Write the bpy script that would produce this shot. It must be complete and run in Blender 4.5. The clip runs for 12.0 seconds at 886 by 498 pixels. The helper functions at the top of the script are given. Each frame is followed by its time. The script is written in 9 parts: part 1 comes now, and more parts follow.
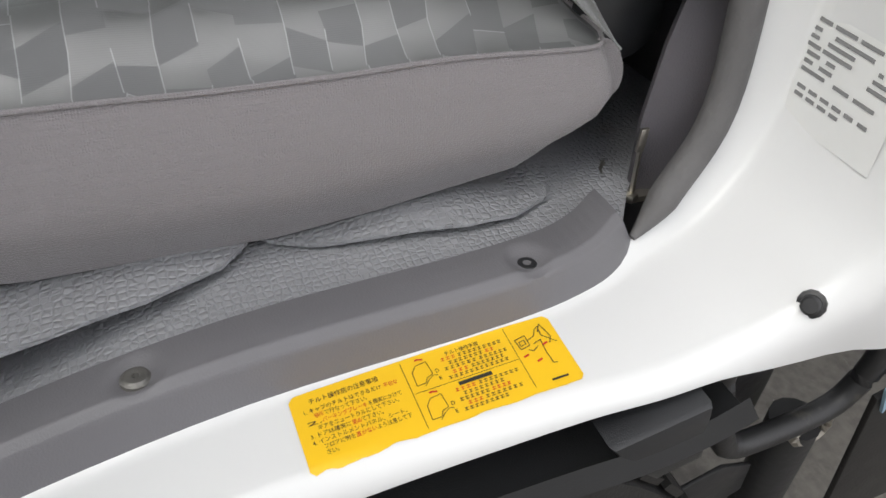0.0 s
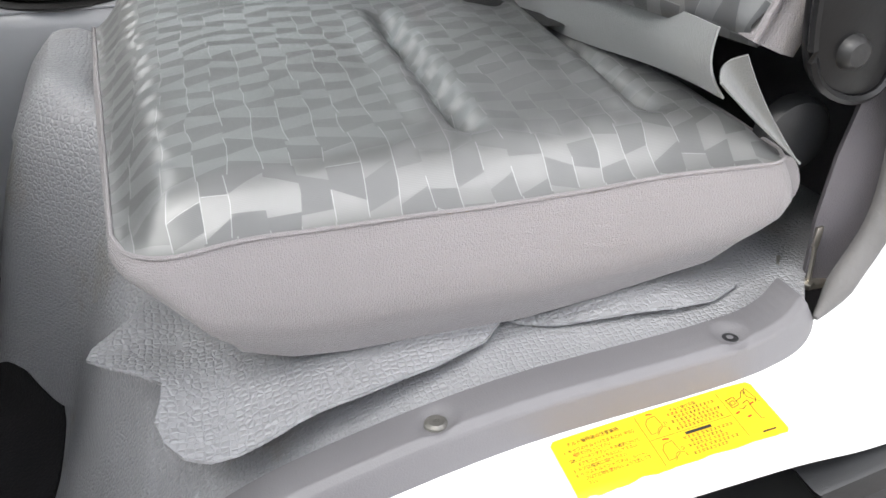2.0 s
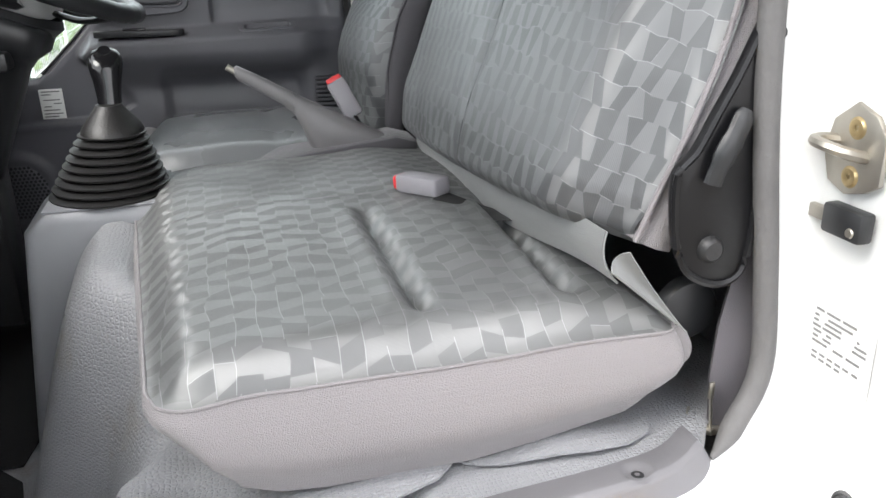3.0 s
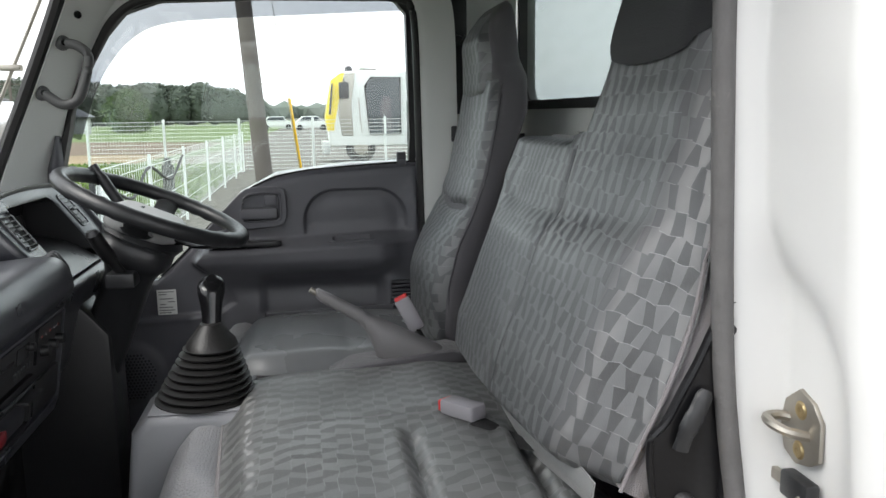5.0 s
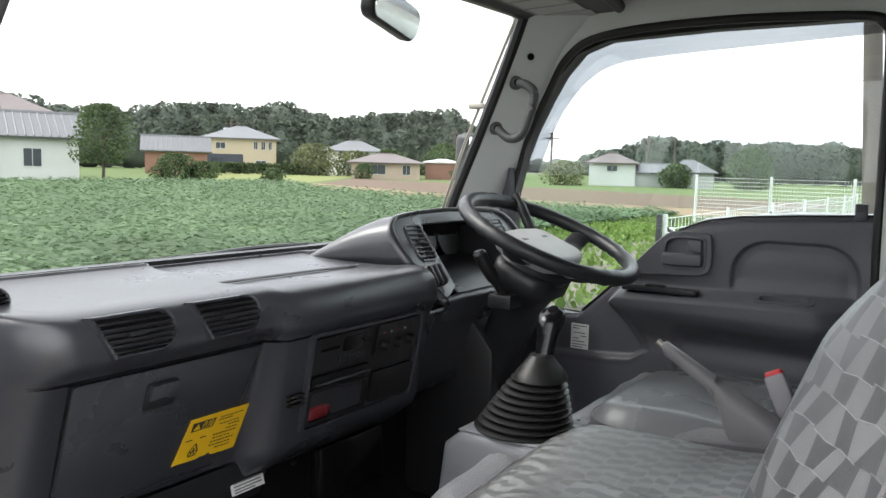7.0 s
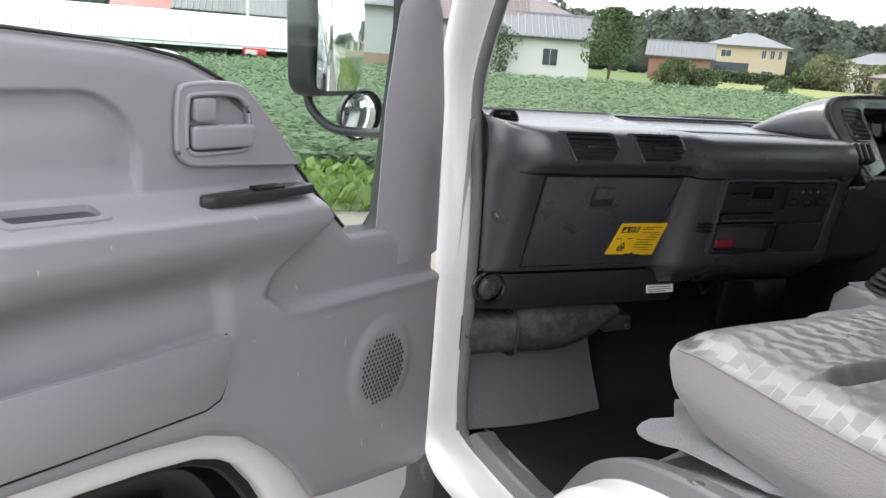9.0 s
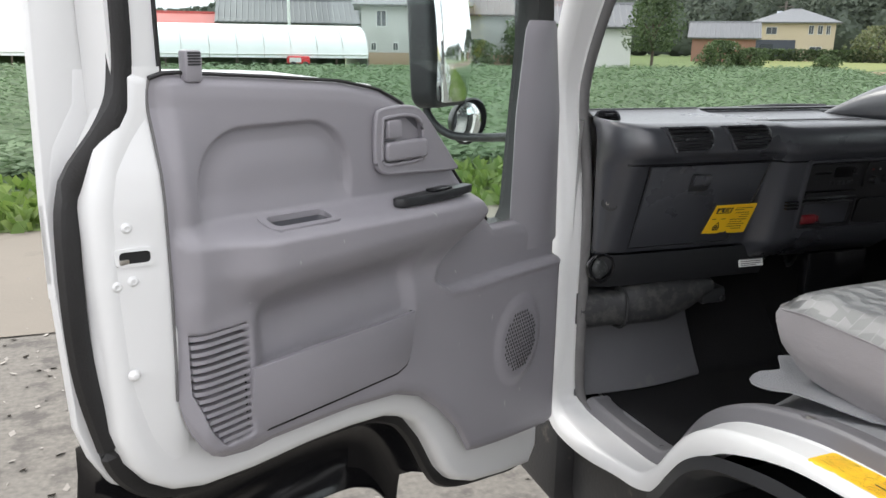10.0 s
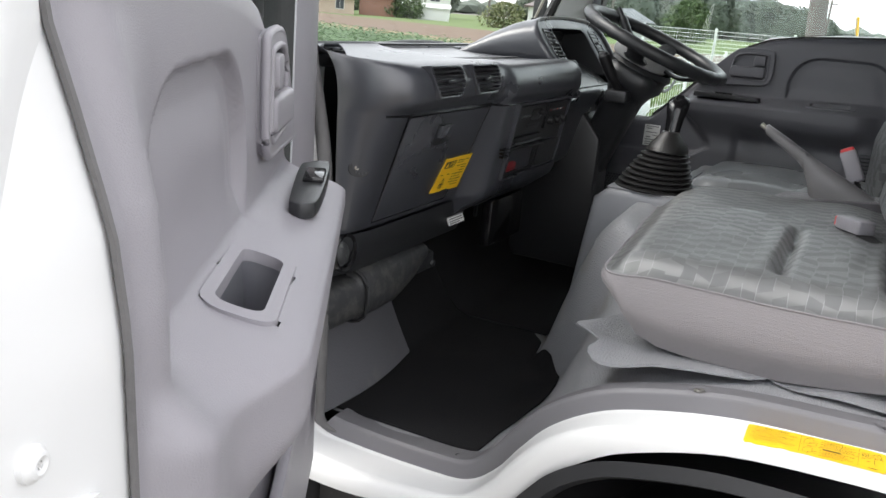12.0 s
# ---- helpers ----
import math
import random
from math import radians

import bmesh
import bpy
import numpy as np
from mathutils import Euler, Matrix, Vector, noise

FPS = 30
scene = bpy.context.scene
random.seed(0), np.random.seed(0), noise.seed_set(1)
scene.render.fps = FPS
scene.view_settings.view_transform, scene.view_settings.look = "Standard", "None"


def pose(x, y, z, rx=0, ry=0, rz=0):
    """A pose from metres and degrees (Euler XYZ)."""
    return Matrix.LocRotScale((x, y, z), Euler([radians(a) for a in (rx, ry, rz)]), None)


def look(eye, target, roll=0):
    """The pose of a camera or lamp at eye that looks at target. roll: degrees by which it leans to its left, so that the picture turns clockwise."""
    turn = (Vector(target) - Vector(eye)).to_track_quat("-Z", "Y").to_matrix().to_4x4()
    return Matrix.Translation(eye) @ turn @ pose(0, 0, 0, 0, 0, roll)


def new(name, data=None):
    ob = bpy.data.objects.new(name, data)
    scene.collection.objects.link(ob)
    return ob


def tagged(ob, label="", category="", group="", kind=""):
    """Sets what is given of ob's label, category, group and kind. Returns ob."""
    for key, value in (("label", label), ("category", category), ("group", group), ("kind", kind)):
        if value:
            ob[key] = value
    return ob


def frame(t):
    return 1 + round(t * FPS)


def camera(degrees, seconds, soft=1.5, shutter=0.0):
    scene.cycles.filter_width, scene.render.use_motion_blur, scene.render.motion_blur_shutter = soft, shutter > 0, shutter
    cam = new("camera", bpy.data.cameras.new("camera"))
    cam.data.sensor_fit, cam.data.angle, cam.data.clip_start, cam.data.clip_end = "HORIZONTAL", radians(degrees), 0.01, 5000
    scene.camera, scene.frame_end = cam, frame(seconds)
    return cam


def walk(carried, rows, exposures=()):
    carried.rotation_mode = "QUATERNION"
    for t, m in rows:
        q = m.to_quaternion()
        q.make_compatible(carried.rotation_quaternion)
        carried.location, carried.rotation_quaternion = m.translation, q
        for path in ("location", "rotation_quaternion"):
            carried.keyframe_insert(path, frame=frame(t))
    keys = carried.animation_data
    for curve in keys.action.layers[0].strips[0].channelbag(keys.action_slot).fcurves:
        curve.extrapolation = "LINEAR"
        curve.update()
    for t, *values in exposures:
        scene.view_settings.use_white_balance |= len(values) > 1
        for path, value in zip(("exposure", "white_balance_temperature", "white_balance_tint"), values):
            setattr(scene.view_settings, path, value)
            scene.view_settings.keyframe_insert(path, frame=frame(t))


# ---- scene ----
cam = camera(58.1, 12.0)
PATH = [
    (0, (-0.217, 0.45, 1.256), (1.163, -0.242, -0.015), 6.4),
    (0.5, (-0.248, 0.509, 1.262), (1.231, -0.063, 0.044), 6.0),
    (1, (-0.25, 0.565, 1.283), (1.279, 0.058, 0.097), 2.8),
    (1.5, (-0.248, 0.6, 1.287), (1.312, 0.113, 0.134), 1.4),
    (2, (-0.299, 0.591, 1.317), (1.326, 0.09, 0.264), 0.2),
    (2.5, (-0.394, 0.594, 1.366), (1.324, 0.078, 0.482), -1.1),
    (3, (-0.465, 0.581, 1.412), (1.334, 0.071, 0.703), -0.9),
    (3.2, (-0.498, 0.577, 1.428), (1.324, 0.071, 0.778), -0.2),
    (4.8, (-0.642, 0.545, 1.583), (1.291, 0.198, 1.203), -0.5),
    (5, (-0.636, 0.536, 1.577), (1.311, 0.223, 1.242), -0.8),
    (5.5, (-0.56, 0.461, 1.601), (1.423, 0.342, 1.37), -1.5),
    (6, (-0.46, 0.328, 1.591), (1.507, 0.651, 1.425), -0.8),
    (6.5, (-0.426, 0.246, 1.55), (1.421, 1.0, 1.407), 0.7),
    (6.7, (-0.417, 0.185, 1.541), (1.362, 1.084, 1.379), 1.0),
    (8.3, (-0.556, -0.213, 1.482), (0.513, 1.428, 1.076), 4.3),
    (8.5, (-0.566, -0.25, 1.478), (0.399, 1.449, 1.047), 4.5),
    (9, (-0.636, -0.316, 1.461), (0.128, 1.467, 0.976), 4.4),
    (9.5, (-0.767, -0.416, 1.466), (-0.106, 1.398, 0.945), 2.3),
    (10, (-0.882, -0.479, 1.496), (-0.229, 1.345, 0.998), 0.8),
    (10.5, (-0.911, -0.333, 1.481), (-0.151, 1.462, 1.033), 2.2),
    (11, (-0.947, -0.108, 1.436), (0.078, 1.547, 0.979), 3.8),
    (11.5, (-1.052, 0.121, 1.417), (0.376, 1.407, 0.863), 4.1),
    (12, (-1.065, 0.322, 1.423), (0.639, 1.196, 0.849), 4.8),
]
EXPO = [(0.0, 0.65), (1.0, 1.26), (2.0, 1.74), (2.6, 1.85), (3.2, 1.86), (4.8, 1.13), (5.9, 1.06), (6.7, 1.15), (8.3, 1.5), (9.0, 1.36), (9.5, 1.12), (10.0, 0.95), (10.5, 0.55), (11.0, 0.65), (11.5, 0.9), (12.0, 1.25)]
walk(cam, [(t, look(eye, target, roll)) for t, eye, target, roll in PATH], EXPO)

# ---- daylight: a bright overcast sky, with a wide soft sun behind the clouds
world = bpy.data.worlds.new("overcast_sky")
scene.world = world
world.use_nodes = True
wn = world.node_tree.nodes
wl = world.node_tree.links
sky = wn.new("ShaderNodeTexSky")
sky.sky_type, sky.sun_disc = "NISHITA", False
sky.sun_elevation, sky.sun_rotation = radians(50), radians(-21)
sky.dust_density = 6.0
coords = wn.new("ShaderNodeTexCoord")
squash = wn.new("ShaderNodeMapping")
squash.inputs["Scale"].default_value = (1.0, 1.0, 3.5)
clouds = wn.new("ShaderNodeTexNoise")
clouds.inputs["Scale"].default_value, clouds.inputs["Detail"].default_value = 2.2, 7.0
ramp = wn.new("ShaderNodeValToRGB")
ramp.color_ramp.elements[0].position, ramp.color_ramp.elements[0].color = 0.38, (9.3, 9.5, 10.2, 1)
ramp.color_ramp.elements[1].position, ramp.color_ramp.elements[1].color = 0.62, (13.3, 13.1, 13.3, 1)
blend = wn.new("ShaderNodeMix")
blend.data_type = "RGBA"
blend.inputs["Factor"].default_value = 0.92
wl.new(coords.outputs["Generated"], squash.inputs["Vector"])
wl.new(squash.outputs["Vector"], clouds.inputs["Vector"])
wl.new(clouds.outputs["Fac"], ramp.inputs["Fac"])
wl.new(sky.outputs["Color"], blend.inputs["A"])
wl.new(ramp.outputs["Color"], blend.inputs["B"])
wl.new(blend.outputs["Result"], wn["Background"].inputs["Color"])
wn["Background"].inputs["Strength"].default_value = 0.1
sun = new("sun", bpy.data.lights.new("sun", "SUN"))
sun.data.energy, sun.data.angle, sun.data.color = 1.4, radians(35), (1.0, 0.97, 0.93)
sun.matrix_basis = look((-2.2, 5.6, 7.2), (0, 0, 0))

# ---- small tools for building
ROOT = {}


def thing(name, base=(0, 0, 0), label="", category="", group="", kind="", turn=None):
    """An empty at the base of a thing, which parents its parts."""
    ob = new(name)
    ob.empty_display_size = 0.05
    m = turn if turn is not None else Matrix.Translation(base)
    ob.matrix_basis = m
    ROOT[ob.name] = (m.inverted(), turn is not None)
    return tagged(ob, label, category, group, kind)


def finish(bm, mat, name, sharp=38):
    me = bpy.data.meshes.new(name)
    bm.to_mesh(me)
    bm.free()
    for m in mat if isinstance(mat, (list, tuple)) else (mat,):
        me.materials.append(m)
    for p in me.polygons:
        p.use_smooth = True
    me.set_sharp_from_angle(angle=radians(sharp))
    return me


def part(name, bm, mat, parent, label="", sharp=38):
    """Links a bmesh as one mesh under a thing or under a part."""
    inverse, local = ROOT[parent.name]
    if not local:
        bm.transform(inverse)
    ob = new(name, finish(bm, mat, name, sharp))
    ob.parent = parent
    ROOT[ob.name] = (inverse, local)
    return tagged(ob, label)


def solo(name, bm, mat, label="", category="", group="", kind="", base=None, sharp=38):
    """A thing of one mesh, with its origin at base."""
    m = Matrix.Translation(base) if base else Matrix()
    bm.transform(m.inverted())
    ob = new(name, finish(bm, mat, name, sharp))
    ob.matrix_basis = m
    ROOT[ob.name] = (m.inverted(), False)
    return tagged(ob, label, category, group, kind)


def mesh_of(verts, faces):
    me = bpy.data.meshes.new("tmp")
    me.from_pydata([tuple(v) for v in verts], [], faces)
    bm = bmesh.new()
    bm.from_mesh(me)
    bpy.data.meshes.remove(me)
    return bm


def join(*bms):
    out = bms[0]
    for b in bms[1:]:
        me = bpy.data.meshes.new("tmp")
        b.to_mesh(me)
        b.free()
        out.from_mesh(me)
        bpy.data.meshes.remove(me)
    return out


def moved(bm, m):
    bm.transform(m)
    return bm


def box(x0, x1, y0, y1, z0, z1, r=0.0, seg=2):
    bm = bmesh.new()
    bmesh.ops.create_cube(bm, size=1.0)
    bm.transform(Matrix.Translation(((x0 + x1) / 2, (y0 + y1) / 2, (z0 + z1) / 2)) @ Matrix.Diagonal((abs(x1 - x0), abs(y1 - y0), abs(z1 - z0), 1)))
    if r:
        bmesh.ops.bevel(bm, geom=bm.edges[:], offset=r, segments=seg, affect="EDGES", profile=0.5)
    return bm


def grid(fn, nu, nv, close_u=False, close_v=False):
    """A surface of fn(i / nu, j / nv)."""
    cu, cv = nu if close_u else nu + 1, nv if close_v else nv + 1
    verts = [fn(i / nu, j / nv) for i in range(cu) for j in range(cv)]
    faces = []
    for i in range(nu):
        for j in range(nv):
            a, b = i % cu, (i + 1) % cu
            c, d = j % cv, (j + 1) % cv
            faces.append((a * cv + c, b * cv + c, b * cv + d, a * cv + d))
    return mesh_of(verts, faces)


def solid(bm, thick):
    """Gives an open sheet a thickness."""
    bmesh.ops.recalc_face_normals(bm, faces=bm.faces[:])
    bmesh.ops.solidify(bm, geom=bm.faces[:], thickness=thick)
    return bm


def prism(poly, place, a, b, r=0.0, seg=2):
    """A polygon of (p, q) swept from depth a to b; place(p, q, depth) gives the point."""
    n = len(poly)
    verts = [place(p, q, a) for p, q in poly] + [place(p, q, b) for p, q in poly]
    faces = [tuple(range(n)), tuple(range(2 * n - 1, n - 1, -1))] + [(i, i + n, (i + 1) % n + n, (i + 1) % n) for i in range(n)]
    bm = mesh_of(verts, faces)
    bmesh.ops.recalc_face_normals(bm, faces=bm.faces[:])
    if r:
        rim = [e for e in bm.edges if any(len(f.verts) == n for f in e.link_faces)] if n > 4 else bm.edges[:]
        bmesh.ops.bevel(bm, geom=rim, offset=r, segments=seg, affect="EDGES", profile=0.5)
    return bm


def ring(outer, inner, place, a, b):
    """A frame between two outlines of as many points, from depth a to b."""
    n = len(outer)
    verts = [place(p, q, d) for d in (a, b) for line in (outer, inner) for p, q in line]
    faces = []
    for i in range(n):
        k = (i + 1) % n
        faces += [(i, k, n + k, n + i), (2 * n + i, 3 * n + i, 3 * n + k, 2 * n + k), (i, 2 * n + i, 2 * n + k, k), (n + i, n + k, 3 * n + k, 3 * n + i)]
    bm = mesh_of(verts, faces)
    bmesh.ops.recalc_face_normals(bm, faces=bm.faces[:])
    return bm


def spline(points, steps=6, closed=False):
    """A smooth line through points."""
    pts = [Vector(p) for p in points]
    n = len(pts)
    out = []
    for i in range(n if closed else n - 1):
        p0 = pts[(i - 1) % n] if closed or i else pts[0] * 2 - pts[1]
        p1, p2 = pts[i], pts[(i + 1) % n]
        p3 = pts[(i + 2) % n] if closed or i + 2 < n else pts[-1] * 2 - pts[-2]
        for s in range(steps):
            t = s / steps
            out.append(0.5 * (2 * p1 + (p2 - p0) * t + (2 * p0 - 5 * p1 + 4 * p2 - p3) * t * t + (3 * p1 - p0 - 3 * p2 + p3) * t ** 3))
    if not closed:
        out.append(pts[-1])
    return out


def tube(points, r, sides=8, closed=False, flat=1.0, up=(0, 0, 1), caps=True):
    """A round (or, with flat, oval) bar along points; r may be a list."""
    pts = [Vector(p) for p in points]
    n = len(pts)
    verts, faces = [], []
    for i, p in enumerate(pts):
        a = pts[(i + 1) % n] if closed or i + 1 < n else p
        b = pts[i - 1] if closed or i else p
        d = (a - b).normalized()
        u = Vector(up)
        if abs(d.dot(u)) > 0.96:
            u = Vector((1, 0, 0)) if abs(d.x) < 0.9 else Vector((0, 1, 0))
        s = d.cross(u).normalized()
        w = s.cross(d)
        rad = r[i] if isinstance(r, (list, tuple)) else r
        verts += [p + s * math.cos(k * math.tau / sides) * rad + w * math.sin(k * math.tau / sides) * rad * flat for k in range(sides)]
    for i in range(n if closed else n - 1):
        k = (i + 1) % n
        faces += [(i * sides + j, i * sides + (j + 1) % sides, k * sides + (j + 1) % sides, k * sides + j) for j in range(sides)]
    if caps and not closed:
        faces += [tuple(range(sides - 1, -1, -1)), tuple(range((n - 1) * sides, n * sides))]
    return mesh_of(verts, faces)


def lathe(profile, at=(0, 0, 0), axis=(0, 0, 1), sides=20):
    """A profile of (radius, height) turned round an axis."""
    m = Matrix.Translation(at) @ Vector((0, 0, 1)).rotation_difference(Vector(axis)).to_matrix().to_4x4()
    n = len(profile)
    verts = [m @ Vector((max(r, 1e-5) * math.cos(k * math.tau / sides), max(r, 1e-5) * math.sin(k * math.tau / sides), h)) for k in range(sides) for r, h in profile]
    faces = [(k * n + j, ((k + 1) % sides) * n + j, ((k + 1) % sides) * n + j + 1, k * n + j + 1) for k in range(sides) for j in range(n - 1)]
    bm = mesh_of(verts, faces)
    bmesh.ops.remove_doubles(bm, verts=bm.verts[:], dist=1e-4)
    return bm


def lerp(x, table):
    """A straight-line table of (x, value)."""
    return float(np.interp(x, [a for a, _ in table], [b for _, b in table]))


def ease(x, a, b):
    t = min(max((x - a) / (b - a), 0.0), 1.0)
    return t * t * (3 - 2 * t)


def rounded(p0, p1, q0, q1, r, n=5):
    """The outline of a rectangle with round corners."""
    out = []
    for cp, cq, a in ((p1 - r, q1 - r, 0), (p0 + r, q1 - r, 90), (p0 + r, q0 + r, 180), (p1 - r, q0 + r, 270)):
        out += [(cp + r * math.cos(radians(a + 90 * k / n)), cq + r * math.sin(radians(a + 90 * k / n))) for k in range(n + 1)]
    return out


def inside(p, q, p0, p1, q0, q1, r):
    """How far (metres, positive inside) a point lies within a rounded rectangle."""
    dx, dy = abs(p - (p0 + p1) / 2) - (p1 - p0) / 2 + r, abs(q - (q0 + q1) / 2) - (q1 - q0) / 2 + r
    return r - math.hypot(max(dx, 0), max(dy, 0)) - min(max(dx, dy), 0)


# ---- materials
def mat(name, col, rough=0.5, metal=0.0, mottle=(8.0, 0.12), grain=(400.0, 0.12), coat=0.0, spec=0.5, sheen=0.0, wear=None, rand=0.0, cells=False):
    """A painted, moulded or woven surface: two scales of colour variation, fine relief, an optional second colour for wear."""
    m = bpy.data.materials.new(name)
    m.use_nodes = True
    nt = m.node_tree
    b = nt.nodes["Principled BSDF"]
    b.inputs["Roughness"].default_value, b.inputs["Metallic"].default_value = rough, metal
    b.inputs["Coat Weight"].default_value, b.inputs["Coat Roughness"].default_value = coat, 0.08
    b.inputs["Specular IOR Level"].default_value, b.inputs["Sheen Weight"].default_value = spec, sheen
    tc = nt.nodes.new("ShaderNodeTexCoord")
    big = nt.nodes.new("ShaderNodeTexNoise")
    big.inputs["Scale"].default_value, big.inputs["Detail"].default_value = mottle[0], 6.0
    nt.links.new(tc.outputs["Object"], big.inputs["Vector"])
    mix = nt.nodes.new("ShaderNodeMix")
    mix.data_type = "RGBA"
    a = mottle[1]
    mix.inputs["A"].default_value = (*(c * (1 - a) for c in col), 1)
    mix.inputs["B"].default_value = (*(min(c * (1 + a), 1) for c in col), 1)
    nt.links.new(big.outputs["Fac"], mix.inputs["Factor"])
    out = mix.outputs["Result"]
    if rand:
        oi = nt.nodes.new("ShaderNodeObjectInfo")
        hsv = nt.nodes.new("ShaderNodeHueSaturation")
        mr = nt.nodes.new("ShaderNodeMapRange")
        mr.inputs["To Min"].default_value, mr.inputs["To Max"].default_value = 1 - rand, 1 + rand
        nt.links.new(oi.outputs["Random"], mr.inputs["Value"])
        nt.links.new(mr.outputs["Result"], hsv.inputs["Value"])
        nt.links.new(out, hsv.inputs["Color"])
        out = hsv.outputs["Color"]
    if wear:
        wcol, wscale, level = wear
        wn2 = nt.nodes.new("ShaderNodeTexNoise")
        wn2.inputs["Scale"].default_value, wn2.inputs["Detail"].default_value, wn2.inputs["Roughness"].default_value = wscale, 9.0, 0.65
        nt.links.new(tc.outputs["Object"], wn2.inputs["Vector"])
        cr = nt.nodes.new("ShaderNodeValToRGB")
        cr.color_ramp.elements[0].position, cr.color_ramp.elements[1].position = level, min(level + 0.12, 1)
        nt.links.new(wn2.outputs["Fac"], cr.inputs["Fac"])
        m2 = nt.nodes.new("ShaderNodeMix")
        m2.data_type = "RGBA"
        m2.inputs["B"].default_value = (*wcol, 1)
        nt.links.new(cr.outputs["Color"], m2.inputs["Factor"])
        nt.links.new(out, m2.inputs["A"])
        out = m2.outputs["Result"]
    nt.links.new(out, b.inputs["Base Color"])
    rmap = nt.nodes.new("ShaderNodeMapRange")
    rmap.inputs["To Min"].default_value, rmap.inputs["To Max"].default_value = max(rough - 0.08, 0.02), min(rough + 0.08, 1)
    nt.links.new(big.outputs["Fac"], rmap.inputs["Value"])
    nt.links.new(rmap.outputs["Result"], b.inputs["Roughness"])
    if grain:
        tex = nt.nodes.new("ShaderNodeTexVoronoi" if cells else "ShaderNodeTexNoise")
        if cells == "pebbles":
            tex.feature = "DISTANCE_TO_EDGE"
        tex.inputs["Scale"].default_value = grain[0]
        if cells:
            tex.inputs["Randomness"].default_value = 0.55
        nt.links.new(tc.outputs["Object"], tex.inputs["Vector"])
        bump = nt.nodes.new("ShaderNodeBump")
        bump.inputs["Strength"].default_value, bump.inputs["Distance"].default_value = grain[1], 0.004 if cells == "pebbles" else 0.002
        bump.invert = cells is True
        height = tex.outputs["Distance"] if cells else tex.outputs["Fac"]
        if cells == "pebbles":
            cap = nt.nodes.new("ShaderNodeMapRange")
            cap.interpolation_type = "SMOOTHSTEP"
            cap.inputs["From Max"].default_value = 0.28
            nt.links.new(height, cap.inputs["Value"])
            height = cap.outputs["Result"]
        nt.links.new(height, bump.inputs["Height"])
        nt.links.new(bump.outputs["Normal"], b.inputs["Normal"])
    return m


def seat_cloth(name, dark, light, shine, least, cell=0.0195, rows=0.0235, pale=1.7):
    """Woven seat cloth laid by the map "weave" (metres): rows of slanting satin patches in two greys, whose threads run crosswise to one another."""
    m = bpy.data.materials.new(name)
    m.use_nodes = True
    nt = m.node_tree
    b = nt.nodes["Principled BSDF"]
    tc = nt.nodes.new("ShaderNodeTexCoord")
    uv = nt.nodes.new("ShaderNodeUVMap")
    uv.uv_map = "weave"

    def calc(op, *args, clamp=False):
        n = nt.nodes.new("ShaderNodeMath")
        n.operation, n.use_clamp = op, clamp
        for i, v in enumerate(args):
            if isinstance(v, (int, float)):
                n.inputs[i].default_value = v
            else:
                nt.links.new(v, n.inputs[i])
        return n.outputs["Value"]

    def chance(x, y, z=0.0):
        """A random number between -0.5 and 0.5 for each pair of whole numbers."""
        c = nt.nodes.new("ShaderNodeCombineXYZ")
        nt.links.new(x, c.inputs["X"])
        nt.links.new(y, c.inputs["Y"])
        c.inputs["Z"].default_value = z
        n = nt.nodes.new("ShaderNodeTexWhiteNoise")
        nt.links.new(c.outputs["Vector"], n.inputs["Vector"])
        return calc("SUBTRACT", n.outputs["Value"], 0.5)

    sep = nt.nodes.new("ShaderNodeSeparateXYZ")
    nt.links.new(uv.outputs["UV"], sep.inputs["Vector"])
    pu, pv = calc("MULTIPLY", sep.outputs["X"], 1 / cell), calc("MULTIPLY", sep.outputs["Y"], 1 / rows)
    # row borders zigzag from corner to corner
    band = calc("ROUND", pv)
    col = calc("FLOOR", pu)
    part_ = calc("SUBTRACT", pu, col)
    j0, j1 = chance(col, band, 3.0), chance(calc("ADD", col, 1.0), band, 3.0)
    jag = calc("ADD", calc("MULTIPLY", j0, calc("SUBTRACT", 1.0, part_)), calc("MULTIPLY", j1, part_))
    step_ = calc("MULTIPLY", chance(calc("FLOOR", calc("MULTIPLY", pu, 0.5)), band, 7.0), 0.20)
    over = calc("SUBTRACT", pv, calc("ADD", band, calc("ADD", calc("MULTIPLY", jag, 0.18), step_)))
    above = calc("GREATER_THAN", over, 0.0)
    row = calc("SUBTRACT", calc("ADD", band, above), 1.0)
    rise = calc("SUBTRACT", calc("SUBTRACT", pv, row), 0.5)
    # in each row borders that lean by chance
    pu2 = calc("ADD", pu, calc("MULTIPLY", chance(row, row, 1.0), 0.9))
    near = calc("ROUND", pu2)
    lean = calc("ADD", calc("MULTIPLY", chance(near, row, 11.0), 0.30), calc("MULTIPLY", calc("MULTIPLY", chance(near, row, 13.0), rise), 1.25))
    side = calc("SUBTRACT", pu2, calc("ADD", near, lean))
    cell_ = calc("SUBTRACT", calc("ADD", near, calc("GREATER_THAN", side, 0.0)), 1.0)
    check = calc("ABSOLUTE", calc("MODULO", calc("ADD", calc("ADD", cell_, row), 4000.0), 2.0))
    tone = calc("ADD", calc("MULTIPLY", check, 0.75), calc("MULTIPLY", calc("ADD", chance(cell_, row, 17.0), 0.5), 0.25))
    weave = nt.nodes.new("ShaderNodeTexWave")
    weave.inputs["Scale"].default_value = 330.0
    nt.links.new(tc.outputs["Object"], weave.inputs["Vector"])
    soil = nt.nodes.new("ShaderNodeTexNoise")
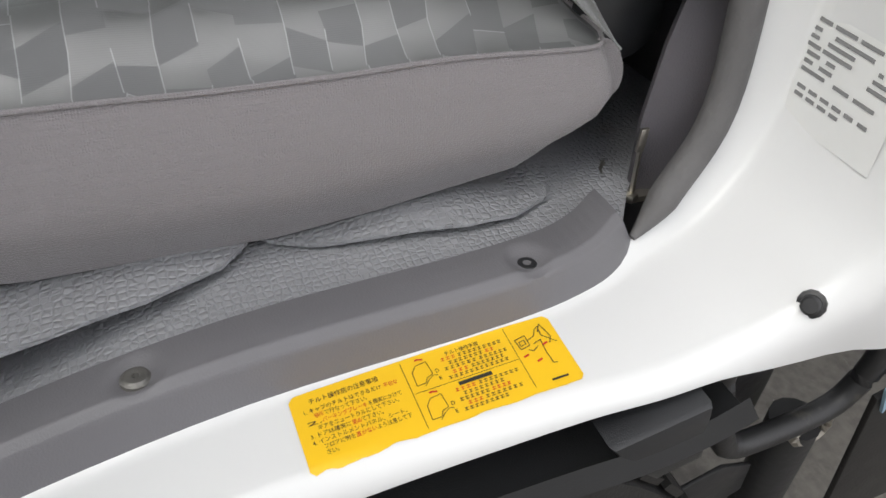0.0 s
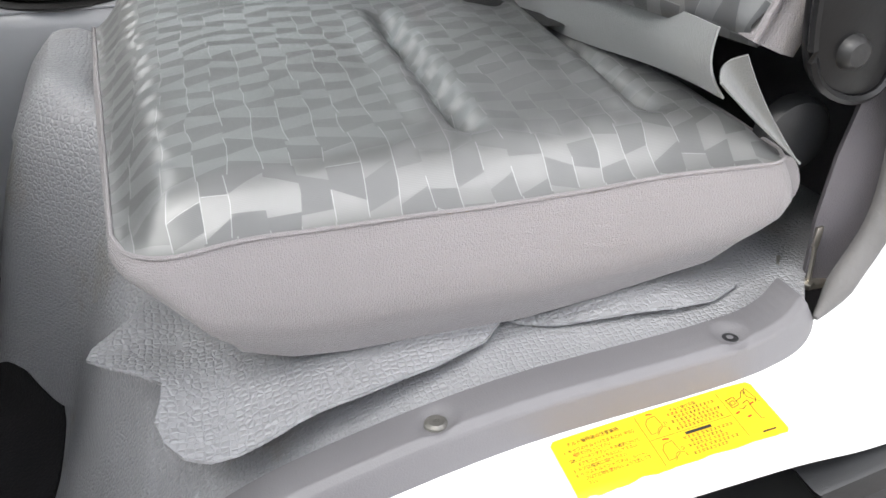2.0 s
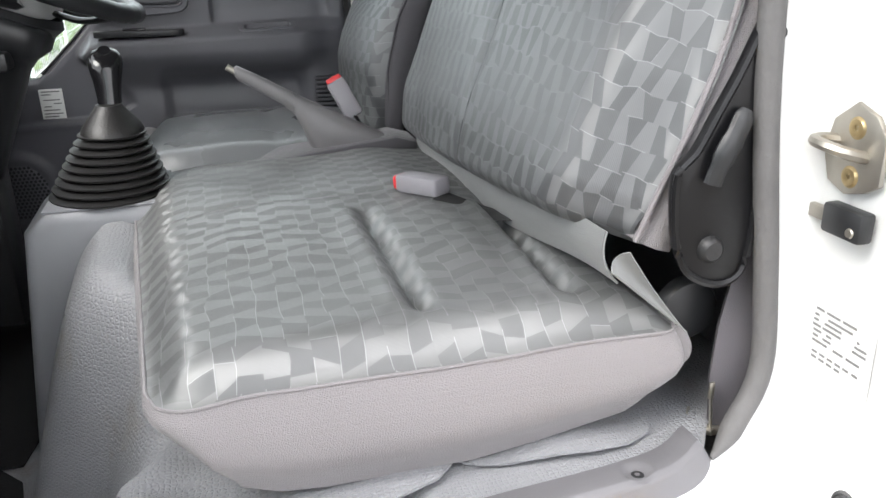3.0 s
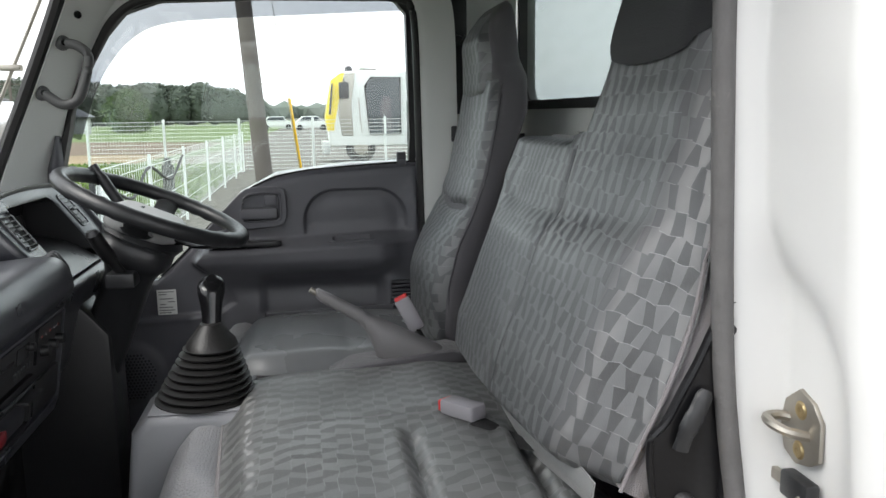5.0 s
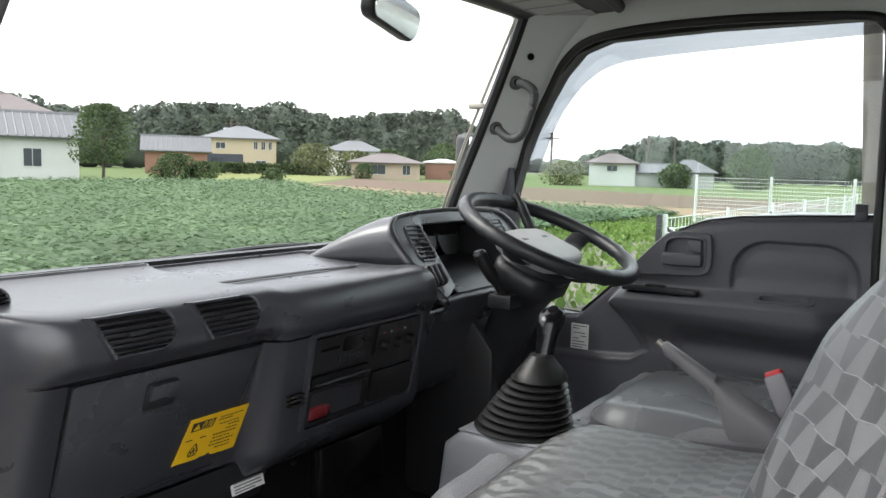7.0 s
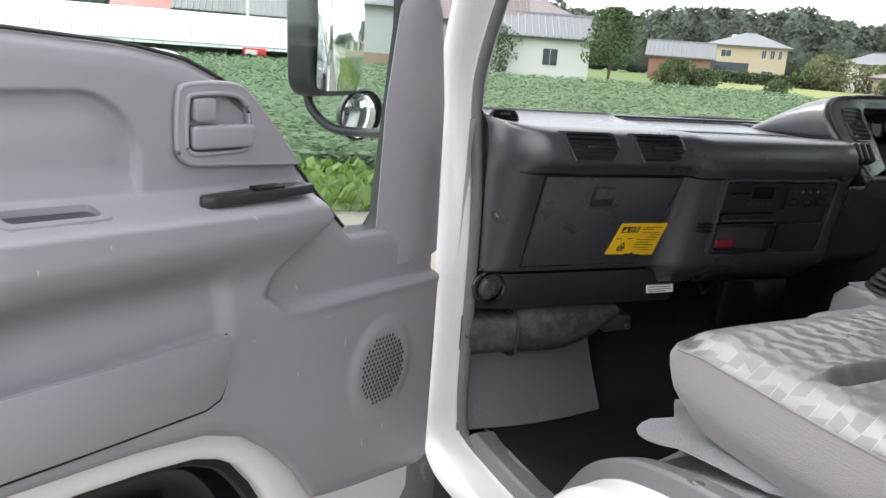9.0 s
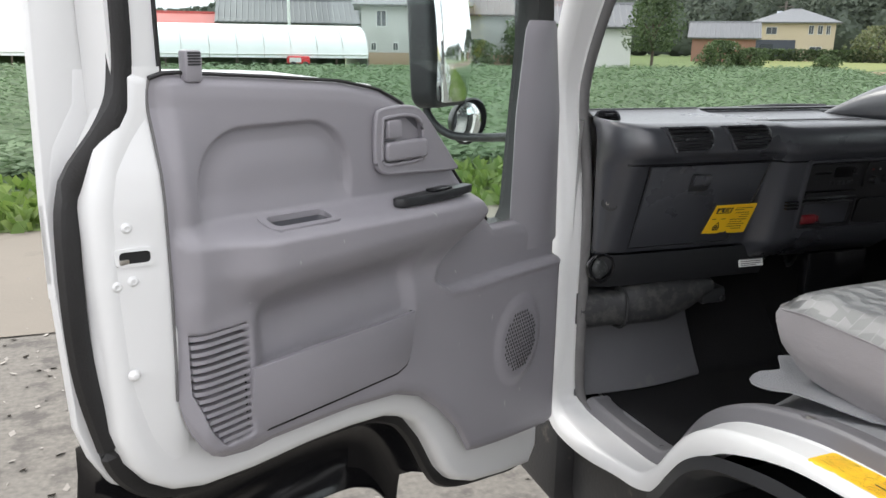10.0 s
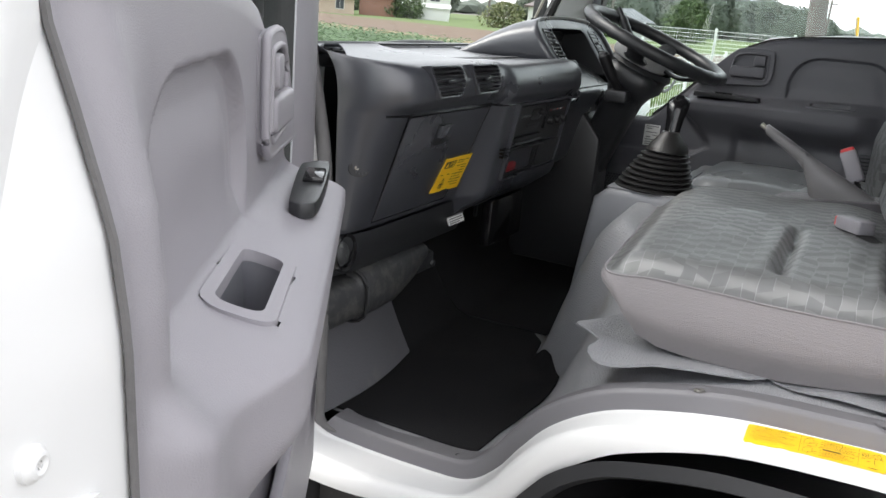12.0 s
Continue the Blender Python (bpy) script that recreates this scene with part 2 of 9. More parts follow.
    soil.inputs["Scale"].default_value, soil.inputs["Detail"].default_value = 5.0, 6.0
    nt.links.new(tc.outputs["Object"], soil.inputs["Vector"])
    mix = nt.nodes.new("ShaderNodeMix")
    mix.data_type = "RGBA"
    mix.inputs["A"].default_value, mix.inputs["B"].default_value = (*dark, 1), (*light, 1)
    worn = nt.nodes.new("ShaderNodeTexNoise")
    worn.inputs["Scale"].default_value, worn.inputs["Detail"].default_value = 4.5, 3.0
    nt.links.new(tc.outputs["Object"], worn.inputs["Vector"])
    bold = nt.nodes.new("ShaderNodeMapRange")
    bold.inputs["From Min"].default_value, bold.inputs["From Max"].default_value = 0.38, 0.62
    bold.inputs["To Min"].default_value, bold.inputs["To Max"].default_value = least, 1.0
    nt.links.new(worn.outputs["Fac"], bold.inputs["Value"])
    nt.links.new(calc("ADD", calc("MULTIPLY", calc("SUBTRACT", tone, 0.42), bold.outputs["Result"]), 0.42, clamp=True), mix.inputs["Factor"])
    # pale threads, broken here and there, along the row borders and beside the lighter patches
    keep = calc("GREATER_THAN", chance(col, band, 23.0), -0.15)
    edge = calc("MAXIMUM", calc("MULTIPLY", calc("LESS_THAN", calc("ABSOLUTE", over), 0.017), keep), calc("MULTIPLY", calc("LESS_THAN", calc("ABSOLUTE", side), 0.015), calc("GREATER_THAN", chance(near, row, 29.0), 0.38)))
    thread = nt.nodes.new("ShaderNodeMix")
    thread.data_type = "RGBA"
    thread.inputs["B"].default_value = (*(min(c * pale, 1) for c in light), 1)
    nt.links.new(calc("MULTIPLY", edge, 0.6), thread.inputs["Factor"])
    nt.links.new(mix.outputs["Result"], thread.inputs["A"])
    tint = nt.nodes.new("ShaderNodeHueSaturation")
    mr = nt.nodes.new("ShaderNodeMapRange")
    mr.inputs["From Min"].default_value, mr.inputs["From Max"].default_value = 0.3, 0.7
    mr.inputs["To Min"].default_value, mr.inputs["To Max"].default_value = 0.85, 1.12
    nt.links.new(soil.outputs["Fac"], mr.inputs["Value"])
    nt.links.new(mr.outputs["Result"], tint.inputs["Value"])
    nt.links.new(thread.outputs["Result"], tint.inputs["Color"])
    nt.links.new(tint.outputs["Color"], b.inputs["Base Color"])
    rg = nt.nodes.new("ShaderNodeMapRange")
    rg.inputs["To Min"].default_value, rg.inputs["To Max"].default_value = 0.44, 0.38
    nt.links.new(check, rg.inputs["Value"])
    nt.links.new(rg.outputs["Result"], b.inputs["Roughness"])
    # satin: the threads of neighbouring patches lie at right angles
    along = nt.nodes.new("ShaderNodeTangent")
    along.direction_type, along.uv_map = "UV_MAP", "weave"
    nt.links.new(along.outputs["Tangent"], b.inputs["Tangent"])
    b.inputs["Anisotropic"].default_value = 0.9
    nt.links.new(calc("MULTIPLY", check, 0.25), b.inputs["Anisotropic Rotation"])
    nt.links.new(calc("ADD", calc("MULTIPLY", check, 0.3), 0.9), b.inputs["Specular IOR Level"])
    bump = nt.nodes.new("ShaderNodeBump")
    bump.inputs["Strength"].default_value, bump.inputs["Distance"].default_value = 0.10, 0.001
    nt.links.new(weave.outputs["Fac"], bump.inputs["Height"])
    nt.links.new(bump.outputs["Normal"], b.inputs["Normal"])
    b.inputs["Sheen Weight"].default_value = 0.0
    b.inputs["Metallic"].default_value = shine
    return m


def weave_map(bm, fn):
    """Lays the cloth's map on a sheet: fn(point) gives metres across and along."""
    layer = bm.loops.layers.uv.new("weave")
    for f in bm.faces:
        for c in f.loops:
            c[layer].uv = fn(c.vert.co)
    return bm


def glass(name, tint=(0.93, 0.97, 0.96), dust=0.0):
    """A thin pane: mostly clear, with a mirror film of Fresnel strength."""
    m = bpy.data.materials.new(name)
    m.use_nodes = True
    nt = m.node_tree
    nt.nodes.remove(nt.nodes["Principled BSDF"])
    clear = nt.nodes.new("ShaderNodeBsdfTransparent")
    clear.inputs["Color"].default_value = (*tint, 1)
    film = nt.nodes.new("ShaderNodeBsdfGlossy")
    film.inputs["Roughness"].default_value = 0.02
    lw = nt.nodes.new("ShaderNodeLayerWeight")
    lw.inputs["Blend"].default_value = 0.5
    steep = nt.nodes.new("ShaderNodeMath")
    steep.operation = "POWER"
    steep.inputs[1].default_value = 5.0
    fr = nt.nodes.new("ShaderNodeMapRange")
    fr.inputs["To Min"].default_value, fr.inputs["To Max"].default_value = 0.035, 0.9
    nt.links.new(lw.outputs["Facing"], steep.inputs[0])
    nt.links.new(steep.outputs["Value"], fr.inputs["Value"])
    mix = nt.nodes.new("ShaderNodeMixShader")
    nt.links.new(fr.outputs["Result"], mix.inputs["Fac"])
    nt.links.new(clear.outputs["BSDF"], mix.inputs[1])
    nt.links.new(film.outputs["BSDF"], mix.inputs[2])
    out = mix.outputs["Shader"]
    if dust:
        dirt = nt.nodes.new("ShaderNodeBsdfDiffuse")
        dirt.inputs["Color"].default_value = (0.62, 0.66, 0.65, 1)
        film2 = nt.nodes.new("ShaderNodeMixShader")
        spots = nt.nodes.new("ShaderNodeTexNoise")
        spots.inputs["Scale"].default_value = 3.0
        amount = nt.nodes.new("ShaderNodeMapRange")
        amount.inputs["To Min"].default_value, amount.inputs["To Max"].default_value = dust * 0.7, dust * 1.2
        nt.links.new(spots.outputs["Fac"], amount.inputs["Value"])
        nt.links.new(amount.outputs["Result"], film2.inputs["Fac"])
        nt.links.new(out, film2.inputs[1])
        nt.links.new(dirt.outputs["BSDF"], film2.inputs[2])
        out = film2.outputs["Shader"]
    nt.links.new(out, nt.nodes["Material Output"].inputs["Surface"])
    return m


WHITE = mat("white_paint", (0.70, 0.705, 0.70), 0.36, mottle=(3.0, 0.03), grain=(30.0, 0.02), coat=0.15, wear=((0.55, 0.53, 0.49), 9.0, 0.74))
CREAM = mat("jamb_paint", (0.70, 0.70, 0.69), 0.35, mottle=(5.0, 0.05), grain=(60.0, 0.03), coat=0.3)
PAINT_IN = mat("cab_inner_paint", (0.66, 0.675, 0.65), 0.42, mottle=(5.0, 0.05), grain=(150.0, 0.05))
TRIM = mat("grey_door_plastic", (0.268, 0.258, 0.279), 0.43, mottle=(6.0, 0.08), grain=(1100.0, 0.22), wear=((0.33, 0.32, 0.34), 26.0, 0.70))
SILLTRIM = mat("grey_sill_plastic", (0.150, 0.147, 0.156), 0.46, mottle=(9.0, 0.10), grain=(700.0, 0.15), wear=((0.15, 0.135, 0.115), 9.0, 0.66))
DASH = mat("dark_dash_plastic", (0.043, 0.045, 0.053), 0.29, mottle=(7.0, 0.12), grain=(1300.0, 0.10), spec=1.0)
# driver's trim colour; it also paints the shade in the door recesses
DOORDARKSHADE = mat("dark_trim_and_recess_shade", (0.108, 0.109, 0.122), 0.38, mottle=(7.0, 0.10), grain=(1300.0, 0.15))
DARK = mat("black_plastic", (0.022, 0.023, 0.025), 0.36, mottle=(12.0, 0.15), grain=(900.0, 0.15))
FACIABLACK = mat("black_facia_plastic", (0.014, 0.014, 0.015), 0.34, spec=0.45, mottle=(12.0, 0.2), grain=(900.0, 0.12))
GLOSSY = mat("gloss_black", (0.007, 0.007, 0.008), 0.14, mottle=(12.0, 0.1), grain=None)
RUBBER = mat("black_rubber", (0.013, 0.0125, 0.0125), 0.46, mottle=(20.0, 0.25), grain=(260.0, 0.3))
SEALGREY = mat("grey_seal_rubber", (0.125, 0.122, 0.122), 0.7, mottle=(30.0, 0.22), grain=(220.0, 0.5), wear=((0.22, 0.21, 0.2), 30.0, 0.62))
VINYL = mat("grey_grained_vinyl", (0.285, 0.289, 0.302), 0.36, mottle=(4.0, 0.16), grain=(165.0, 0.38), cells="pebbles", wear=((0.25, 0.235, 0.205), 6.0, 0.62))
VINYL2 = mat("grey_floor_vinyl", (0.285, 0.289, 0.302), 0.38, mottle=(5.0, 0.22), grain=(190.0, 0.35), cells="pebbles", wear=((0.24, 0.22, 0.19), 8.0, 0.60))
SIDECLOTH = mat("mauve_grey_cloth", (0.235, 0.219, 0.226), 0.82, mottle=(4.0, 0.06), grain=(650.0, 0.5), sheen=0.25, cells=True, wear=((0.31, 0.28, 0.25), 7.0, 0.66))
DRVSIDE = mat("dark_mauve_cloth", (0.105, 0.099, 0.108), 0.8, mottle=(5.0, 0.08), grain=(650.0, 0.4), sheen=0.15)
DARKCLOTH = mat("dark_grey_cloth", (0.075, 0.072, 0.08), 0.85, mottle=(6.0, 0.1), grain=(650.0, 0.4), sheen=0.3, cells=True)
BLACKCLOTH = mat("black_headrest_cloth", (0.034, 0.035, 0.038), 0.85, mottle=(14.0, 0.3), grain=(650.0, 0.4), sheen=0.06, cells=True)
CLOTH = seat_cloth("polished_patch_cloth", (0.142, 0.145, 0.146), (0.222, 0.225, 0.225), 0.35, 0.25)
# the same cloth in darker greys, as shading for the upright backs
SHADECLOTH = seat_cloth("shaded_patch_cloth", (0.084, 0.086, 0.090), (0.158, 0.162, 0.166), 0.15, 0.5)
PILLARGREY = mat("mauve_pillar_trim", (0.105, 0.098, 0.108), 0.6, mottle=(7.0, 0.12), grain=(700.0, 0.35))
# the cab's grey vinyl, darkened for the shade below the dashboard
KICKSHADE = mat("shaded_kick_vinyl", (0.105, 0.105, 0.113), 0.42, mottle=(5.0, 0.18), grain=(260.0, 0.4), wear=((0.15, 0.145, 0.14), 7.0, 0.58))
VOID = mat("matt_black", (0.006, 0.006, 0.006), 0.8, grain=None)
DUSTBALL = mat("dusty_vent_ball", (0.035, 0.037, 0.038), 0.5, mottle=(60.0, 0.3), grain=(300.0, 0.3), wear=((0.16, 0.165, 0.16), 60.0, 0.5))
DULLRED = mat("dull_red_print", (0.16, 0.02, 0.015), 0.6, grain=None)
DRIVERCLOTH = mat("driver_cushion_vinyl", (0.165, 0.172, 0.180), 0.28, mottle=(5.0, 0.15), grain=(500.0, 0.2))
STEEL = mat("zinc_steel", (0.42, 0.395, 0.35), 0.45, metal=1.0, mottle=(40.0, 0.15), grain=(200.0, 0.1))
DULLSTEEL = mat("dull_screw_steel", (0.22, 0.215, 0.20), 0.55, metal=0.8, mottle=(60.0, 0.3), grain=(300.0, 0.3))
BLACKSTEEL = mat("black_pressed_steel", (0.008, 0.008, 0.009), 0.30, spec=0.35, mottle=(12.0, 0.3), grain=(120.0, 0.15))
BRASS = mat("yellow_passivated_steel", (0.46, 0.36, 0.20), 0.42, metal=1.0, mottle=(60.0, 0.25), grain=(200.0, 0.15))
CHROME = mat("bright_chrome", (0.8, 0.8, 0.8), 0.08, metal=1.0, mottle=(30.0, 0.03), grain=None)
MIRROR = mat("mirror_silver", (0.86, 0.88, 0.88), 0.02, metal=1.0, mottle=(3.0, 0.01), grain=None)
CHASSIS = mat("black_chassis_paint", (0.02, 0.02, 0.021), 0.45, mottle=(9.0, 0.3), grain=(90.0, 0.3), wear=((0.10, 0.09, 0.075), 14.0, 0.60))
MATBLACK = mat("black_footwell_carpet", (0.013, 0.013, 0.014), 0.75, spec=0.2, mottle=(10.0, 0.4), grain=(300.0, 0.6))
BELT = mat("black_belt_webbing", (0.02, 0.02, 0.021), 0.7, mottle=(30.0, 0.1), grain=(900.0, 0.4))
SCUFF = mat("scratched_plastic", (0.42, 0.41, 0.42), 0.6, grain=None)
RED = mat("red_button", (0.62, 0.03, 0.035), 0.35, mottle=(60.0, 0.1), grain=None)
YELLOW = mat("yellow_sticker", (0.86, 0.52, 0.015), 0.42, mottle=(25.0, 0.05), grain=None, wear=((0.6, 0.42, 0.1), 40.0, 0.74))
CONSOLE = mat("grey_console_plastic", (0.255, 0.26, 0.275), 0.42, mottle=(7.0, 0.12), grain=(900.0, 0.2), wear=((0.24, 0.23, 0.21), 16.0, 0.66))
PLAINCLOTH = mat("plain_satin_cloth", (0.21, 0.215, 0.215), 0.42, mottle=(6.0, 0.12), grain=(600.0, 0.3), sheen=0.2)
PAPER = mat("white_sticker", (0.74, 0.745, 0.73), 0.5, mottle=(25.0, 0.05), grain=None)
INK = mat("black_print", (0.03, 0.028, 0.02), 0.6, grain=None)
REDINK = mat("red_print", (0.55, 0.03, 0.02), 0.6, grain=None)
GREYINK = mat("grey_print", (0.22, 0.22, 0.22), 0.6, grain=None)
# pale film: dust, and a hazy reflection painted in with it
REARPANE = glass("dust_and_reflection_glass", (0.80, 0.86, 0.85), 0.35)
PANE = glass("window_glass", (0.90, 0.95, 0.94))
SCREEN = glass("windscreen_glass", (0.89, 0.92, 0.91))
VISORPANE = glass("smoked_rain_visor", (0.56, 0.56, 0.58))
HEADLINER = mat("dark_headliner", (0.085, 0.083, 0.082), 0.9, mottle=(12.0, 0.12), grain=(500.0, 0.5))

# ---- the cab shell. x: from the passenger side (0) to the driver side (1.695); y: forward; z: up from the ground
WIDE = 1.695
cab = thing("truck_cab", (0.85, 0.6, 0.55), "white steel cab of a light truck with both side apertures", "truck cab")

# the door aperture as one loop of (y, z, x of the seal flange, depth of the jamb, width of the skin beside it)
LOOP = [
    (1.147, 0.635, 0.075, 0.012, 0.060), (1.07, 0.610, 0.088, 0.006, 0.050), (0.90, 0.611, 0.090, 0.004, 0.034), (0.825, 0.622, 0.090, 0.004, 0.040),
    (0.775, 0.662, 0.090, 0.004, 0.056), (0.735, 0.718, 0.090, 0.004, 0.062), (0.690, 0.773, 0.090, 0.004, 0.060), (0.625, 0.820, 0.090, 0.004, 0.054),
    (0.550, 0.850, 0.092, 0.004, 0.044), (0.410, 0.880, 0.095, 0.004, 0.030), (0.240, 0.888, 0.102, 0.004, 0.022), (0.165, 0.889, 0.116, 0.006, 0.024),
    (0.120, 0.903, 0.133, 0.014, 0.042), (0.086, 0.934, 0.145, 0.034, 0.11), (0.055, 0.992, 0.154, 0.043, 0.24), (0.062, 1.10, 0.158, 0.054, 0.26),
    (0.088, 1.30, 0.160, 0.070, 0.26), (0.101, 1.60, 0.162, 0.075, 0.26), (0.109, 1.80, 0.160, 0.075, 0.24), (0.130, 1.885, 0.155, 0.05, 0.18),
    (0.21, 1.915, 0.150, 0.03, 0.13), (0.60, 1.930, 0.145, 0.02, 0.12), (0.88, 1.915, 0.130, 0.02, 0.11), (0.985, 1.860, 0.115, 0.02, 0.09),
    (1.055, 1.740, 0.090, 0.02, 0.075), (1.124, 1.600, 0.072, 0.02, 0.070), (1.182, 1.450, 0.060, 0.02, 0.065), (1.188, 1.350, 0.056, 0.018, 0.065),
    (1.146, 1.150, 0.054, 0.016, 0.065), (1.139, 0.900, 0.054, 0.014, 0.065), (1.141, 0.720, 0.058, 0.012, 0.065),
]


def loop_points(steps=5):
    flat = spline([(a, b, c) for a, b, c, _, _ in LOOP], steps, closed=True)
    extra = spline([(d, w, 0) for *_, d, w in LOOP], steps, closed=True)
    out = []
    n = len(flat)
    for i in range(n):
        t = (flat[(i + 1) % n] - flat[i - 1])
        t = Vector((t.x, t.y, 0)).normalized()
        out.append((flat[i].x, flat[i].y, flat[i].z, extra[i].x, extra[i].y, -t.y, t.x))
    cy, cz = 0.6, 1.25
    return [(y, z, x, d, w, *((ny, nz) if ny * (y - cy) + nz * (z - cz) > 0 else (-ny, -nz))) for y, z, x, d, w, ny, nz in out]


AROUND = loop_points()


def driver_loop(p):
    """The same aperture as seen on the driver side, a little shorter and lower."""
    y, z = p[0], p[1]
    y2 = lerp(y, [(0.06, 0.232), (0.13, 0.258), (0.21, 0.305), (0.6, 0.62), (0.88, 0.915), (0.985, 1.025), (1.055, 1.092), (1.11, 1.152), (1.16, 1.206)])
    return (y2, z - 0.030 * ease(z, 1.7, 1.9), *p[2:])


AROUND_R = [driver_loop(p) for p in AROUND]


def side_x(x, right):
    return WIDE - x if right else x


def jamb_raise(x, z):
    """How far the upper part of the passenger's rear jamb stands proud of the striker's recess."""
    foot = lerp(z, [(1.25, 0.066), (1.315, 0.077), (1.349, 0.104), (1.393, 0.159), (1.41, 0.22)])
    head = lerp(z, [(1.25, 0.010), (1.293, 0.015), (1.365, 0.030), (1.43, 0.099), (1.454, 0.137), (1.475, 0.20)])
    return lerp(z, [(1.02, 0.0), (1.20, 0.018), (1.40, 0.026), (1.60, 0.034), (1.78, 0.030), (1.87, 0.0)]) * (1 - ease(x, min(head, foot - 0.02), foot))


def jamb_skin(right):
    """Flange, jamb and outer skin round one aperture."""
    loop = AROUND_R if right else AROUND
    dense = []
    for p, q in zip(loop, loop[1:] + loop[:1]):
        many = 4 if p[5] < -0.8 and 1.0 < p[1] < 1.7 else 1
        dense += [tuple(a + (b - a) * i / many for a, b in zip(p, q)) for i in range(many)]
    rows = []
    for y, z, x, d, w, ny, nz in dense:
        up = (lambda a: 0.0) if right or ny > -0.8 else (lambda a: jamb_raise(a, z))
        m = min(w - d, 0.036)
        tuck = 0.025 * (1 - ease(z, 0.90, 1.0)) * (1 - ease(y, 0.80, 1.0))
        d0 = d - up(x - 0.012)
        sect = [(x + 0.004, 0.0), (x - 0.001, d0 * 0.35), (x - 0.004, d0 * 0.92)]
        x1, x2 = x - 0.011, 0.024 + 0.6 * tuck
        sect += [(a, d + 0.08 * m * k / 15 - up(a)) for k, a in ((k, x1 + (x2 - x1) * k / 15) for k in range(16))]
        h = up(0.02)
        sect += [(0.012 + 0.8 * tuck, d + 0.25 * m - h), (0.004 + 0.95 * tuck, d + 0.5 * m - 0.95 * h), (tuck, d + 0.85 * m - 0.8 * h), (tuck, (d + m + w) / 2), (tuck, w), (tuck + 0.012, w + 0.002)]
        rows.append([(side_x(a, right), y + ny * o, z + nz * o) for a, o in sect])
    n, k = len(rows), len(rows[0])
    return mesh_of([v for r in rows for v in r], [(i * k + j, ((i + 1) % n) * k + j, ((i + 1) % n) * k + j + 1, i * k + j + 1) for i in range(n) for j in range(k - 1)])


def inner_skin(right):
    """The cab's inner wall from the seal inwards."""
    rows = []
    for y, z, x, d, w, ny, nz in AROUND_R if right else AROUND:
        low = z < 0.93
        wide = [(x + 0.004, 0.0), (x + 0.012, 0.006), (x + 0.02, 0.02), (x + 0.022, 0.06 if low else 0.10)]
        slim = [(x + 0.004, 0.0), (x + 0.010, 0.003), (x + 0.013, 0.006), (x + 0.016, 0.010)]
        t = ease(y, 1.03, 1.10) * (1 - ease(z, 1.38, 1.55))
        sect = [(a + (c - a) * t, b + (d2 - b) * t) for (a, b), (c, d2) in zip(wide, slim)]
        rows.append([(side_x(a, right), y + ny * o, z + nz * o) for a, o in sect])
    n, k = len(rows), len(rows[0])
    return mesh_of([v for r in rows for v in r], [(i * k + j, ((i + 1) % n) * k + j, ((i + 1) % n) * k + j + 1, i * k + j + 1) for i in range(n) for j in range(k - 1)])


def seal_tube(right):
    pts = [(side_x(x + 0.002, right), y - ny * 0.004, z - nz * 0.004) for y, z, x, d, w, ny, nz in (AROUND_R if right else AROUND) if not (z < 0.901 and y < 1.1)]
    return pts


for right in (False, True):
    part("door_jamb", jamb_skin(right), CREAM if right else WHITE, cab, "white painted steel round the door aperture", sharp=60)
    part("inner_side", inner_skin(right), PAINT_IN, cab, "pale grey painted inner side", sharp=60)
    line = [p for p in seal_tube(right)]
    # the seal runs from the sill's front end up, over and down to its rear end
    cut = max(range(len(line)), key=lambda i: (Vector(line[i]) - Vector(line[i - 1])).length)
    line = line[cut:] + line[:cut]
    thick = 0.010 if right else 0.0125
    taper = [min(thick, 0.003 + 0.0025 * min(i, len(line) - 1 - i)) for i in range(len(line))]
    part("door_seal", tube(line, taper, 10, flat=1.2 if right else 0.95, up=(0, 0, 1) if right else (1, 0, 0)), RUBBER if right else SEALGREY, cab, "black rubber door seal" if right else "grey rubber door seal")

# sill trim along the lower edge of the passenger aperture
SILL = [p for p in AROUND if p[1] < (0.70 if p[0] > 1.0 else 0.905) and 0.080 < p[0] < 1.14]
SILL.sort(key=lambda p: -p[0])


def sill_trim():
    rows = []
    for y, z, x, d, w, ny, nz in SILL:
        k = ease(y, 0.070, 0.135)
        wide = 0.045 + 0.012 * ease(y, 0.6, 0.9)
        sect = [(x - 0.002, 0.004), (x + 0.000, -0.004), (x + 0.006, -0.020 * k - 0.004), (x + 0.012, -0.025 * k - 0.004), (x + 0.020, -0.026 * k - 0.003),
                (x + wide * 0.7, -0.025 * k - 0.003), (x + wide, -0.023 * k - 0.003), (x + wide + 0.004, -0.012)]
        cornered = x - 0.002 + 0.034 * (1 - ease(y, 0.084, 0.150)) ** 2
        rows.append([(max(a, cornered + 0.0005 * i), y + ny * o, z + nz * o) for i, (a, o) in enumerate(sect)])
    # finer, with a dimple round each screw
    fine = []
    for r0, r1 in zip(rows, rows[1:]):
        for s in range(7):
            line = [Vector(a).lerp(Vector(b), s / 7) for a, b in zip(r0, r1)]
            row = []
            for p, q in zip(line, line[1:]):
                row += [p.lerp(q, t / 5) for t in range(5)]
            row.append(line[-1])
            for p in row:
                for c in SCREWS:
                    d = (p - Vector(c)).length
                    if d < 0.024:
                        p.z -= 0.0045 * (1 - ease(d, 0.007, 0.019))
            fine.append(row)
    n, k = len(fine), len(fine[0])
    return mesh_of([v for r in fine for v in r], [(i * k + j, (i + 1) * k + j, (i + 1) * k + j + 1, i * k + j + 1) for i in range(n - 1) for j in range(k - 1)])


SCREWS = [(0.118, 0.467, 0.9005), (0.126, 0.214, 0.9155)]
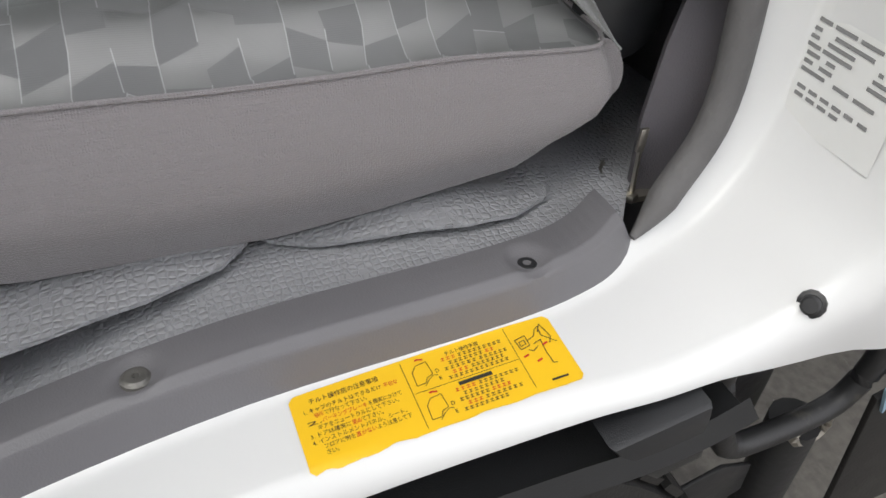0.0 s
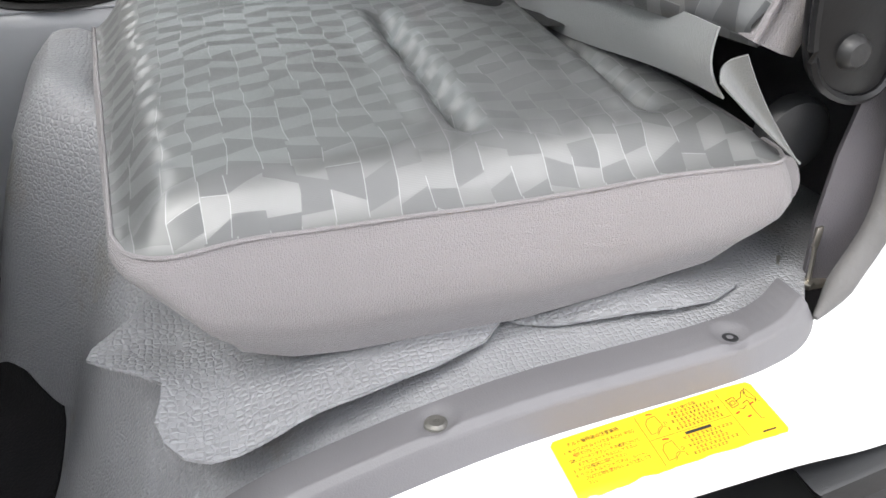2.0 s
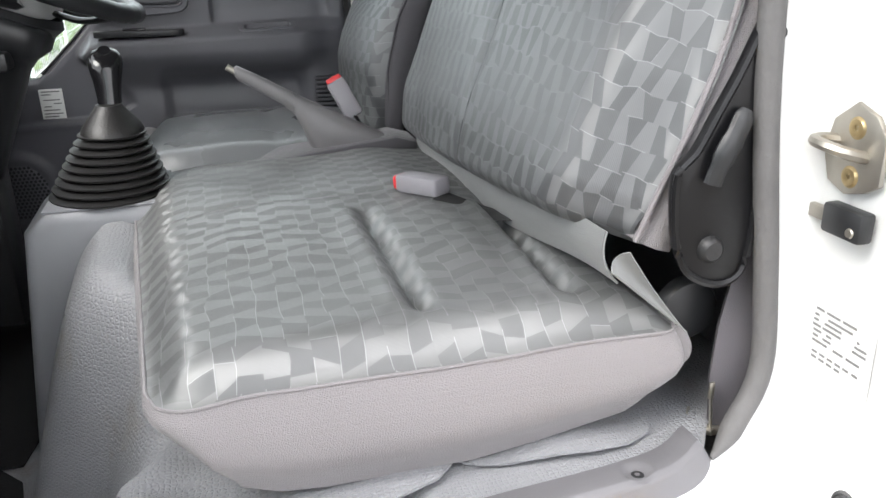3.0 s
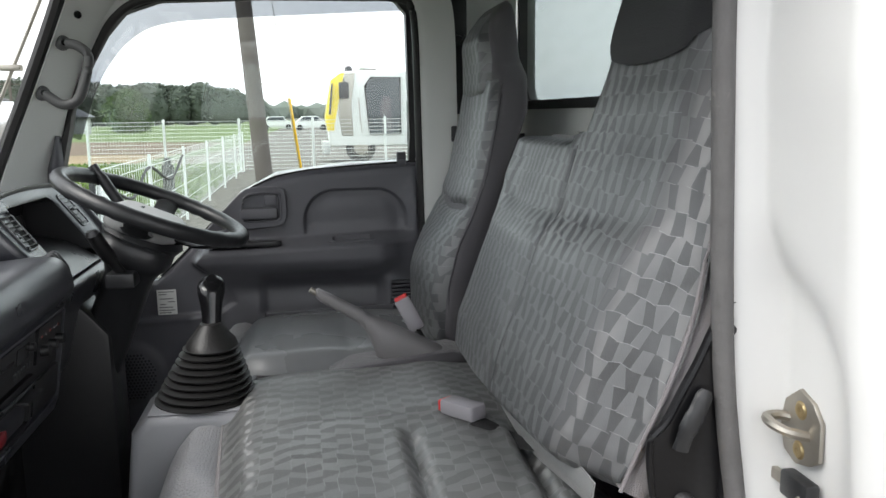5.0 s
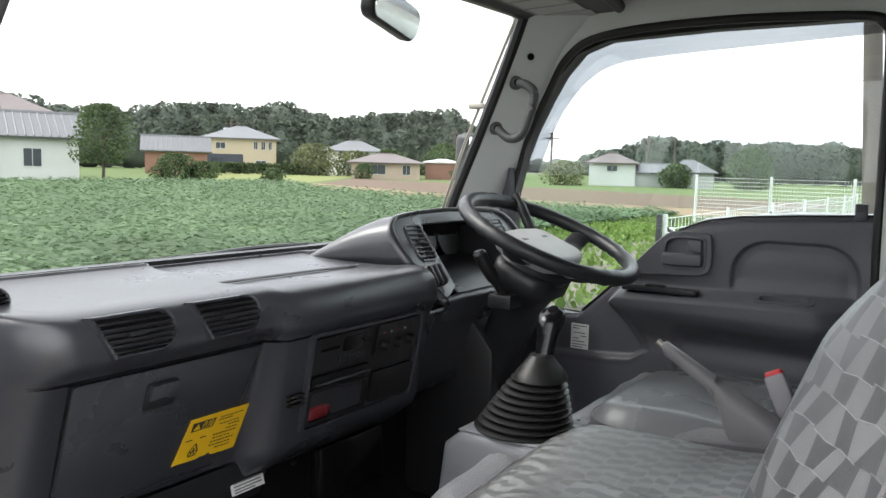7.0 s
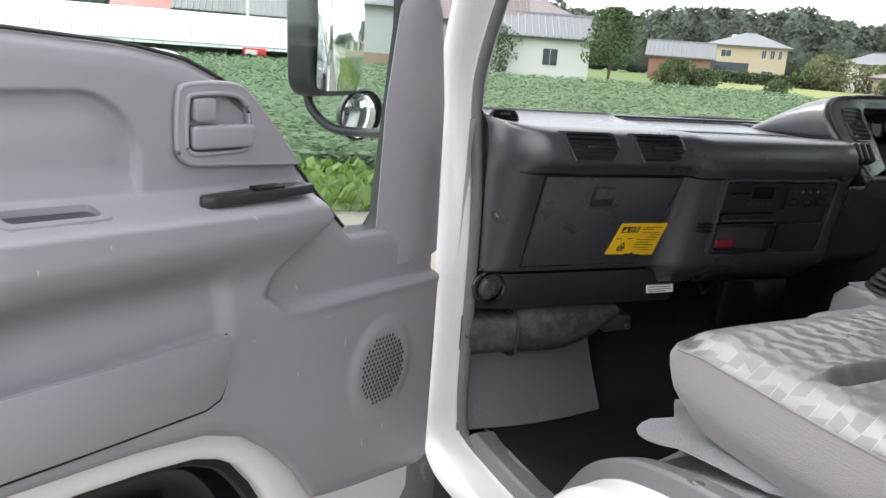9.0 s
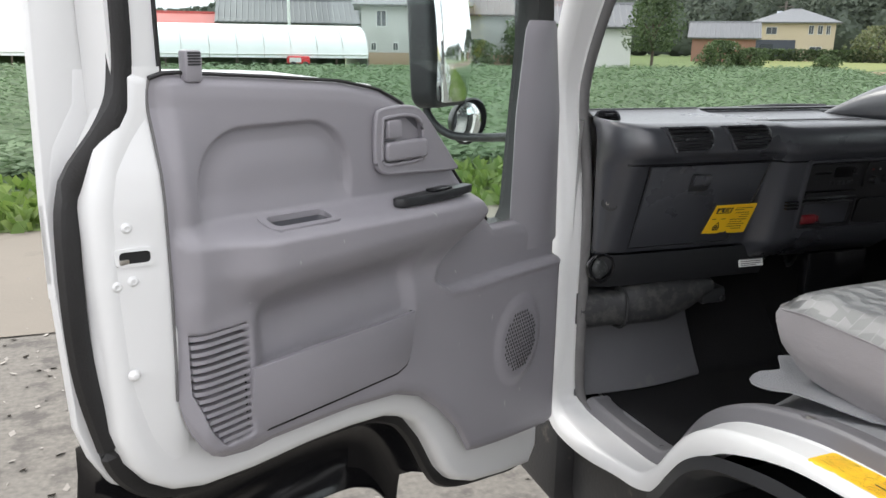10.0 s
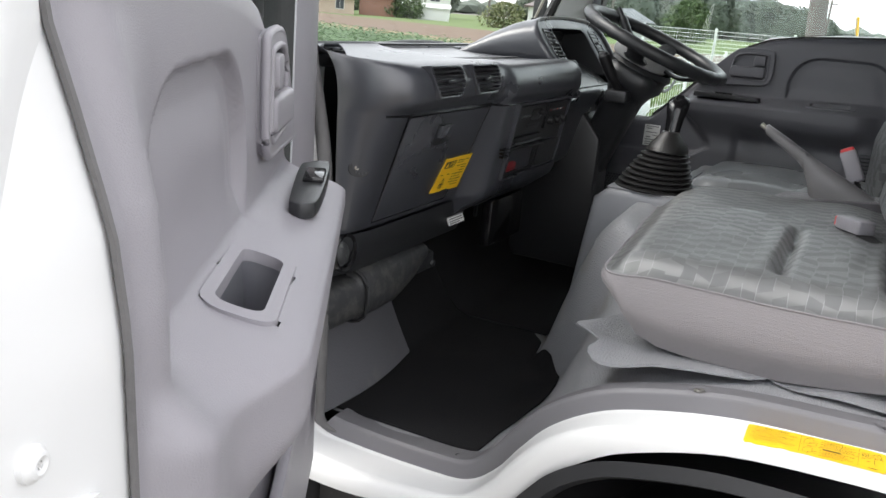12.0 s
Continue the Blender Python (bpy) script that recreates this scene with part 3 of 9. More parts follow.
trim_ob = part("sill_trim", sill_trim(), SILLTRIM, cab, "scuffed grey plastic sill trim", sharp=50)


def screw(at, axis, r=0.009, name="screw", mat_=None, parent=None, cup=True):
    z = Vector(axis).normalized()
    bm = lathe([(0, -0.0022), (r * 0.22, -0.002), (r * 0.30, 0.0006), (r * 0.62, 0.0013), (r * 0.9, 0.0008), (r, -0.0004), (r * 1.25, -0.0012), (r * 1.3, -0.004)], at, z, 18)
    s1 = Vector((1, 0, 0)) if abs(z.x) < 0.8 else Vector((0, 1, 0))
    q = z.cross(s1).normalized()
    for a in (q, z.cross(q)):
        b = a.cross(z)
        pts = [Vector(at) + z * 0.0004 + a * sa * r * 0.5 + b * sb * r * 0.1 for sa, sb in ((1, 1), (-1, 1), (-1, -1), (1, -1))]
        bm = join(bm, mesh_of(pts, [(0, 1, 2, 3)]))
    return part(name, bm, mat_ or STEEL, parent or trim_ob)


screw((0.118, 0.467, 0.8975), (0.1, 0, 1), 0.0075, mat_=DULLSTEEL)
screw((0.126, 0.214, 0.9120), (0.1, 0, 1), 0.0075, mat_=DARK)
screw((0.118, 1.075, 0.637), (0, 0, 1), 0.006, mat_=DARK)
screw((0.118, 0.862, 0.641), (0, 0, 1), 0.006, mat_=DARK)

# floor: seat base, engine cover and footwell as one vinyl-covered sheet
SILLZ = [(0.10, 0.912), (0.24, 0.910), (0.41, 0.902), (0.55, 0.872), (0.625, 0.842), (0.69, 0.795), (0.735, 0.740), (0.775, 0.684), (0.815, 0.648), (0.86, 0.640), (1.4, 0.640)]


def floor_z(x, y):
    side = lerp(y, SILLZ) - 0.004
    k = ease(x, 0.20, 0.62)
    lift = lerp(y + 0.100 * (1 - ease(x, 0.46, 0.62)) * ease(y, 0.40, 0.60), [(0.1, 0.905), (0.45, 0.91), (0.58, 0.93), (0.66, 0.965), (0.70, 0.995), (0.735, 1.012), (0.765, 1.010), (0.80, 0.970), (0.83, 0.90), (0.86, 0.80), (0.885, 0.71), (0.905, 0.652), (0.92, 0.642), (1.4, 0.640)])
    z = side + (lift - side) * k
    z += (0.006 * noise.noise((x * 11, y * 11, 0.3)) + 0.016 * noise.noise((x * 7 + 3, y * 5, 1.3)) * ease(x, 0.3, 0.5) * ease(y, 0.66, 0.72)) * (1 if y < 0.88 else 0.2)
    return z + 0.30 * ease(y, 1.16, 1.42)


def floor_pt(u, v):
    y = -0.05 + 1.47 * v
    x0 = lerp(y, [(0.09, 0.192), (0.125, 0.145), (0.15, 0.130)])
    x = x0 + (1.57 - x0) * u
    return (x, y, floor_z(x, y))


part("floor_sheet", grid(floor_pt, 90, 140), VINYL2, cab, "grey grained vinyl floor covering", sharp=80)
part("firewall", box(0.20, 1.50, 1.42, 1.45, 0.50, 1.33), DARK, cab)
part("underfloor", box(0.16, 1.53, -0.10, 1.44, 0.50, 0.60, 0.02), CHASSIS, cab)

# the rear wall with its window
RW = rounded(0.130, 1.565, 1.585, 1.945, 0.07)
outer_rw = []
for p, q in RW:
    outer_rw.append((0.8475 + (p - 0.8475) * 1.16, 1.45 + (q - 1.45) * 1.16 if q > 1.7 else 0.87))
part("rear_wall", ring([(min(max(p, 0.02), 1.675), q) for p, q in outer_rw], RW, lambda p, q, d: (p, d, q), -0.075, -0.045), PAINT_IN, cab, "pale grey painted rear wall of the cab")
rim_in = rounded(0.152, 1.543, 1.607, 1.923, 0.055)
part("rear_window_seal", ring(RW, rim_in, lambda p, q, d: (p, d, q), -0.078, -0.034), RUBBER, cab, "black rubber window seal")
rear_pane = part("rear_window_pane", box(0.14, 1.555, -0.062, -0.056, 1.60, 1.935), REARPANE, cab, "rear window glass under a pale film of dust and reflection")
rear_pane.visible_shadow = False
part("rear_shelf", box(0.20, 1.50, -0.075, 0.03, 1.42, 1.50, 0.02), PAINT_IN, cab)
part("rear_carpet", box(0.14, 1.56, -0.045, -0.03, 0.70, 1.43, 0.004), DARKCLOTH, cab)
for right in (False, True):
    # pillar trims in dark plastic below the belt line, and the plain corner behind the door
    bm = grid(lambda u, v: (side_x(0.196 - 0.034 * math.sin(u * 1.57), right), lerp(v, [(0, 0.088), (0.1, 0.093), (0.2, 0.089), (0.3, 0.078), (0.5, 0.072), (1, 0.085)]) - 0.15 * u, 0.905 + 0.615 * v), 10, 20)
    part("pillar_trim", solid(bm, 0.006), PILLARGREY, cab, "mauve-grey lower pillar trim", sharp=80)
    if right:
        continue
    bm = grid(lambda u, v: (side_x(0.184 + 0.10 * math.sin(u * 1.57), right), 0.075 - 0.12 * u, 1.52 + 0.46 * v), 8, 4)
    part("pillar_panel", solid(bm, 0.006), PAINT_IN, cab)

part("pillar_panel", solid(grid(lambda u, v: (1.612 - 0.02 * ease(u, 0.3, 1.0), 0.235 - 0.27 * u, 1.50 + 0.46 * v), 10, 4), 0.006), PAINT_IN, cab, "pale painted pillar beside the driver")
part("pillar_trim", solid(grid(lambda u, v: (1.612 - 0.06 * ease(u, 0.3, 1.0), 0.225 - 0.26 * u, 0.92 + 0.58 * v), 10, 4), 0.006), DARKCLOTH, cab, "dark trim on the driver's pillar")
# the roof, its side rails and the headliner
def roof(u, v, z0, drop):
    x = 0.03 + 1.635 * u
    y = -0.09 + 1.30 * v
    edge = min(u, 1 - u) * 1.635
    return (x, y, z0 - drop * (1 - ease(edge, 0.0, 0.14)) - 0.05 * ease(v, 0.80, 1.0) ** 2)


part("roof_skin", grid(lambda u, v: roof(u, v, 2.09, 0.14), 40, 24), WHITE, cab)
part("headliner", grid(lambda u, v: (0.17 + 1.355 * u, -0.05 + 1.06 * v, 2.005 + 0.012 * math.sin(math.pi * u) - 0.02 * ease(v, 0.85, 1.0)), 16, 16), HEADLINER, cab, "dark fabric headliner")
for right in (False, True):
    bm = grid(lambda u, v: (side_x(0.150 + 0.035 * u, right), -0.06 + 1.12 * v, 1.925 + 0.085 * math.sin(u * 1.57) - 0.04 * ease(v, 0.85, 1.0)), 8, 20)
    part("roof_rail", bm, PAINT_IN, cab, "pale grey painted roof side rail")
    for y in (0.694, 0.35, 0.16) if right else ():
        part("rail_plug", lathe([(0, 0.003), (0.006, 0.003), (0.009, 0)], (side_x(0.1565, right), y, 1.955), (-1, 0, 0.3), 12), DARK if y == 0.694 else PAINT_IN, cab)
    part("roof_bracket", box(*sorted((side_x(0.17, right), side_x(0.29, right))), -0.02, 0.13, 1.955, 2.0, 0.012), PAINT_IN, cab)

# windscreen pillars and header
for right in (False, True):
    px = (0.190, 0.195, 0.203, 0.212, 0.225) if right else (0.110, 0.110, 0.116, 0.138, 0.172)
    path = spline([(side_x(a, right), b, c) for a, (b, c) in zip(px, ((1.350, 1.33), (1.305, 1.45), (1.218, 1.64), (1.138, 1.82), (1.085, 1.94)))], 5)
    rows = []
    for i, p in enumerate(path):
        back = lerp(p.z, [(1.33, 1.210), (1.45, 1.212), (1.60, 1.160), (1.74, 1.100), (1.84, 1.030), (1.94, 0.93)] if right else [(1.33, 1.205), (1.45, 1.198), (1.60, 1.142), (1.74, 1.078), (1.86, 1.005), (1.94, 0.935)])
        xb = side_x(lerp(p.z, [(1.33, 0.060), (1.60, 0.078), (1.74, 0.095), (1.86, 0.120), (1.94, 0.15)]), right)
        inn = 0.020 if not right else -0.020
        rows.append([(p.x - inn * 0.6, p.y + 0.012, p.z), (p.x, p.y, p.z), (p.x + inn, p.y - 0.020, p.z), (p.x + inn * 1.0 + (xb - p.x) * 0.35, p.y + (back - p.y) * 0.40, p.z),
                     (xb + inn * 1.2, back + 0.012, p.z), (xb, back, p.z), (xb - inn * 1.2, back + 0.02, p.z), (p.x - inn * 2.2, p.y - 0.02, p.z)])
    k = len(rows[0])
    bm = mesh_of([v for r in rows for v in r], [(i * k + j, (i + 1) * k + j, (i + 1) * k + j + 1, i * k + j + 1) for i in range(len(rows) - 1) for j in range(k - 1)])
    part("windscreen_pillar", bm, PAINT_IN if right else CREAM, cab, "pale painted windscreen pillar", sharp=50)
    part("windscreen_seal", tube([(a + (0.012 if not right else -0.012), b + 0.002, c) for a, b, c in path], 0.017, 8), RUBBER, cab)
part("windscreen_header", tube([(0.21 + 1.275 * i / 12, 1.085 + 0.055 * math.sin(math.pi * i / 12), 1.945 + 0.012 * math.sin(math.pi * i / 12)) for i in range(13)], 0.038, 10, flat=0.8), DARK, cab)
bm = grid(lambda u, v: (0.110 + 1.400 * u + (0.04 * (0.6 - u)) * v, 1.355 + 0.085 * math.sin(math.pi * u) - 0.275 * v, 1.315 + 0.63 * v), 24, 8)
screen = part("windscreen_pane", bm, SCREEN, cab, "clear windscreen")
screen.visible_shadow = False
# nose of the cab outside
part("nose_panel", grid(lambda u, v: (0.03 + 1.635 * u, 1.15 + 0.33 * (1 - abs(2 * u - 1) ** 2.6) + 0.02 * v, 1.33 - 0.85 * v), 20, 4), WHITE, cab)
bm = join(tube(spline([(0.60, 1.470, 1.315), (0.82, 1.478, 1.325), (1.10, 1.470, 1.320)], 6), 0.006, 6), tube(spline([(0.70, 1.462, 1.325), (0.86, 1.466, 1.332), (1.05, 1.465, 1.33)], 6), 0.008, 6, flat=0.6))
part("wiper", bm, DARK, cab)
bm = tube([(1.56, 1.40, 1.40), (1.535, 1.31, 1.60), (1.51, 1.205, 1.80), (1.50, 1.14, 1.93)], 0.0045, 6)
part("roof_aerial", join(bm, box(1.505, 1.53, 1.235, 1.285, 1.695, 1.71, 0.003)), STEEL, cab, "thin whip aerial along the pillar")

# fittings on the rear jamb of the passenger aperture
striker = thing("door_striker", (0.12, 0.0, 1.23), "zinc-plated steel door striker with two screws", "door striker")
part("plate", prism([(0.085, 1.205), (0.10, 1.195), (0.125, 1.188), (0.148, 1.197), (0.158, 1.225), (0.150, 1.256), (0.125, 1.275), (0.10, 1.266), (0.085, 1.248)], lambda p, q, d: (p, d, q), -0.002, 0.004, 0.0015), STEEL, striker)
part("loop", tube(spline([(0.106, 0.0, 1.226), (0.108, 0.024, 1.233), (0.122, 0.035, 1.238), (0.140, 0.032, 1.239), (0.147, 0.016, 1.238), (0.142, 0.0, 1.236)], 4), 0.0058, 8), STEEL, striker)
for z in (1.206, 1.252):
    screw((0.120, 0.005, z), (0, 1, 0), 0.009, mat_=BRASS, parent=striker)
switch = thing("door_switch", (0.12, 0.0, 1.165), "black plastic door lamp switch on the jamb", "switch")
part("housing", box(0.085, 0.135, -0.002, 0.016, 1.150, 1.180, 0.004), DARK, switch)
part("plunger", box(0.135, 0.158, 0.004, 0.012, 1.158, 1.172, 0.002), STEEL, switch)
part("rivet", lathe([(0, 0.002), (0.004, 0.002), (0.005, 0)], (0.095, 0.017, 1.160), (0, 1, 0), 10), STEEL, switch)
for ob in (striker, switch):
    ob.matrix_basis = Matrix.Translation((0, 0.017, 0)) @ ob.matrix_basis
bolt = solo("jamb_bolt", lathe([(0, 0.010), (0.005, 0.010), (0.0068, 0.0085), (0.007, 0.003), (0.0095, 0.0025), (0.010, 0.0), (0.010, -0.01)], (0.032, 0.049, 0.913), (-0.45, 0.75, 0.45), 12), CHASSIS, "dark grey hexagon bolt in the jamb", "bolt", base=(0.032, 0.049, 0.913))


# ---- doors. Local axes: u from the hinge edge to the free edge, w towards the cab's inside, z up
LOW = [(0.075, 0.640), (0.10, 0.628), (0.30, 0.662), (0.385, 0.680), (0.418, 0.690), (0.462, 0.76), (0.52, 0.822), (0.577, 0.868), (0.645, 0.896), (0.753, 0.912), (0.922, 0.924), (0.965, 0.922), (1.006, 0.927), (1.028, 0.940), (1.046, 0.960), (1.058, 0.984), (1.066, 1.012), (1.0695, 1.035), (1.084, 1.10)]
TOP = [(0.075, 1.115), (0.115, 1.122), (0.18, 1.132), (0.24, 1.143), (0.331, 1.148), (0.368, 1.182), (0.426, 1.238), (0.474, 1.289), (0.520, 1.334), (0.565, 1.372), (0.603, 1.398), (0.661, 1.422), (0.746, 1.437), (0.881, 1.446), (1.04, 1.455), (1.065, 1.452), (1.084, 1.43)]
PANEL = [(0.090, 0.560), (0.124, 0.520), (0.24, 0.545), (0.351, 0.575), (0.42, 0.610), (0.457, 0.651), (0.505, 0.735), (0.552, 0.795), (0.59, 0.820), (0.635, 0.838), (0.72, 0.852), (0.821, 0.862), (0.93, 0.866), (1.02, 0.876), (1.07, 0.893), (1.10, 0.915), (1.125, 0.95), (1.14, 1.00)]


VENT_EDGE = [(0.95, 1.012), (0.985, 1.036), (1.04, 1.055), (1.13, 1.057)]
RIDGE = [(0.10, 1.036), (0.22, 1.043), (0.33, 1.048), (0.43, 1.051), (0.495, 1.058), (0.530, 1.078)]
SWOOP = [(1.055, 0.505), (1.080, 0.524), (1.10, 0.518), (1.148, 0.480), (1.195, 0.430), (1.25, 0.395)]


EDGE_W = [(0.93, -0.011), (0.99, 0.000), (1.08, 0.010), (1.20, 0.013), (1.30, 0.012), (1.34, 0.008), (1.385, -0.003), (1.415, -0.011), (1.47, -0.012)]


def edge_w(u, z):
    """The pressed steel at the free edge of a door, which swells inwards below the belt and falls away outwards."""
    return lerp(z, EDGE_W) - 0.034 * (max(u - 1.060, 0) / 0.09) ** 1.5


def trim_w(u, z, vent=True):
    """How far the moulded door trim stands into the cab."""
    hi = lerp(u, [(0.1, 1.10), (0.40, 1.17), (0.46, 1.238), (0.66, 1.243), (0.92, 1.252), (1.09, 1.258)])
    low = 0.022 + 0.003 * ease(u, 0.55, 0.62)
    under = ease(z, 1.112, 1.203)
    # the arm rest overhangs; it ends forward in a swoop that turns into the ridge over the loudspeaker
    k = ease(u, lerp(z, SWOOP) - 0.010, lerp(z, SWOOP) + 0.024)
    ridge = lerp(u, RIDGE)
    below = 1 - ease(z, ridge - 0.007, ridge + 0.005)
    arm = low + (0.068 - low) * under ** 1.1
    w = k * arm + (1 - k) * (0.002 + (low - 0.002) * below)
    w += 0.0025 * (1 - k) * math.exp(-((z - ridge + 0.010) / 0.007) ** 2)
    w *= 1 - ease(z, hi - 0.020, hi + 0.014)
    w *= 1 - (0.45 + 0.42 * ease(z, 1.13, 1.19)) * ease(u, 0.93, 1.08)
    # the plain upper field with its sunk panel, open towards the arm rest
    d = inside(u, z, 0.733, 1.020, 1.15, 1.386, 0.085)
    if z > hi:
        w -= (0.0125 * ease(d, 0.0, 0.006) - 0.006 * ease(d, 0.006, 0.06)) * ease(z, hi, hi + 0.05)
    # raised rim of the speaker
    r = math.hypot((u - 0.256) / 0.090, (z - 0.888) / 0.100)
    w += 0.006 * (1 - ease(r, 0.76, 1.06))
    # scooped field in front of the map pocket
    d = inside(u, z, 0.600, 0.985, 0.935, 1.17, 0.03)
    w -= 0.015 * ease(d, -0.004, 0.030) * (1 - under) * ease(z, 1.030, 1.052)
    w -= 0.010 * k * math.exp(-((z - 1.110) / 0.030) ** 2) * ease(u, 0.50, 0.62) * (1 - ease(u, 0.90, 0.98))
    # a flat field round the louvres, and the well behind them
    flat_ = ease(u, 0.925, 0.968) * ease(z, 0.925, 0.955) * (1 - ease(z, 1.125, 1.195))
    w += (0.0325 - 0.7 * max(u - 1.0, 0) ** 2 - w) * flat_
    if vent:
        w -= 0.016 * ease(inside(u, z, 0.969, lerp(z, VENT_EDGE) + 0.002, 0.956, 1.126, 0.006), 0.0, 0.006)
    # rolled outer edge
    e = min(u - 0.075, 1.070 - u, z - lerp(u, LOW), lerp(u, TOP) - z)
    w -= 0.008 * (1 - ease(e, 0.0, 0.012)) + 0.012 * (1 - ease(1.070 - u, 0.0, 0.036)) ** 1.5 + 0.004 * (1 - ease(e, 0.0, 0.030))
    return max(w, -0.0110) + (lerp(z, EDGE_W) + 0.011) * ease(u, 0.99, 1.060) * (1 - flat_)


def make_door(name, m, s, label):
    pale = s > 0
    # one moulding for both doors; the driver's trim takes a darker grey
    trim, dark, paint = (TRIM, DARK, WHITE) if pale else (DOORDARKSHADE, DARK, CREAM)
    door = thing(name, label=label, category="truck door", turn=m)
    P = lambda u, w, z: (u, s * w, z)
    prof = lambda p, q, d: P(p, d, q)

    def sheet(a, b):
        u = 0.075 + 0.995 * a
        lo, hi = lerp(u, LOW), lerp(u, TOP)
        z = lo + (hi - lo) * b
        return P(u, trim_w(u, z), z)

    bm = grid(sheet, 250, 190)
    gone = []
    for f in bm.faces:
        c = f.calc_center_median()
        if 0.804 < c.x < 0.924 and 0.005 < s * c.y < 0.045 and 1.225 < c.z < 1.275:
            gone.append(f)
    bmesh.ops.delete(bm, geom=gone, context="FACES")
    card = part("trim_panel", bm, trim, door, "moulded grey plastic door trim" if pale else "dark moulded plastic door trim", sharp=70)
    def rim(a, b):
        z = 0.945 + 0.520 * b
        end = lerp(z, [(0.94, 1.100), (0.965, 1.124), (1.00, 1.140), (1.10, 1.150), (1.30, 1.150), (1.34, 1.142), (1.38, 1.122), (1.42, 1.101), (1.47, 1.098)])
        u = 1.050 + (end - 1.050) * a
        return P(u, edge_w(u, z) - 0.002 - 0.035 * ease(a, 0.90, 1.0) ** 2, z)

    part("edge_panel", grid(rim, 24, 50), paint, door, "swollen white steel along the free edge", sharp=80)
    # steel shell: inner frame round the trim, outer skin, and the window frame
    outer = PANEL + [(1.150, 1.20), (1.150, 1.30), (1.135, 1.37), (1.105, 1.42), (1.10, 1.462), (0.86, 1.455), (0.66, 1.432), (0.56, 1.38), (0.42, 1.228), (0.33, 1.122), (0.20, 1.110), (0.090, 1.10)]
    part("inner_frame", prism(outer, prof, -0.085, -0.012, 0.020, 4), paint, door, "white painted steel door shell")
    skin = [(p + (0.022 if p > 0.9 else 0.0), q - (0.012 if q < 0.95 else 0)) for p, q in outer]
    part("outer_skin", prism(skin, prof, -0.105, -0.085, 0.004), paint, door)
    part("frame_skin", prism([(1.105, 1.38), (1.098, 1.93), (1.145, 1.935), (1.164, 1.60), (1.172, 1.30), (1.172, 1.18), (1.12, 1.18)], prof, -0.106, -0.086, 0.004), paint, door)
    fo = [(0.090, 1.13), (0.085, 1.50), (0.10, 1.70), (0.19, 1.84), (0.29, 1.912), (0.42, 1.935), (1.00, 1.945), (1.075, 1.925), (1.105, 1.86), (1.112, 1.60), (1.108, 1.40), (0.60, 1.385), (0.42, 1.235), (0.335, 1.140), (0.20, 1.130)]
    fi = [(0.183, 1.15), (0.142, 1.50), (0.155, 1.70), (0.235, 1.81), (0.315, 1.868), (0.43, 1.890), (0.98, 1.900), (1.030, 1.885), (1.046, 1.84), (1.050, 1.60), (1.048, 1.44), (0.60, 1.365), (0.43, 1.215), (0.345, 1.125), (0.205, 1.120)]
    if not pale:
        fo = [(0.060, 1.13), (0.060, 1.47), (0.088, 1.575), (0.118, 1.66), (0.165, 1.755), (0.21, 1.83), (0.275, 1.90), (0.37, 1.935), (0.645, 1.945), (1.04, 1.945), (1.09, 1.90), (1.09, 1.53), (1.085, 1.42), (0.60, 1.385), (0.42, 1.235), (0.335, 1.14)]
        fi = [(0.098, 1.15), (0.098, 1.47), (0.122, 1.565), (0.152, 1.645), (0.197, 1.735), (0.238, 1.805), (0.293, 1.866), (0.38, 1.896), (0.645, 1.906), (1.0, 1.906), (1.035, 1.87), (1.040, 1.53), (1.035, 1.44), (0.60, 1.365), (0.43, 1.215), (0.345, 1.125)]
    def strip(a, b):
        """Part of the window frame, from outline point a to b."""
        n = len(fo)
        ids = [k % n for k in range(a, b + 1)]
        v = [prof(*line[i], d) for i in ids for d, line in ((-0.085, fo), (-0.022, fo), (-0.022, fi), (-0.085, fi))]
        return mesh_of(v, [(4 * k + j, 4 * k + 4 + j, 4 * k + 4 + (j + 1) % 4, 4 * k + (j + 1) % 4) for k in range(len(ids) - 1) for j in range(4)])

    part("window_frame", strip(2, len(fo) - 4), paint if pale else DARK, door)
    part("front_channel", strip(len(fo) - 4, len(fo) + 2), RUBBER, door, "black front channel of the window")
    fj = [(p + (0.014 if p < (0.3 if pale else 0.13) else -0.004 if p > 1 else 0), q + (0.012 if q < 1.2 else -0.008 if q > 1.8 else 0)) for p, q in fi]
    fi2 = [(p - (0.014 if p < (0.3 if pale else 0.13) else 0.0), q) for p, q in fi]
    part("glass_channel", ring(fi2, fj, prof, -0.060, -0.018), RUBBER, door, "black rubber glass channel")
    gl = [(0.17, 1.12), (0.13, 1.50), (0.145, 1.70), (0.24, 1.815), (0.31, 1.875), (0.43, 1.895), (0.98, 1.905), (1.035, 1.89), (1.05, 1.84), (1.055, 1.44), (0.60, 1.36), (0.42, 1.22), (0.33, 1.13)]
    band = [(0.172, 1.66), (0.21, 1.79), (0.30, 1.862), (0.43, 1.895), (1.03, 1.905), (1.035, 1.872), (0.46, 1.850), (0.34, 1.818), (0.25, 1.735), (0.19, 1.62)]
    if not pale:
        gl = [(0.09, 1.12), (0.09, 1.47), (0.112, 1.57), (0.142, 1.65), (0.187, 1.74), (0.228, 1.812), (0.285, 1.874), (0.375, 1.905), (0.645, 1.914), (1.01, 1.914), (1.040, 1.875), (1.04, 1.44), (0.60, 1.36), (0.42, 1.22), (0.33, 1.13)]
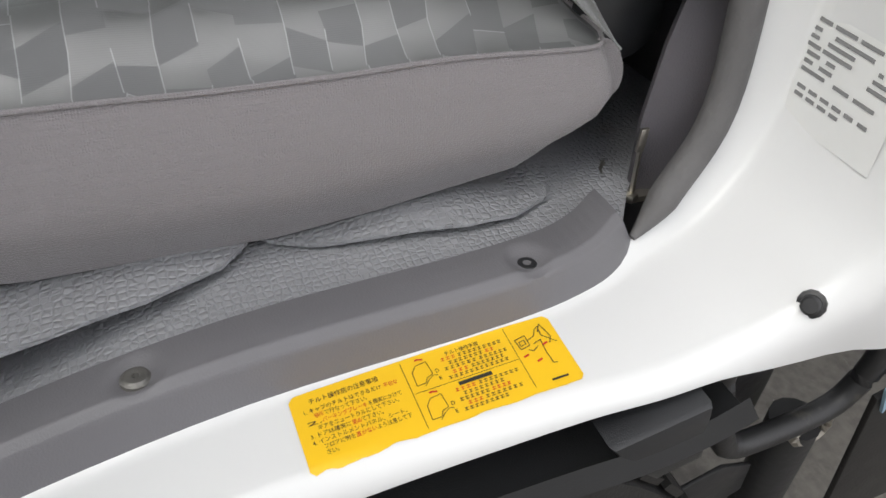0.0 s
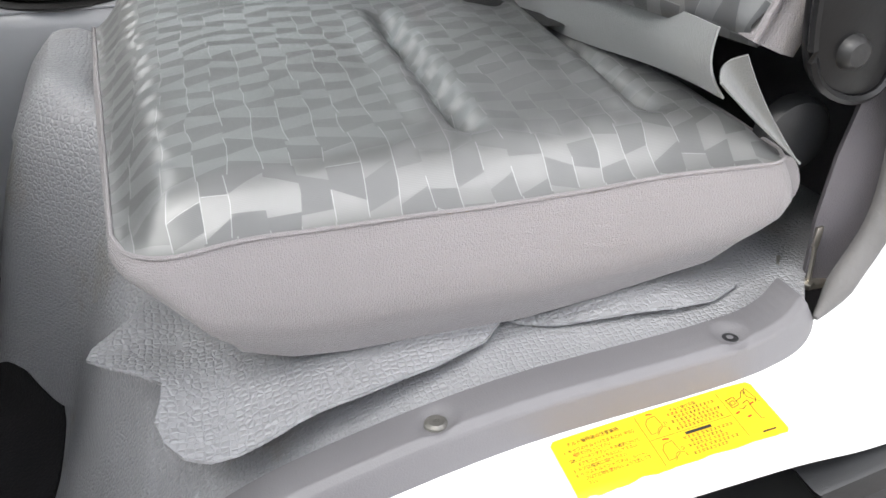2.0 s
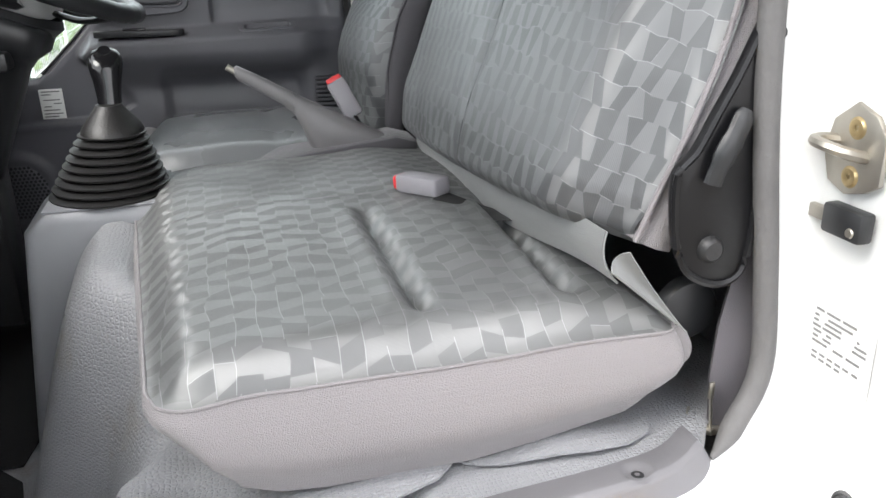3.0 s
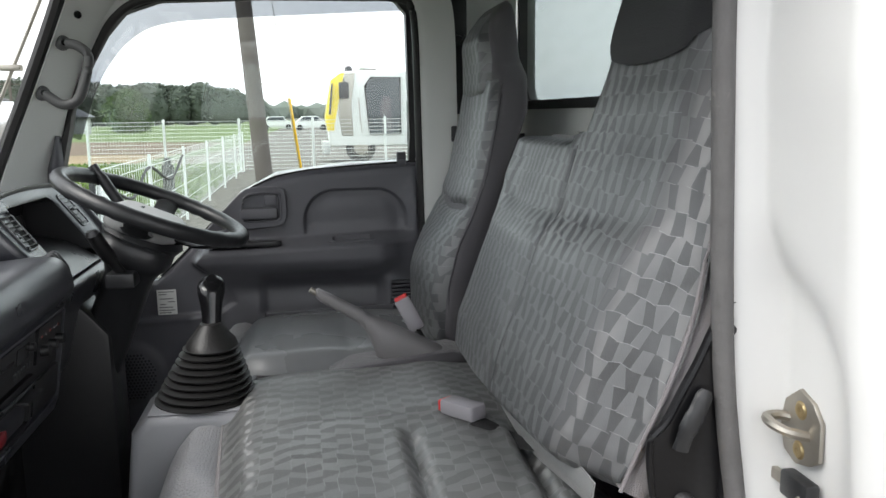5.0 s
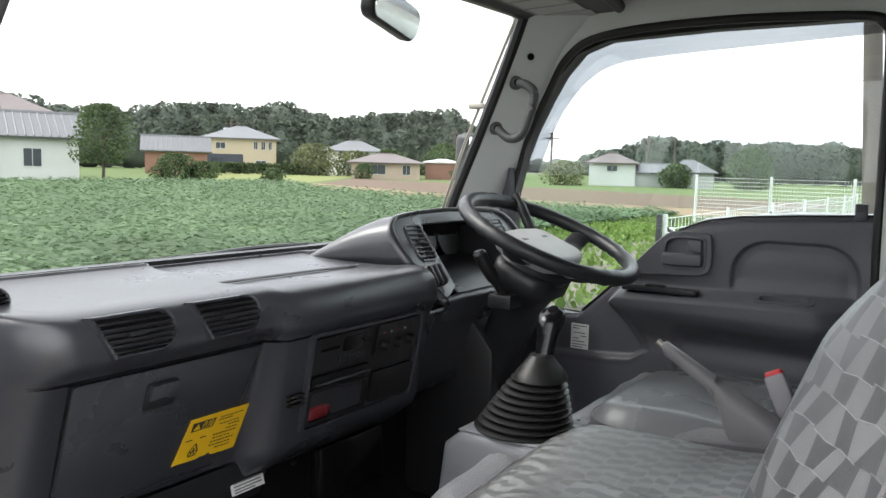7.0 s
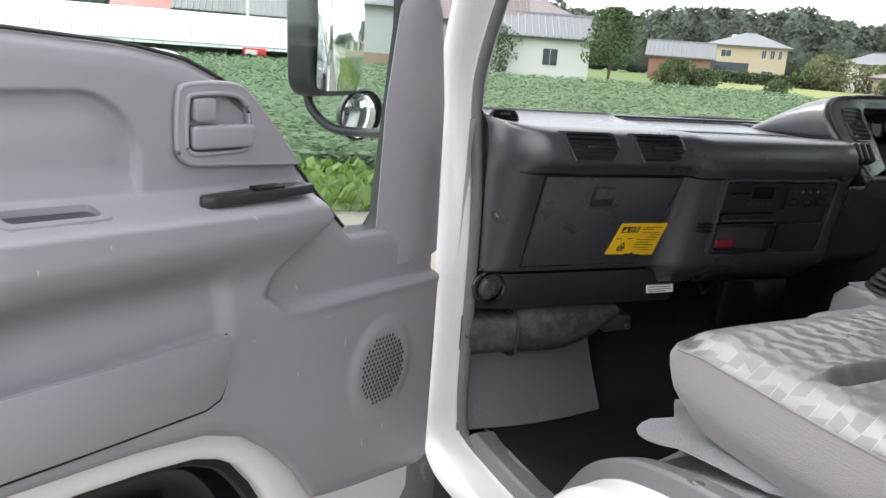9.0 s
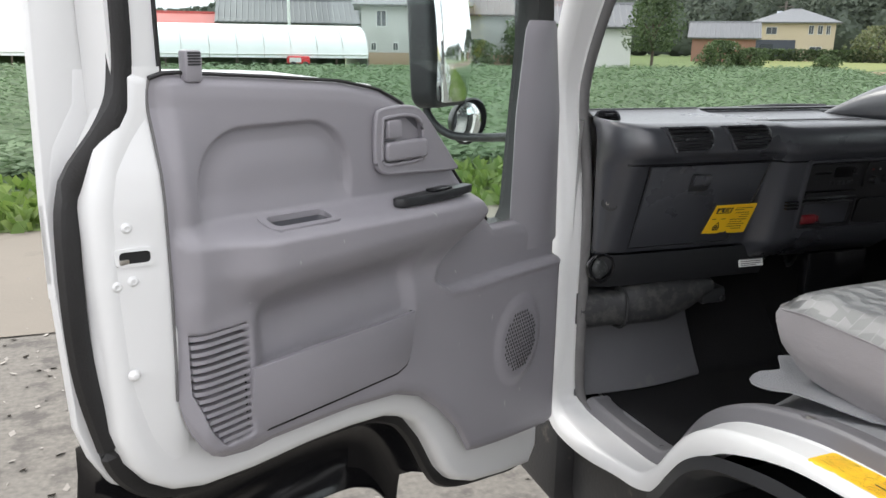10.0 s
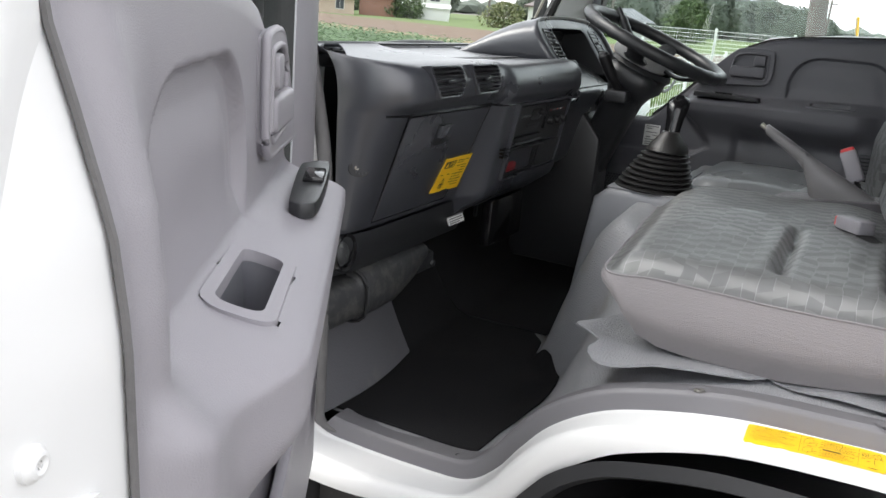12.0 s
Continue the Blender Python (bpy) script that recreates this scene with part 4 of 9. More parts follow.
        band = [(0.075, 1.55), (0.10, 1.66), (0.15, 1.77), (0.20, 1.85), (0.26, 1.91), (0.36, 1.945), (0.645, 1.955), (1.05, 1.955), (1.05, 1.882)]
        band += [(p.x, p.y) for p in spline([(0.97, 1.878, 0), (0.54, 1.857, 0), (0.37, 1.840, 0), (0.285, 1.798, 0), (0.222, 1.728, 0), (0.180, 1.65, 0), (0.135, 1.53, 0)], 4)]
    pane = part("window_pane", prism(gl, prof, -0.046, -0.042), PANE, door)
    pane.visible_shadow = False
    vis = part("rain_visor", prism(band, prof, -0.118, -0.114), VISORPANE, door, "smoked clear rain visor")
    vis.visible_shadow = False
    # weather strip on the belt line
    part("belt_strip", tube([P(u, -0.010, lerp(u, TOP) + 0.003) for u in np.linspace(0.34, 1.068, 40)], 0.0030, 6), RUBBER, door)
    # upright trim on the front of the window frame
    def corner(a, b):
        z = 1.070 + 0.475 * b
        u0 = lerp(z, [(1.07, 0.050), (1.36, 0.060), (1.53, 0.088), (1.545, 0.100)])
        u1 = lerp(z, [(1.07, 0.248), (1.36, 0.236), (1.53, 0.210), (1.545, 0.198)])
        if not pale:
            u0, u1 = lerp(z, [(1.07, 0.060), (1.45, 0.066), (1.545, 0.100)]), lerp(z, [(1.07, 0.140), (1.40, 0.118), (1.545, 0.112)])
        return P(u0 + (u1 - u0) * a, -0.018 + 0.026 * math.sin(math.pi * min(max(a, 0.02), 0.98)) ** 0.7, z)

    bm = grid(corner, 14, 28)
    part("corner_trim", solid(bm, 0.003), trim, door, "tapering plastic trim over the window corner", sharp=70)
    # weather seal round the shell
    sl = spline([P(u, -0.060 if z < 1.38 else -0.028, z) for u, z in [(p, q - 0.008) for p, q in PANEL] + [(1.160, 1.10), (1.162, 1.25), (1.150, 1.325), (1.112, 1.40), (1.094, 1.47), (1.092, 1.62), (1.086, 1.86), (1.06, 1.93)]], 4)
    part("door_seal", tube(sl, 0.013, 8, flat=1.25), RUBBER, door, "black rubber door seal")
    # window winder switch
    sw = part("switch_panel", prism([(p.x, p.y) for p in spline([(0.474, 1.243, 0), (0.486, 1.254, 0), (0.510, 1.2595, 0), (0.645, 1.256, 0), (0.666, 1.252, 0), (0.668, 1.242, 0), (0.640, 1.233, 0), (0.49, 1.233, 0)], 4, closed=True)], lambda p, q, d: P(p, 0.036 + (1.246 - q) * 1.15, 1.247 + d + (0.006 * (0.57 - p))), -0.008, 0.0065, 0.002), DARK, door, "black window switch panel")
    part("rocker", box(0.535, 0.585, *sorted((s * 0.030, s * 0.050)), 1.252, 1.2585, 0.002), GLOSSY, sw)
    # pull recess in the arm rest
    def shelf_z(u, w):
        hi = lerp(u, [(0.66, 1.243), (0.92, 1.252), (1.09, 1.258)])
        return hi - 0.016 + 0.028 * float(np.interp(1 - w / 0.062, [ease(t, 0, 1) for t in np.linspace(0, 1, 20)], np.linspace(0, 1, 20)))

    pr = ring(rounded(0.796, 0.932, 0.004, 0.047, 0.014, 3), rounded(0.809, 0.919, 0.011, 0.039, 0.009, 3), lambda p, q, d: P(p, q, shelf_z(p, q) + d), -0.006, 0.0025)
    cup = part("pull_rim", pr, trim, door, "raised rim of the pull pocket")
    po_, pi_ = rounded(0.807, 0.921, 0.009, 0.041, 0.010, 3), rounded(0.816, 0.912, 0.015, 0.035, 0.008, 3)
    k = len(po_)
    v = [P(p, q, shelf_z(p, q) + 0.0015) for p, q in po_] + [P(p, q, 1.190) for p, q in pi_]
    # darker grey puts the pocket's inner shade into its colour
    part("pull_cup", mesh_of(v, [(i, (i + 1) % k, k + (i + 1) % k, k + i) for i in range(k)] + [tuple(range(k, 2 * k))]), DOORDARKSHADE, cup)
    # dark gasket along the free edge of the trim
    part("trim_gasket", tube([P(1.0715 - 0.05 * max(1.06 - z, 0) - 0.006 * ease(z, 1.43, 1.455), edge_w(1.07, z) + 0.0005, z) for z in np.linspace(1.035, 1.452, 30)], 0.0018, 6), SEALGREY if pale else RUBBER, door)
    if pale:
        # pale nicks in the plastic
        for u, z, le, an in ((0.600, 1.215, 0.016, 50), (0.820, 1.212, 0.008, 75), (0.905, 1.196, 0.010, 80), (0.700, 1.130, 0.006, 40), (0.455, 1.072, 0.014, 60), (0.400, 1.020, 0.010, 10), (0.560, 1.020, 0.006, 30), (0.360, 0.955, 0.018, 100), (0.470, 0.935, 0.010, 95), (0.240, 0.760, 0.016, 70), (0.300, 0.745, 0.02, 85), (0.965, 1.150, 0.006, 20), (0.985, 1.060, 0.008, 60), (0.72, 1.0, 0.012, 150)):
            ca, sa = math.cos(radians(an)) * le, math.sin(radians(an)) * le
            q = [(u, z), (u + ca * 0.5 + sa * 0.07, z + sa * 0.5), (u + ca, z + sa), (u + ca * 0.5 - sa * 0.07 - 0.0012, z + sa * 0.5 + 0.0014)]
            part("nick", mesh_of([P(a, trim_w(a, b) + 0.0012, b) for a, b in q], [(0, 1, 2, 3)]), SCUFF, card)
    # inside handle in its bezel
    bend = lambda line: [(p.x, p.y) for p in spline([(a, b, 0) for a, b in line], 4, closed=True)]
    bz = [(0.684, 1.318), (0.682, 1.378), (0.668, 1.392), (0.598, 1.393), (0.560, 1.374), (0.480, 1.290), (0.474, 1.280), (0.530, 1.2825), (0.600, 1.287), (0.655, 1.2905), (0.676, 1.299)]
    bi = [(0.672, 1.320), (0.670, 1.370), (0.662, 1.380), (0.602, 1.381), (0.572, 1.366), (0.566, 1.318), (0.572, 1.306), (0.592, 1.3035), (0.620, 1.303), (0.655, 1.303), (0.668, 1.308)]
    bz, bi = bend(bz), bend(bi)
    bez = part("handle_bezel", join(ring(bz, bi, prof, -0.004, 0.0105), tube([prof(*p, 0.0095) for p in bi], 0.0035, 8, closed=True), tube([prof(*p, 0.0070) for p in bz], 0.0042, 8, closed=True)), trim, door, sharp=80)
    # shadow behind the lever, given as a darker grey well
    part("handle_well", prism([(p, q) for p, q in rounded(0.564, 0.675, 1.300, 1.384, 0.012, 3)], prof, -0.006, -0.001), DOORDARKSHADE, bez)
    part("lever", prism(rounded(0.562, 0.664, 1.309, 1.341, 0.008, 4), lambda p, q, d: P(p, d - 0.004 * (p - 0.562) / 0.1, q), 0.003, 0.019, 0.005, 4), trim, bez)
    part("lock_tab", prism(rounded(0.628, 0.662, 1.346, 1.376, 0.005, 3), prof, 0.003, 0.016, 0.003), trim, bez)
    # lock knob on the belt line
    kn = part("lock_knob", box(0.996, 1.022, *sorted((s * -0.016, s * 0.000)), 1.445, 1.485, 0.004), trim, door)
    for k in range(5):
        part("knob_rib", box(1.0, 1.018, *sorted((s * 0.0, s * 0.0012)), 1.466 + k * 0.0035, 1.468 + k * 0.0035), DARK, kn)
    # louvred vent: a recess with slats
    ve = part("vent_recess", prism([(1.051, 1.122), (0.972, 1.124), (0.974, 0.960), (1.006, 0.956), (1.034, 0.985), (1.048, 1.03)], lambda p, q, d: P(p, trim_w(p, q, False) + d, q), -0.020, -0.0125), DARK, door)
    n = 15
    for k in range(n):
        z = 0.963 + 0.155 * k / (n - 1)
        us = np.linspace(0.969, lerp(z, VENT_EDGE), 9)
        deep_ = [0.0328 - 0.7 * max(u - 1.0, 0) ** 2 - 0.012 * (1 - ease(1.070 - u, 0.0, 0.036)) ** 1.5 - 0.001 for u in us]
        lip = list(zip(us, deep_)) + [(u, v - 0.016) for u, v in zip(us[::-1], deep_[::-1])]
        part("slat", prism(lip, lambda p, q, d: P(p, q, d), z, z + 0.0056), trim, ve)
    # speaker grille: a domed disc with rows of holes
    sp = part("speaker_disc", lathe([(0, 0.003), (0.03, 0.0028), (0.06, 0.0018), (0.068, -0.002)], P(0.256, 0.0262, 0.888), P(0, 1, 0), 28), trim, door, "perforated speaker grille")
    sp.data.transform(Matrix.Translation(P(0.256, 0, 0.888)) @ Matrix.Diagonal((1.0, 1, 1.10, 1)) @ Matrix.Translation(tuple(-c for c in P(0.256, 0, 0.888))))
    hole = bmesh.new()
    for i in range(-9, 10):
        for j in range(-8, 9):
            a, b = i * 0.0094 + (j % 2) * 0.0047, j * 0.0086
            if math.hypot(a / 0.060, b / 0.066) < 1:
                at = Vector(P(0.256 + a, 0.0300 - 0.34 * (a * a + b * b), 0.888 + b))
                v = [hole.verts.new(at + Vector((0.0034 * math.cos(t), 0, 0.0037 * math.sin(t)))) for t in (0, 1.05, 2.09, 3.14, 4.19, 5.24)]
                hole.faces.new(v)
    part("grille_holes", hole, DARK, sp)
    # map pocket
    po = [(0.973, 0.985), (0.971, 1.058), (0.85, 1.056), (0.621, 1.050), (0.619, 0.972), (0.630, 0.952), (0.655, 0.944), (0.80, 0.947), (0.950, 0.952), (0.966, 0.963)]
    part("map_pocket", prism(po, lambda p, q, d: P(p, d + 0.012 * ease(q, 0.95, 1.058), q), 0.0195, 0.0295, 0.0025), trim, door, "plain map pocket")
    part("pocket_gap", tube([P(p, 0.0258, q) for p, q in [(0.9755, 1.056)] + [(p + (0.0025 if p > 0.8 else -0.0025), q - (0.0025 if q < 0.97 else 0)) for p, q in (po[:1] + po[:3:-1])] + [(0.6175, 1.048)]], 0.0016, 5), VOID, door)
    # latch and bolts in the free edge
    slot = part("latch_slot", ring(rounded(1.089, 1.131, 1.227, 1.250, 0.006, 3), rounded(1.093, 1.127, 1.231, 1.246, 0.005, 3), lambda p, q, d: P(p, edge_w(p, q) + d, q), -0.004, 0.0012), paint, door, "pressed rim of the latch opening")
    part("latch_inside", prism(rounded(1.092, 1.128, 1.230, 1.247, 0.005, 3), lambda p, q, d: P(p, edge_w(p, q) + d, q), -0.0035, -0.0002), VOID, slot)
    part("latch_claw", box(1.112, 1.127, *sorted((s * (edge_w(1.12, 1.238) - 0.004), s * (edge_w(1.12, 1.238) + 0.0012))), 1.2305, 1.2365, 0.001), STEEL, slot)
    for u, z in ((1.116, 1.275), (1.114, 1.208), (1.131, 1.203)):
        screw(P(u, edge_w(u, z) + 0.0005, z), P(0.25, 1, 0), 0.0052, mat_=paint, parent=door)
    part("buffer", lathe([(0, 0.009), (0.004, 0.008), (0.007, 0.003), (0.008, 0)], P(1.120, edge_w(1.120, 1.085) - 0.001, 1.085), P(0.2, 1, 0), 12), CREAM, door)
    # black wheel-arch flare on the lower edge
    fl = [(p, q - 0.020) for p, q in PANEL[5:]]
    rows = []
    line = spline([(a, b, 0) for a, b in fl], 4)
    for q in line:
        rows.append([P(q.x, -0.06, q.y), P(q.x + 0.004, -0.10, q.y - 0.010), P(q.x + 0.004, -0.135, q.y - 0.03), P(q.x, -0.145, q.y - 0.075), P(q.x, -0.15, q.y - 0.13), P(q.x - 0.004, -0.12, q.y - 0.165)])
    k = len(rows[0])
    bm = mesh_of([v for r in rows for v in r], [(i * k + j, (i + 1) * k + j, (i + 1) * k + j + 1, i * k + j + 1) for i in range(len(rows) - 1) for j in range(k - 1)])
    part("arch_flare", solid(bm, 0.003), GLOSSY, door, "black plastic wheel-arch flare", sharp=50)
    return door


turn_left = Matrix(((-0.840, 0.542, 0, 0.014), (-0.542, -0.840, 0, 1.132), (0, 0, 1, 0), (0, 0, 0, 1)))
make_door("passenger_door", turn_left, 1, "white door with grey trim, standing wide open")
turn_right = Matrix(((0, 1, 0, 1.600), (-1, 0, 0, 1.300), (0, 0, 1, -0.012), (0, 0, 0, 1)))
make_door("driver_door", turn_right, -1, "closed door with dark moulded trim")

# ---- seats
def cushion_body(x0, x1, y0, y1, z0, z1, rx, crown, fn=None, nu=60, nv=60, r=0.07, r0=None, slant=0.0):
    """The upholstered top of a cushion: a sheet with round corners, crowned, with fn(x, y) added; returns the sheet and its border."""
    def place(a, b):
        y = y0 + (y1 - y0) * b
        e, rr = (y - y0, r0 or r) if y - y0 < y1 - y else (y1 - y, r)
        k = rr - math.sqrt(max(rr * rr - max(rr - e, 0) ** 2, 0)) if e < rr else 0
        x = x0 + k + (x1 - x0 - 2 * k) * a
        d = min(x - x0 - k, x1 - k - x, y - y0, y1 - y)
        z = z1 - 0.030 * (1 - ease(d, 0, 0.06)) ** 1.6 + crown * math.sin(math.pi * a) ** 0.6 * math.sin(math.pi * b) ** 0.6
        return (x, y + slant * (x - x0) * b, z + (fn(x, y) if fn else 0))
    top = weave_map(grid(place, nu, nv), lambda p: (p.x, p.y))
    edge = [Vector(place(i / nu, 0)) for i in range(nu)] + [Vector(place(1, j / nv)) for j in range(nv)] + [Vector(place(1 - i / nu, 1)) for i in range(nu)] + [Vector(place(0, 1 - j / nv)) for j in range(nv)]
    return top, edge


def skirt(edge, z0, inset, bulge, center):
    rows = []
    c = Vector(center)
    for p in edge:
        out = Vector((p.x - c.x, p.y - c.y, 0))
        out = Vector((max(-1, min(1, out.x / 0.3)), max(-1, min(1, out.y / 0.25)), 0)).normalized()
        col = []
        for k in range(9):
            t = k / 8
            off = bulge * math.sin(math.pi * min(t * 0.95, 1)) - inset * ease(t, 0.55, 1.0)
            back = 0.060 * ease(p.y, 0.60, 0.66) * ease(t, 0.1, 1.0) ** 1.2 - 0.026 * (1 - ease(p.y, 0.134, 0.17)) * ease(t, 0.5, 1.0)
            col.append((p.x + out.x * off, p.y + out.y * off - back, p.z + (z0(p.x, p.y - back) - p.z) * t))
        rows.append(col)
    n, k = len(rows), 9
    return mesh_of([v for r in rows for v in r], [(i * k + j, ((i + 1) % n) * k + j, ((i + 1) % n) * k + j + 1, i * k + j + 1) for i in range(n) for j in range(k - 1)])


def dents(x, y):
    z = 0.0
    for yy in (0.397, 0.234):
        k = math.exp(-((y - yy + 0.04 * (x - 0.27)) / 0.011) ** 2) * ease(x, 0.245, 0.275) * (1 - ease(x, 0.53, 0.60))
        z -= 0.021 * k
        z += 0.006 * math.exp(-((y - yy - 0.024 + 0.04 * (x - 0.27)) / 0.014) ** 2) * ease(x, 0.245, 0.275) * (1 - ease(x, 0.53, 0.60))
    z -= 0.004 * math.exp(-((x - 0.655) / 0.006) ** 2) * ease(y, 0.16, 0.2)
    z -= 0.010 * ease(y, 0.56, 0.67)
    z += 0.004 * noise.noise((x * 9, y * 9, 0)) + 0.008 * math.exp(-((y - 0.30) / 0.05) ** 2) * ease(x, 0.3, 0.42)
    return z


bench = thing("bench_seat", (0.53, 0.40, 0.90), "two-person bench seat in grey patchwork-woven cloth, worn", "seat")
top, edge = cushion_body(0.190, 0.985, 0.134, 0.670, 0.92, 1.062, 0.05, 0.014, dents, 90, 80, 0.050, 0.022, 0.080)
part("cushion_top", top, CLOTH, bench, "patchwork-woven grey cloth, shiny with wear", sharp=80)
part("cushion_side", skirt(edge, lambda x, y: lerp(y, [(0.13, 0.965), (0.155, 0.952), (0.182, 0.937), (0.29, 0.918), (0.36, 0.909), (0.52, 0.910), (0.567, 0.915), (0.61, 0.931), (0.65, 0.972)]), 0.016, 0.014, (0.575, 0.41, 0)), SIDECLOTH, bench, "plain mauve-grey cloth side", sharp=80)
part("piping", tube([p + Vector((0, 0, 0.001)) for p in edge], 0.0018, 6, closed=True), SIDECLOTH, bench)
part("cushion_base", box(0.25, 0.92, 0.19, 0.56, 0.90, 0.945, 0.01), DARK, bench)

# the backrest leans; measured along its face
LEAN = Matrix.Translation((0, 0.262, 1.075)) @ Matrix.Rotation(radians(20.5), 4, "X")


def back_outline(q):
    """Left and right edges of the bench's back at height q along the face."""
    hi = lerp(q, [(0, 0.90), (0.05, 0.925), (0.12, 0.965), (0.25, 0.99), (0.40, 1.01), (0.455, 0.99), (0.480, 0.955), (0.492, 0.90)])
    lo = lerp(q, [(0, 0.215), (0.05, 0.195), (0.2, 0.185), (0.492, 0.187)])
    return lo, hi


def back_face(x, q):
    d = 0.030 * math.sin(math.pi * min(max((x - 0.13) / 0.88, 0), 1)) ** 0.5
    fold = lerp(x, [(0.1, 0.394), (0.33, 0.368), (0.58, 0.350), (0.80, 0.345), (1.0, 0.36)])
    d += 0.016 * (1 - ease(q, fold - 0.055, fold + 0.022)) * ease(q, 0.0, 0.12) * ease(x, 0.19, 0.27) * (1 - ease(x, 0.90, 0.98))
    d -= 0.003 * math.exp(-((q - fold - 0.018) / 0.02) ** 2) + 0.005 * math.exp(-((x - SEAM(q)) / 0.008) ** 2)
    d += 0.016 * ease(q, 0.30, 0.42) * math.exp(-((x - 0.20) / 0.06) ** 2) + 0.014 * ease(q, 0.30, 0.40) * math.exp(-((x - 0.94) / 0.05) ** 2)
    return d + 0.004 * noise.noise((x * 8, q * 8, 3.1)) * (1 - ease(q, 0.42, 0.48))


def SEAM(q):
    """The upright seam between the two places."""
    return lerp(q, [(0.05, 0.545), (0.30, 0.555), (0.40, 0.566), (0.49, 0.588)])


def on_back(p):
    """The cloth's own measure on the backrest: across it and up its lean."""
    c = LEAN.inverted() @ p
    return ((c.x + (0.03 - c.y) * (1 if c.x > 0.6 else -1) * 0.7) * 1.22, c.z * 0.86)


def back_sheet(front):
    def place(a, b):
        lo, hi = back_outline(0.492 * b)
        x = lo + (hi - lo) * a
        q0 = 0.030 + 0.045 * (1 - a) ** 1.5
        q = q0 + (0.492 - q0) * b
        high = 0.492 - q + 0.004 + 0.2 * (1 - ease(x, 0.575, 0.612))
        e = min(hi - x, high, q - q0 + 0.012)
        roll = (1 - ease(e, 0, 0.035)) ** 2 * 0.045 + 0.060 * (1 - ease(x - lo, 0, 0.085)) ** 1.5
        if front:
            return LEAN @ Vector((x, back_face(x, q) - roll, q))
        return LEAN @ Vector((x, -0.095 + roll * 0.4, q))
    return grid(place, 90, 60)


part("backrest", weave_map(back_sheet(True), on_back), SHADECLOTH, bench, "patchwork-woven grey cloth backrest", sharp=80)
part("backrest_rear", join(back_sheet(False), tube([LEAN @ Vector((back_outline(q)[0] + 0.026, -0.070, q)) for q in np.linspace(0.08, 0.42, 12)], [0.026] * 10 + [0.022, 0.014], 8), tube([LEAN @ Vector((back_outline(q)[1] - 0.030, -0.060, q)) for q in np.linspace(0.04, 0.45, 12)], 0.034, 8), tube([LEAN @ Vector((x, -0.045, 0.470)) for x in np.linspace(0.60, 0.92, 10)], 0.034, 8)), SIDECLOTH, bench, "plain cloth back and sides", sharp=80)
line = [LEAN @ Vector((back_outline(q)[0] + 0.004, back_face(back_outline(q)[0], q) - 0.057, q)) for q in np.linspace(0.08, 0.47, 20)]
part("side_piping", tube(line, 0.003, 6), SIDECLOTH, bench)
line = [LEAN @ Vector((SEAM(q), back_face(SEAM(q), q) + 0.0002, q)) for q in np.linspace(0.075, 0.47, 24)]
part("centre_seam", tube(line, 0.0014, 5), DARKCLOTH, bench)


def head_edges(q):
    return lerp(q, [(0.46, 0.187), (0.52, 0.189), (0.60, 0.205), (0.80, 0.222), (0.93, 0.250)]), lerp(q, [(0.46, 0.600), (0.50, 0.590), (0.55, 0.578), (0.60, 0.570), (0.80, 0.556), (0.93, 0.525)])


def head_face(x, q):
    """The raised head section, a little more upright than the back below it."""
    lo, hi = head_edges(q)
    flush = back_face(x, q) * (1 - ease(q, 0.48, 0.56)) + 0.034 * ease(q, 0.48, 0.56)
    return flush + 0.10 * max(q - 0.56, 0) - max(0.060 * (1 - ease(x - lo, 0, 0.085)) ** 1.5, 0.055 * (1 - ease(hi - x, 0, 0.045)) ** 1.8 * ease(q, 0.475, 0.50)) - 0.07 * ease(q, 0.86, 0.95) ** 2 + 0.0012


def head_sheet(a, b):
    q = 0.470 + 0.460 * b
    lo, hi = head_edges(q)
    x = lo + (hi - lo) * a
    return LEAN @ Vector((x, head_face(x, q), q))


def head_block(a, b):
    q = 0.44 + 0.49 * b
    lo, hi = head_edges(q)
    half = (hi - lo) / 2 - 0.003
    c, s_ = math.cos(a * math.tau), math.sin(a * math.tau)
    px = (abs(c) ** 0.45) * (1 if c > 0 else -1) * half
    py = (abs(s_) ** 0.6) * (1 if s_ > 0 else -1) * 0.046 * (1 - 0.6 * ease(b, 0.88, 1.0))
    return LEAN @ Vector(((lo + hi) / 2 + px, -0.062 + py + 0.10 * max(q - 0.56, 0) - 0.05 * ease(q, 0.86, 0.95) ** 2, q))


part("head_restraint", weave_map(grid(head_sheet, 40, 48), on_back), SHADECLOTH, bench, "raised cloth head section", sharp=80)
part("head_shell", grid(head_block, 36, 24, close_u=True), SIDECLOTH, bench, "plain cloth sides of the head section", sharp=80)


def pad(a, b):
    q = 0.602 + 0.335 * b
    lo, hi = head_edges(q)
    x0, x1 = 0.246 - 0.012 * b, hi - 0.006
    pinch = 0.034 * (1 - ease(b, 0, 0.16)) ** 2
    x0, x1 = x0 + pinch, x1 - pinch
    x = x0 + (x1 - x0) * a
    sag = -0.016 * math.sin(math.pi * a) ** 0.7 * (1 - b)
    swell = 0.012 * math.sin(math.pi * min(max(a, 0.0), 1)) ** 0.4 * (1 - (1 - ease(b, 0, 0.05)) ** 2)
    return LEAN @ Vector((x, head_face(x, q) + 0.003 + swell, q + sag))


part("head_pad", grid(pad, 30, 30), BLACKCLOTH, bench, "black cloth head-restraint cover", sharp=80)
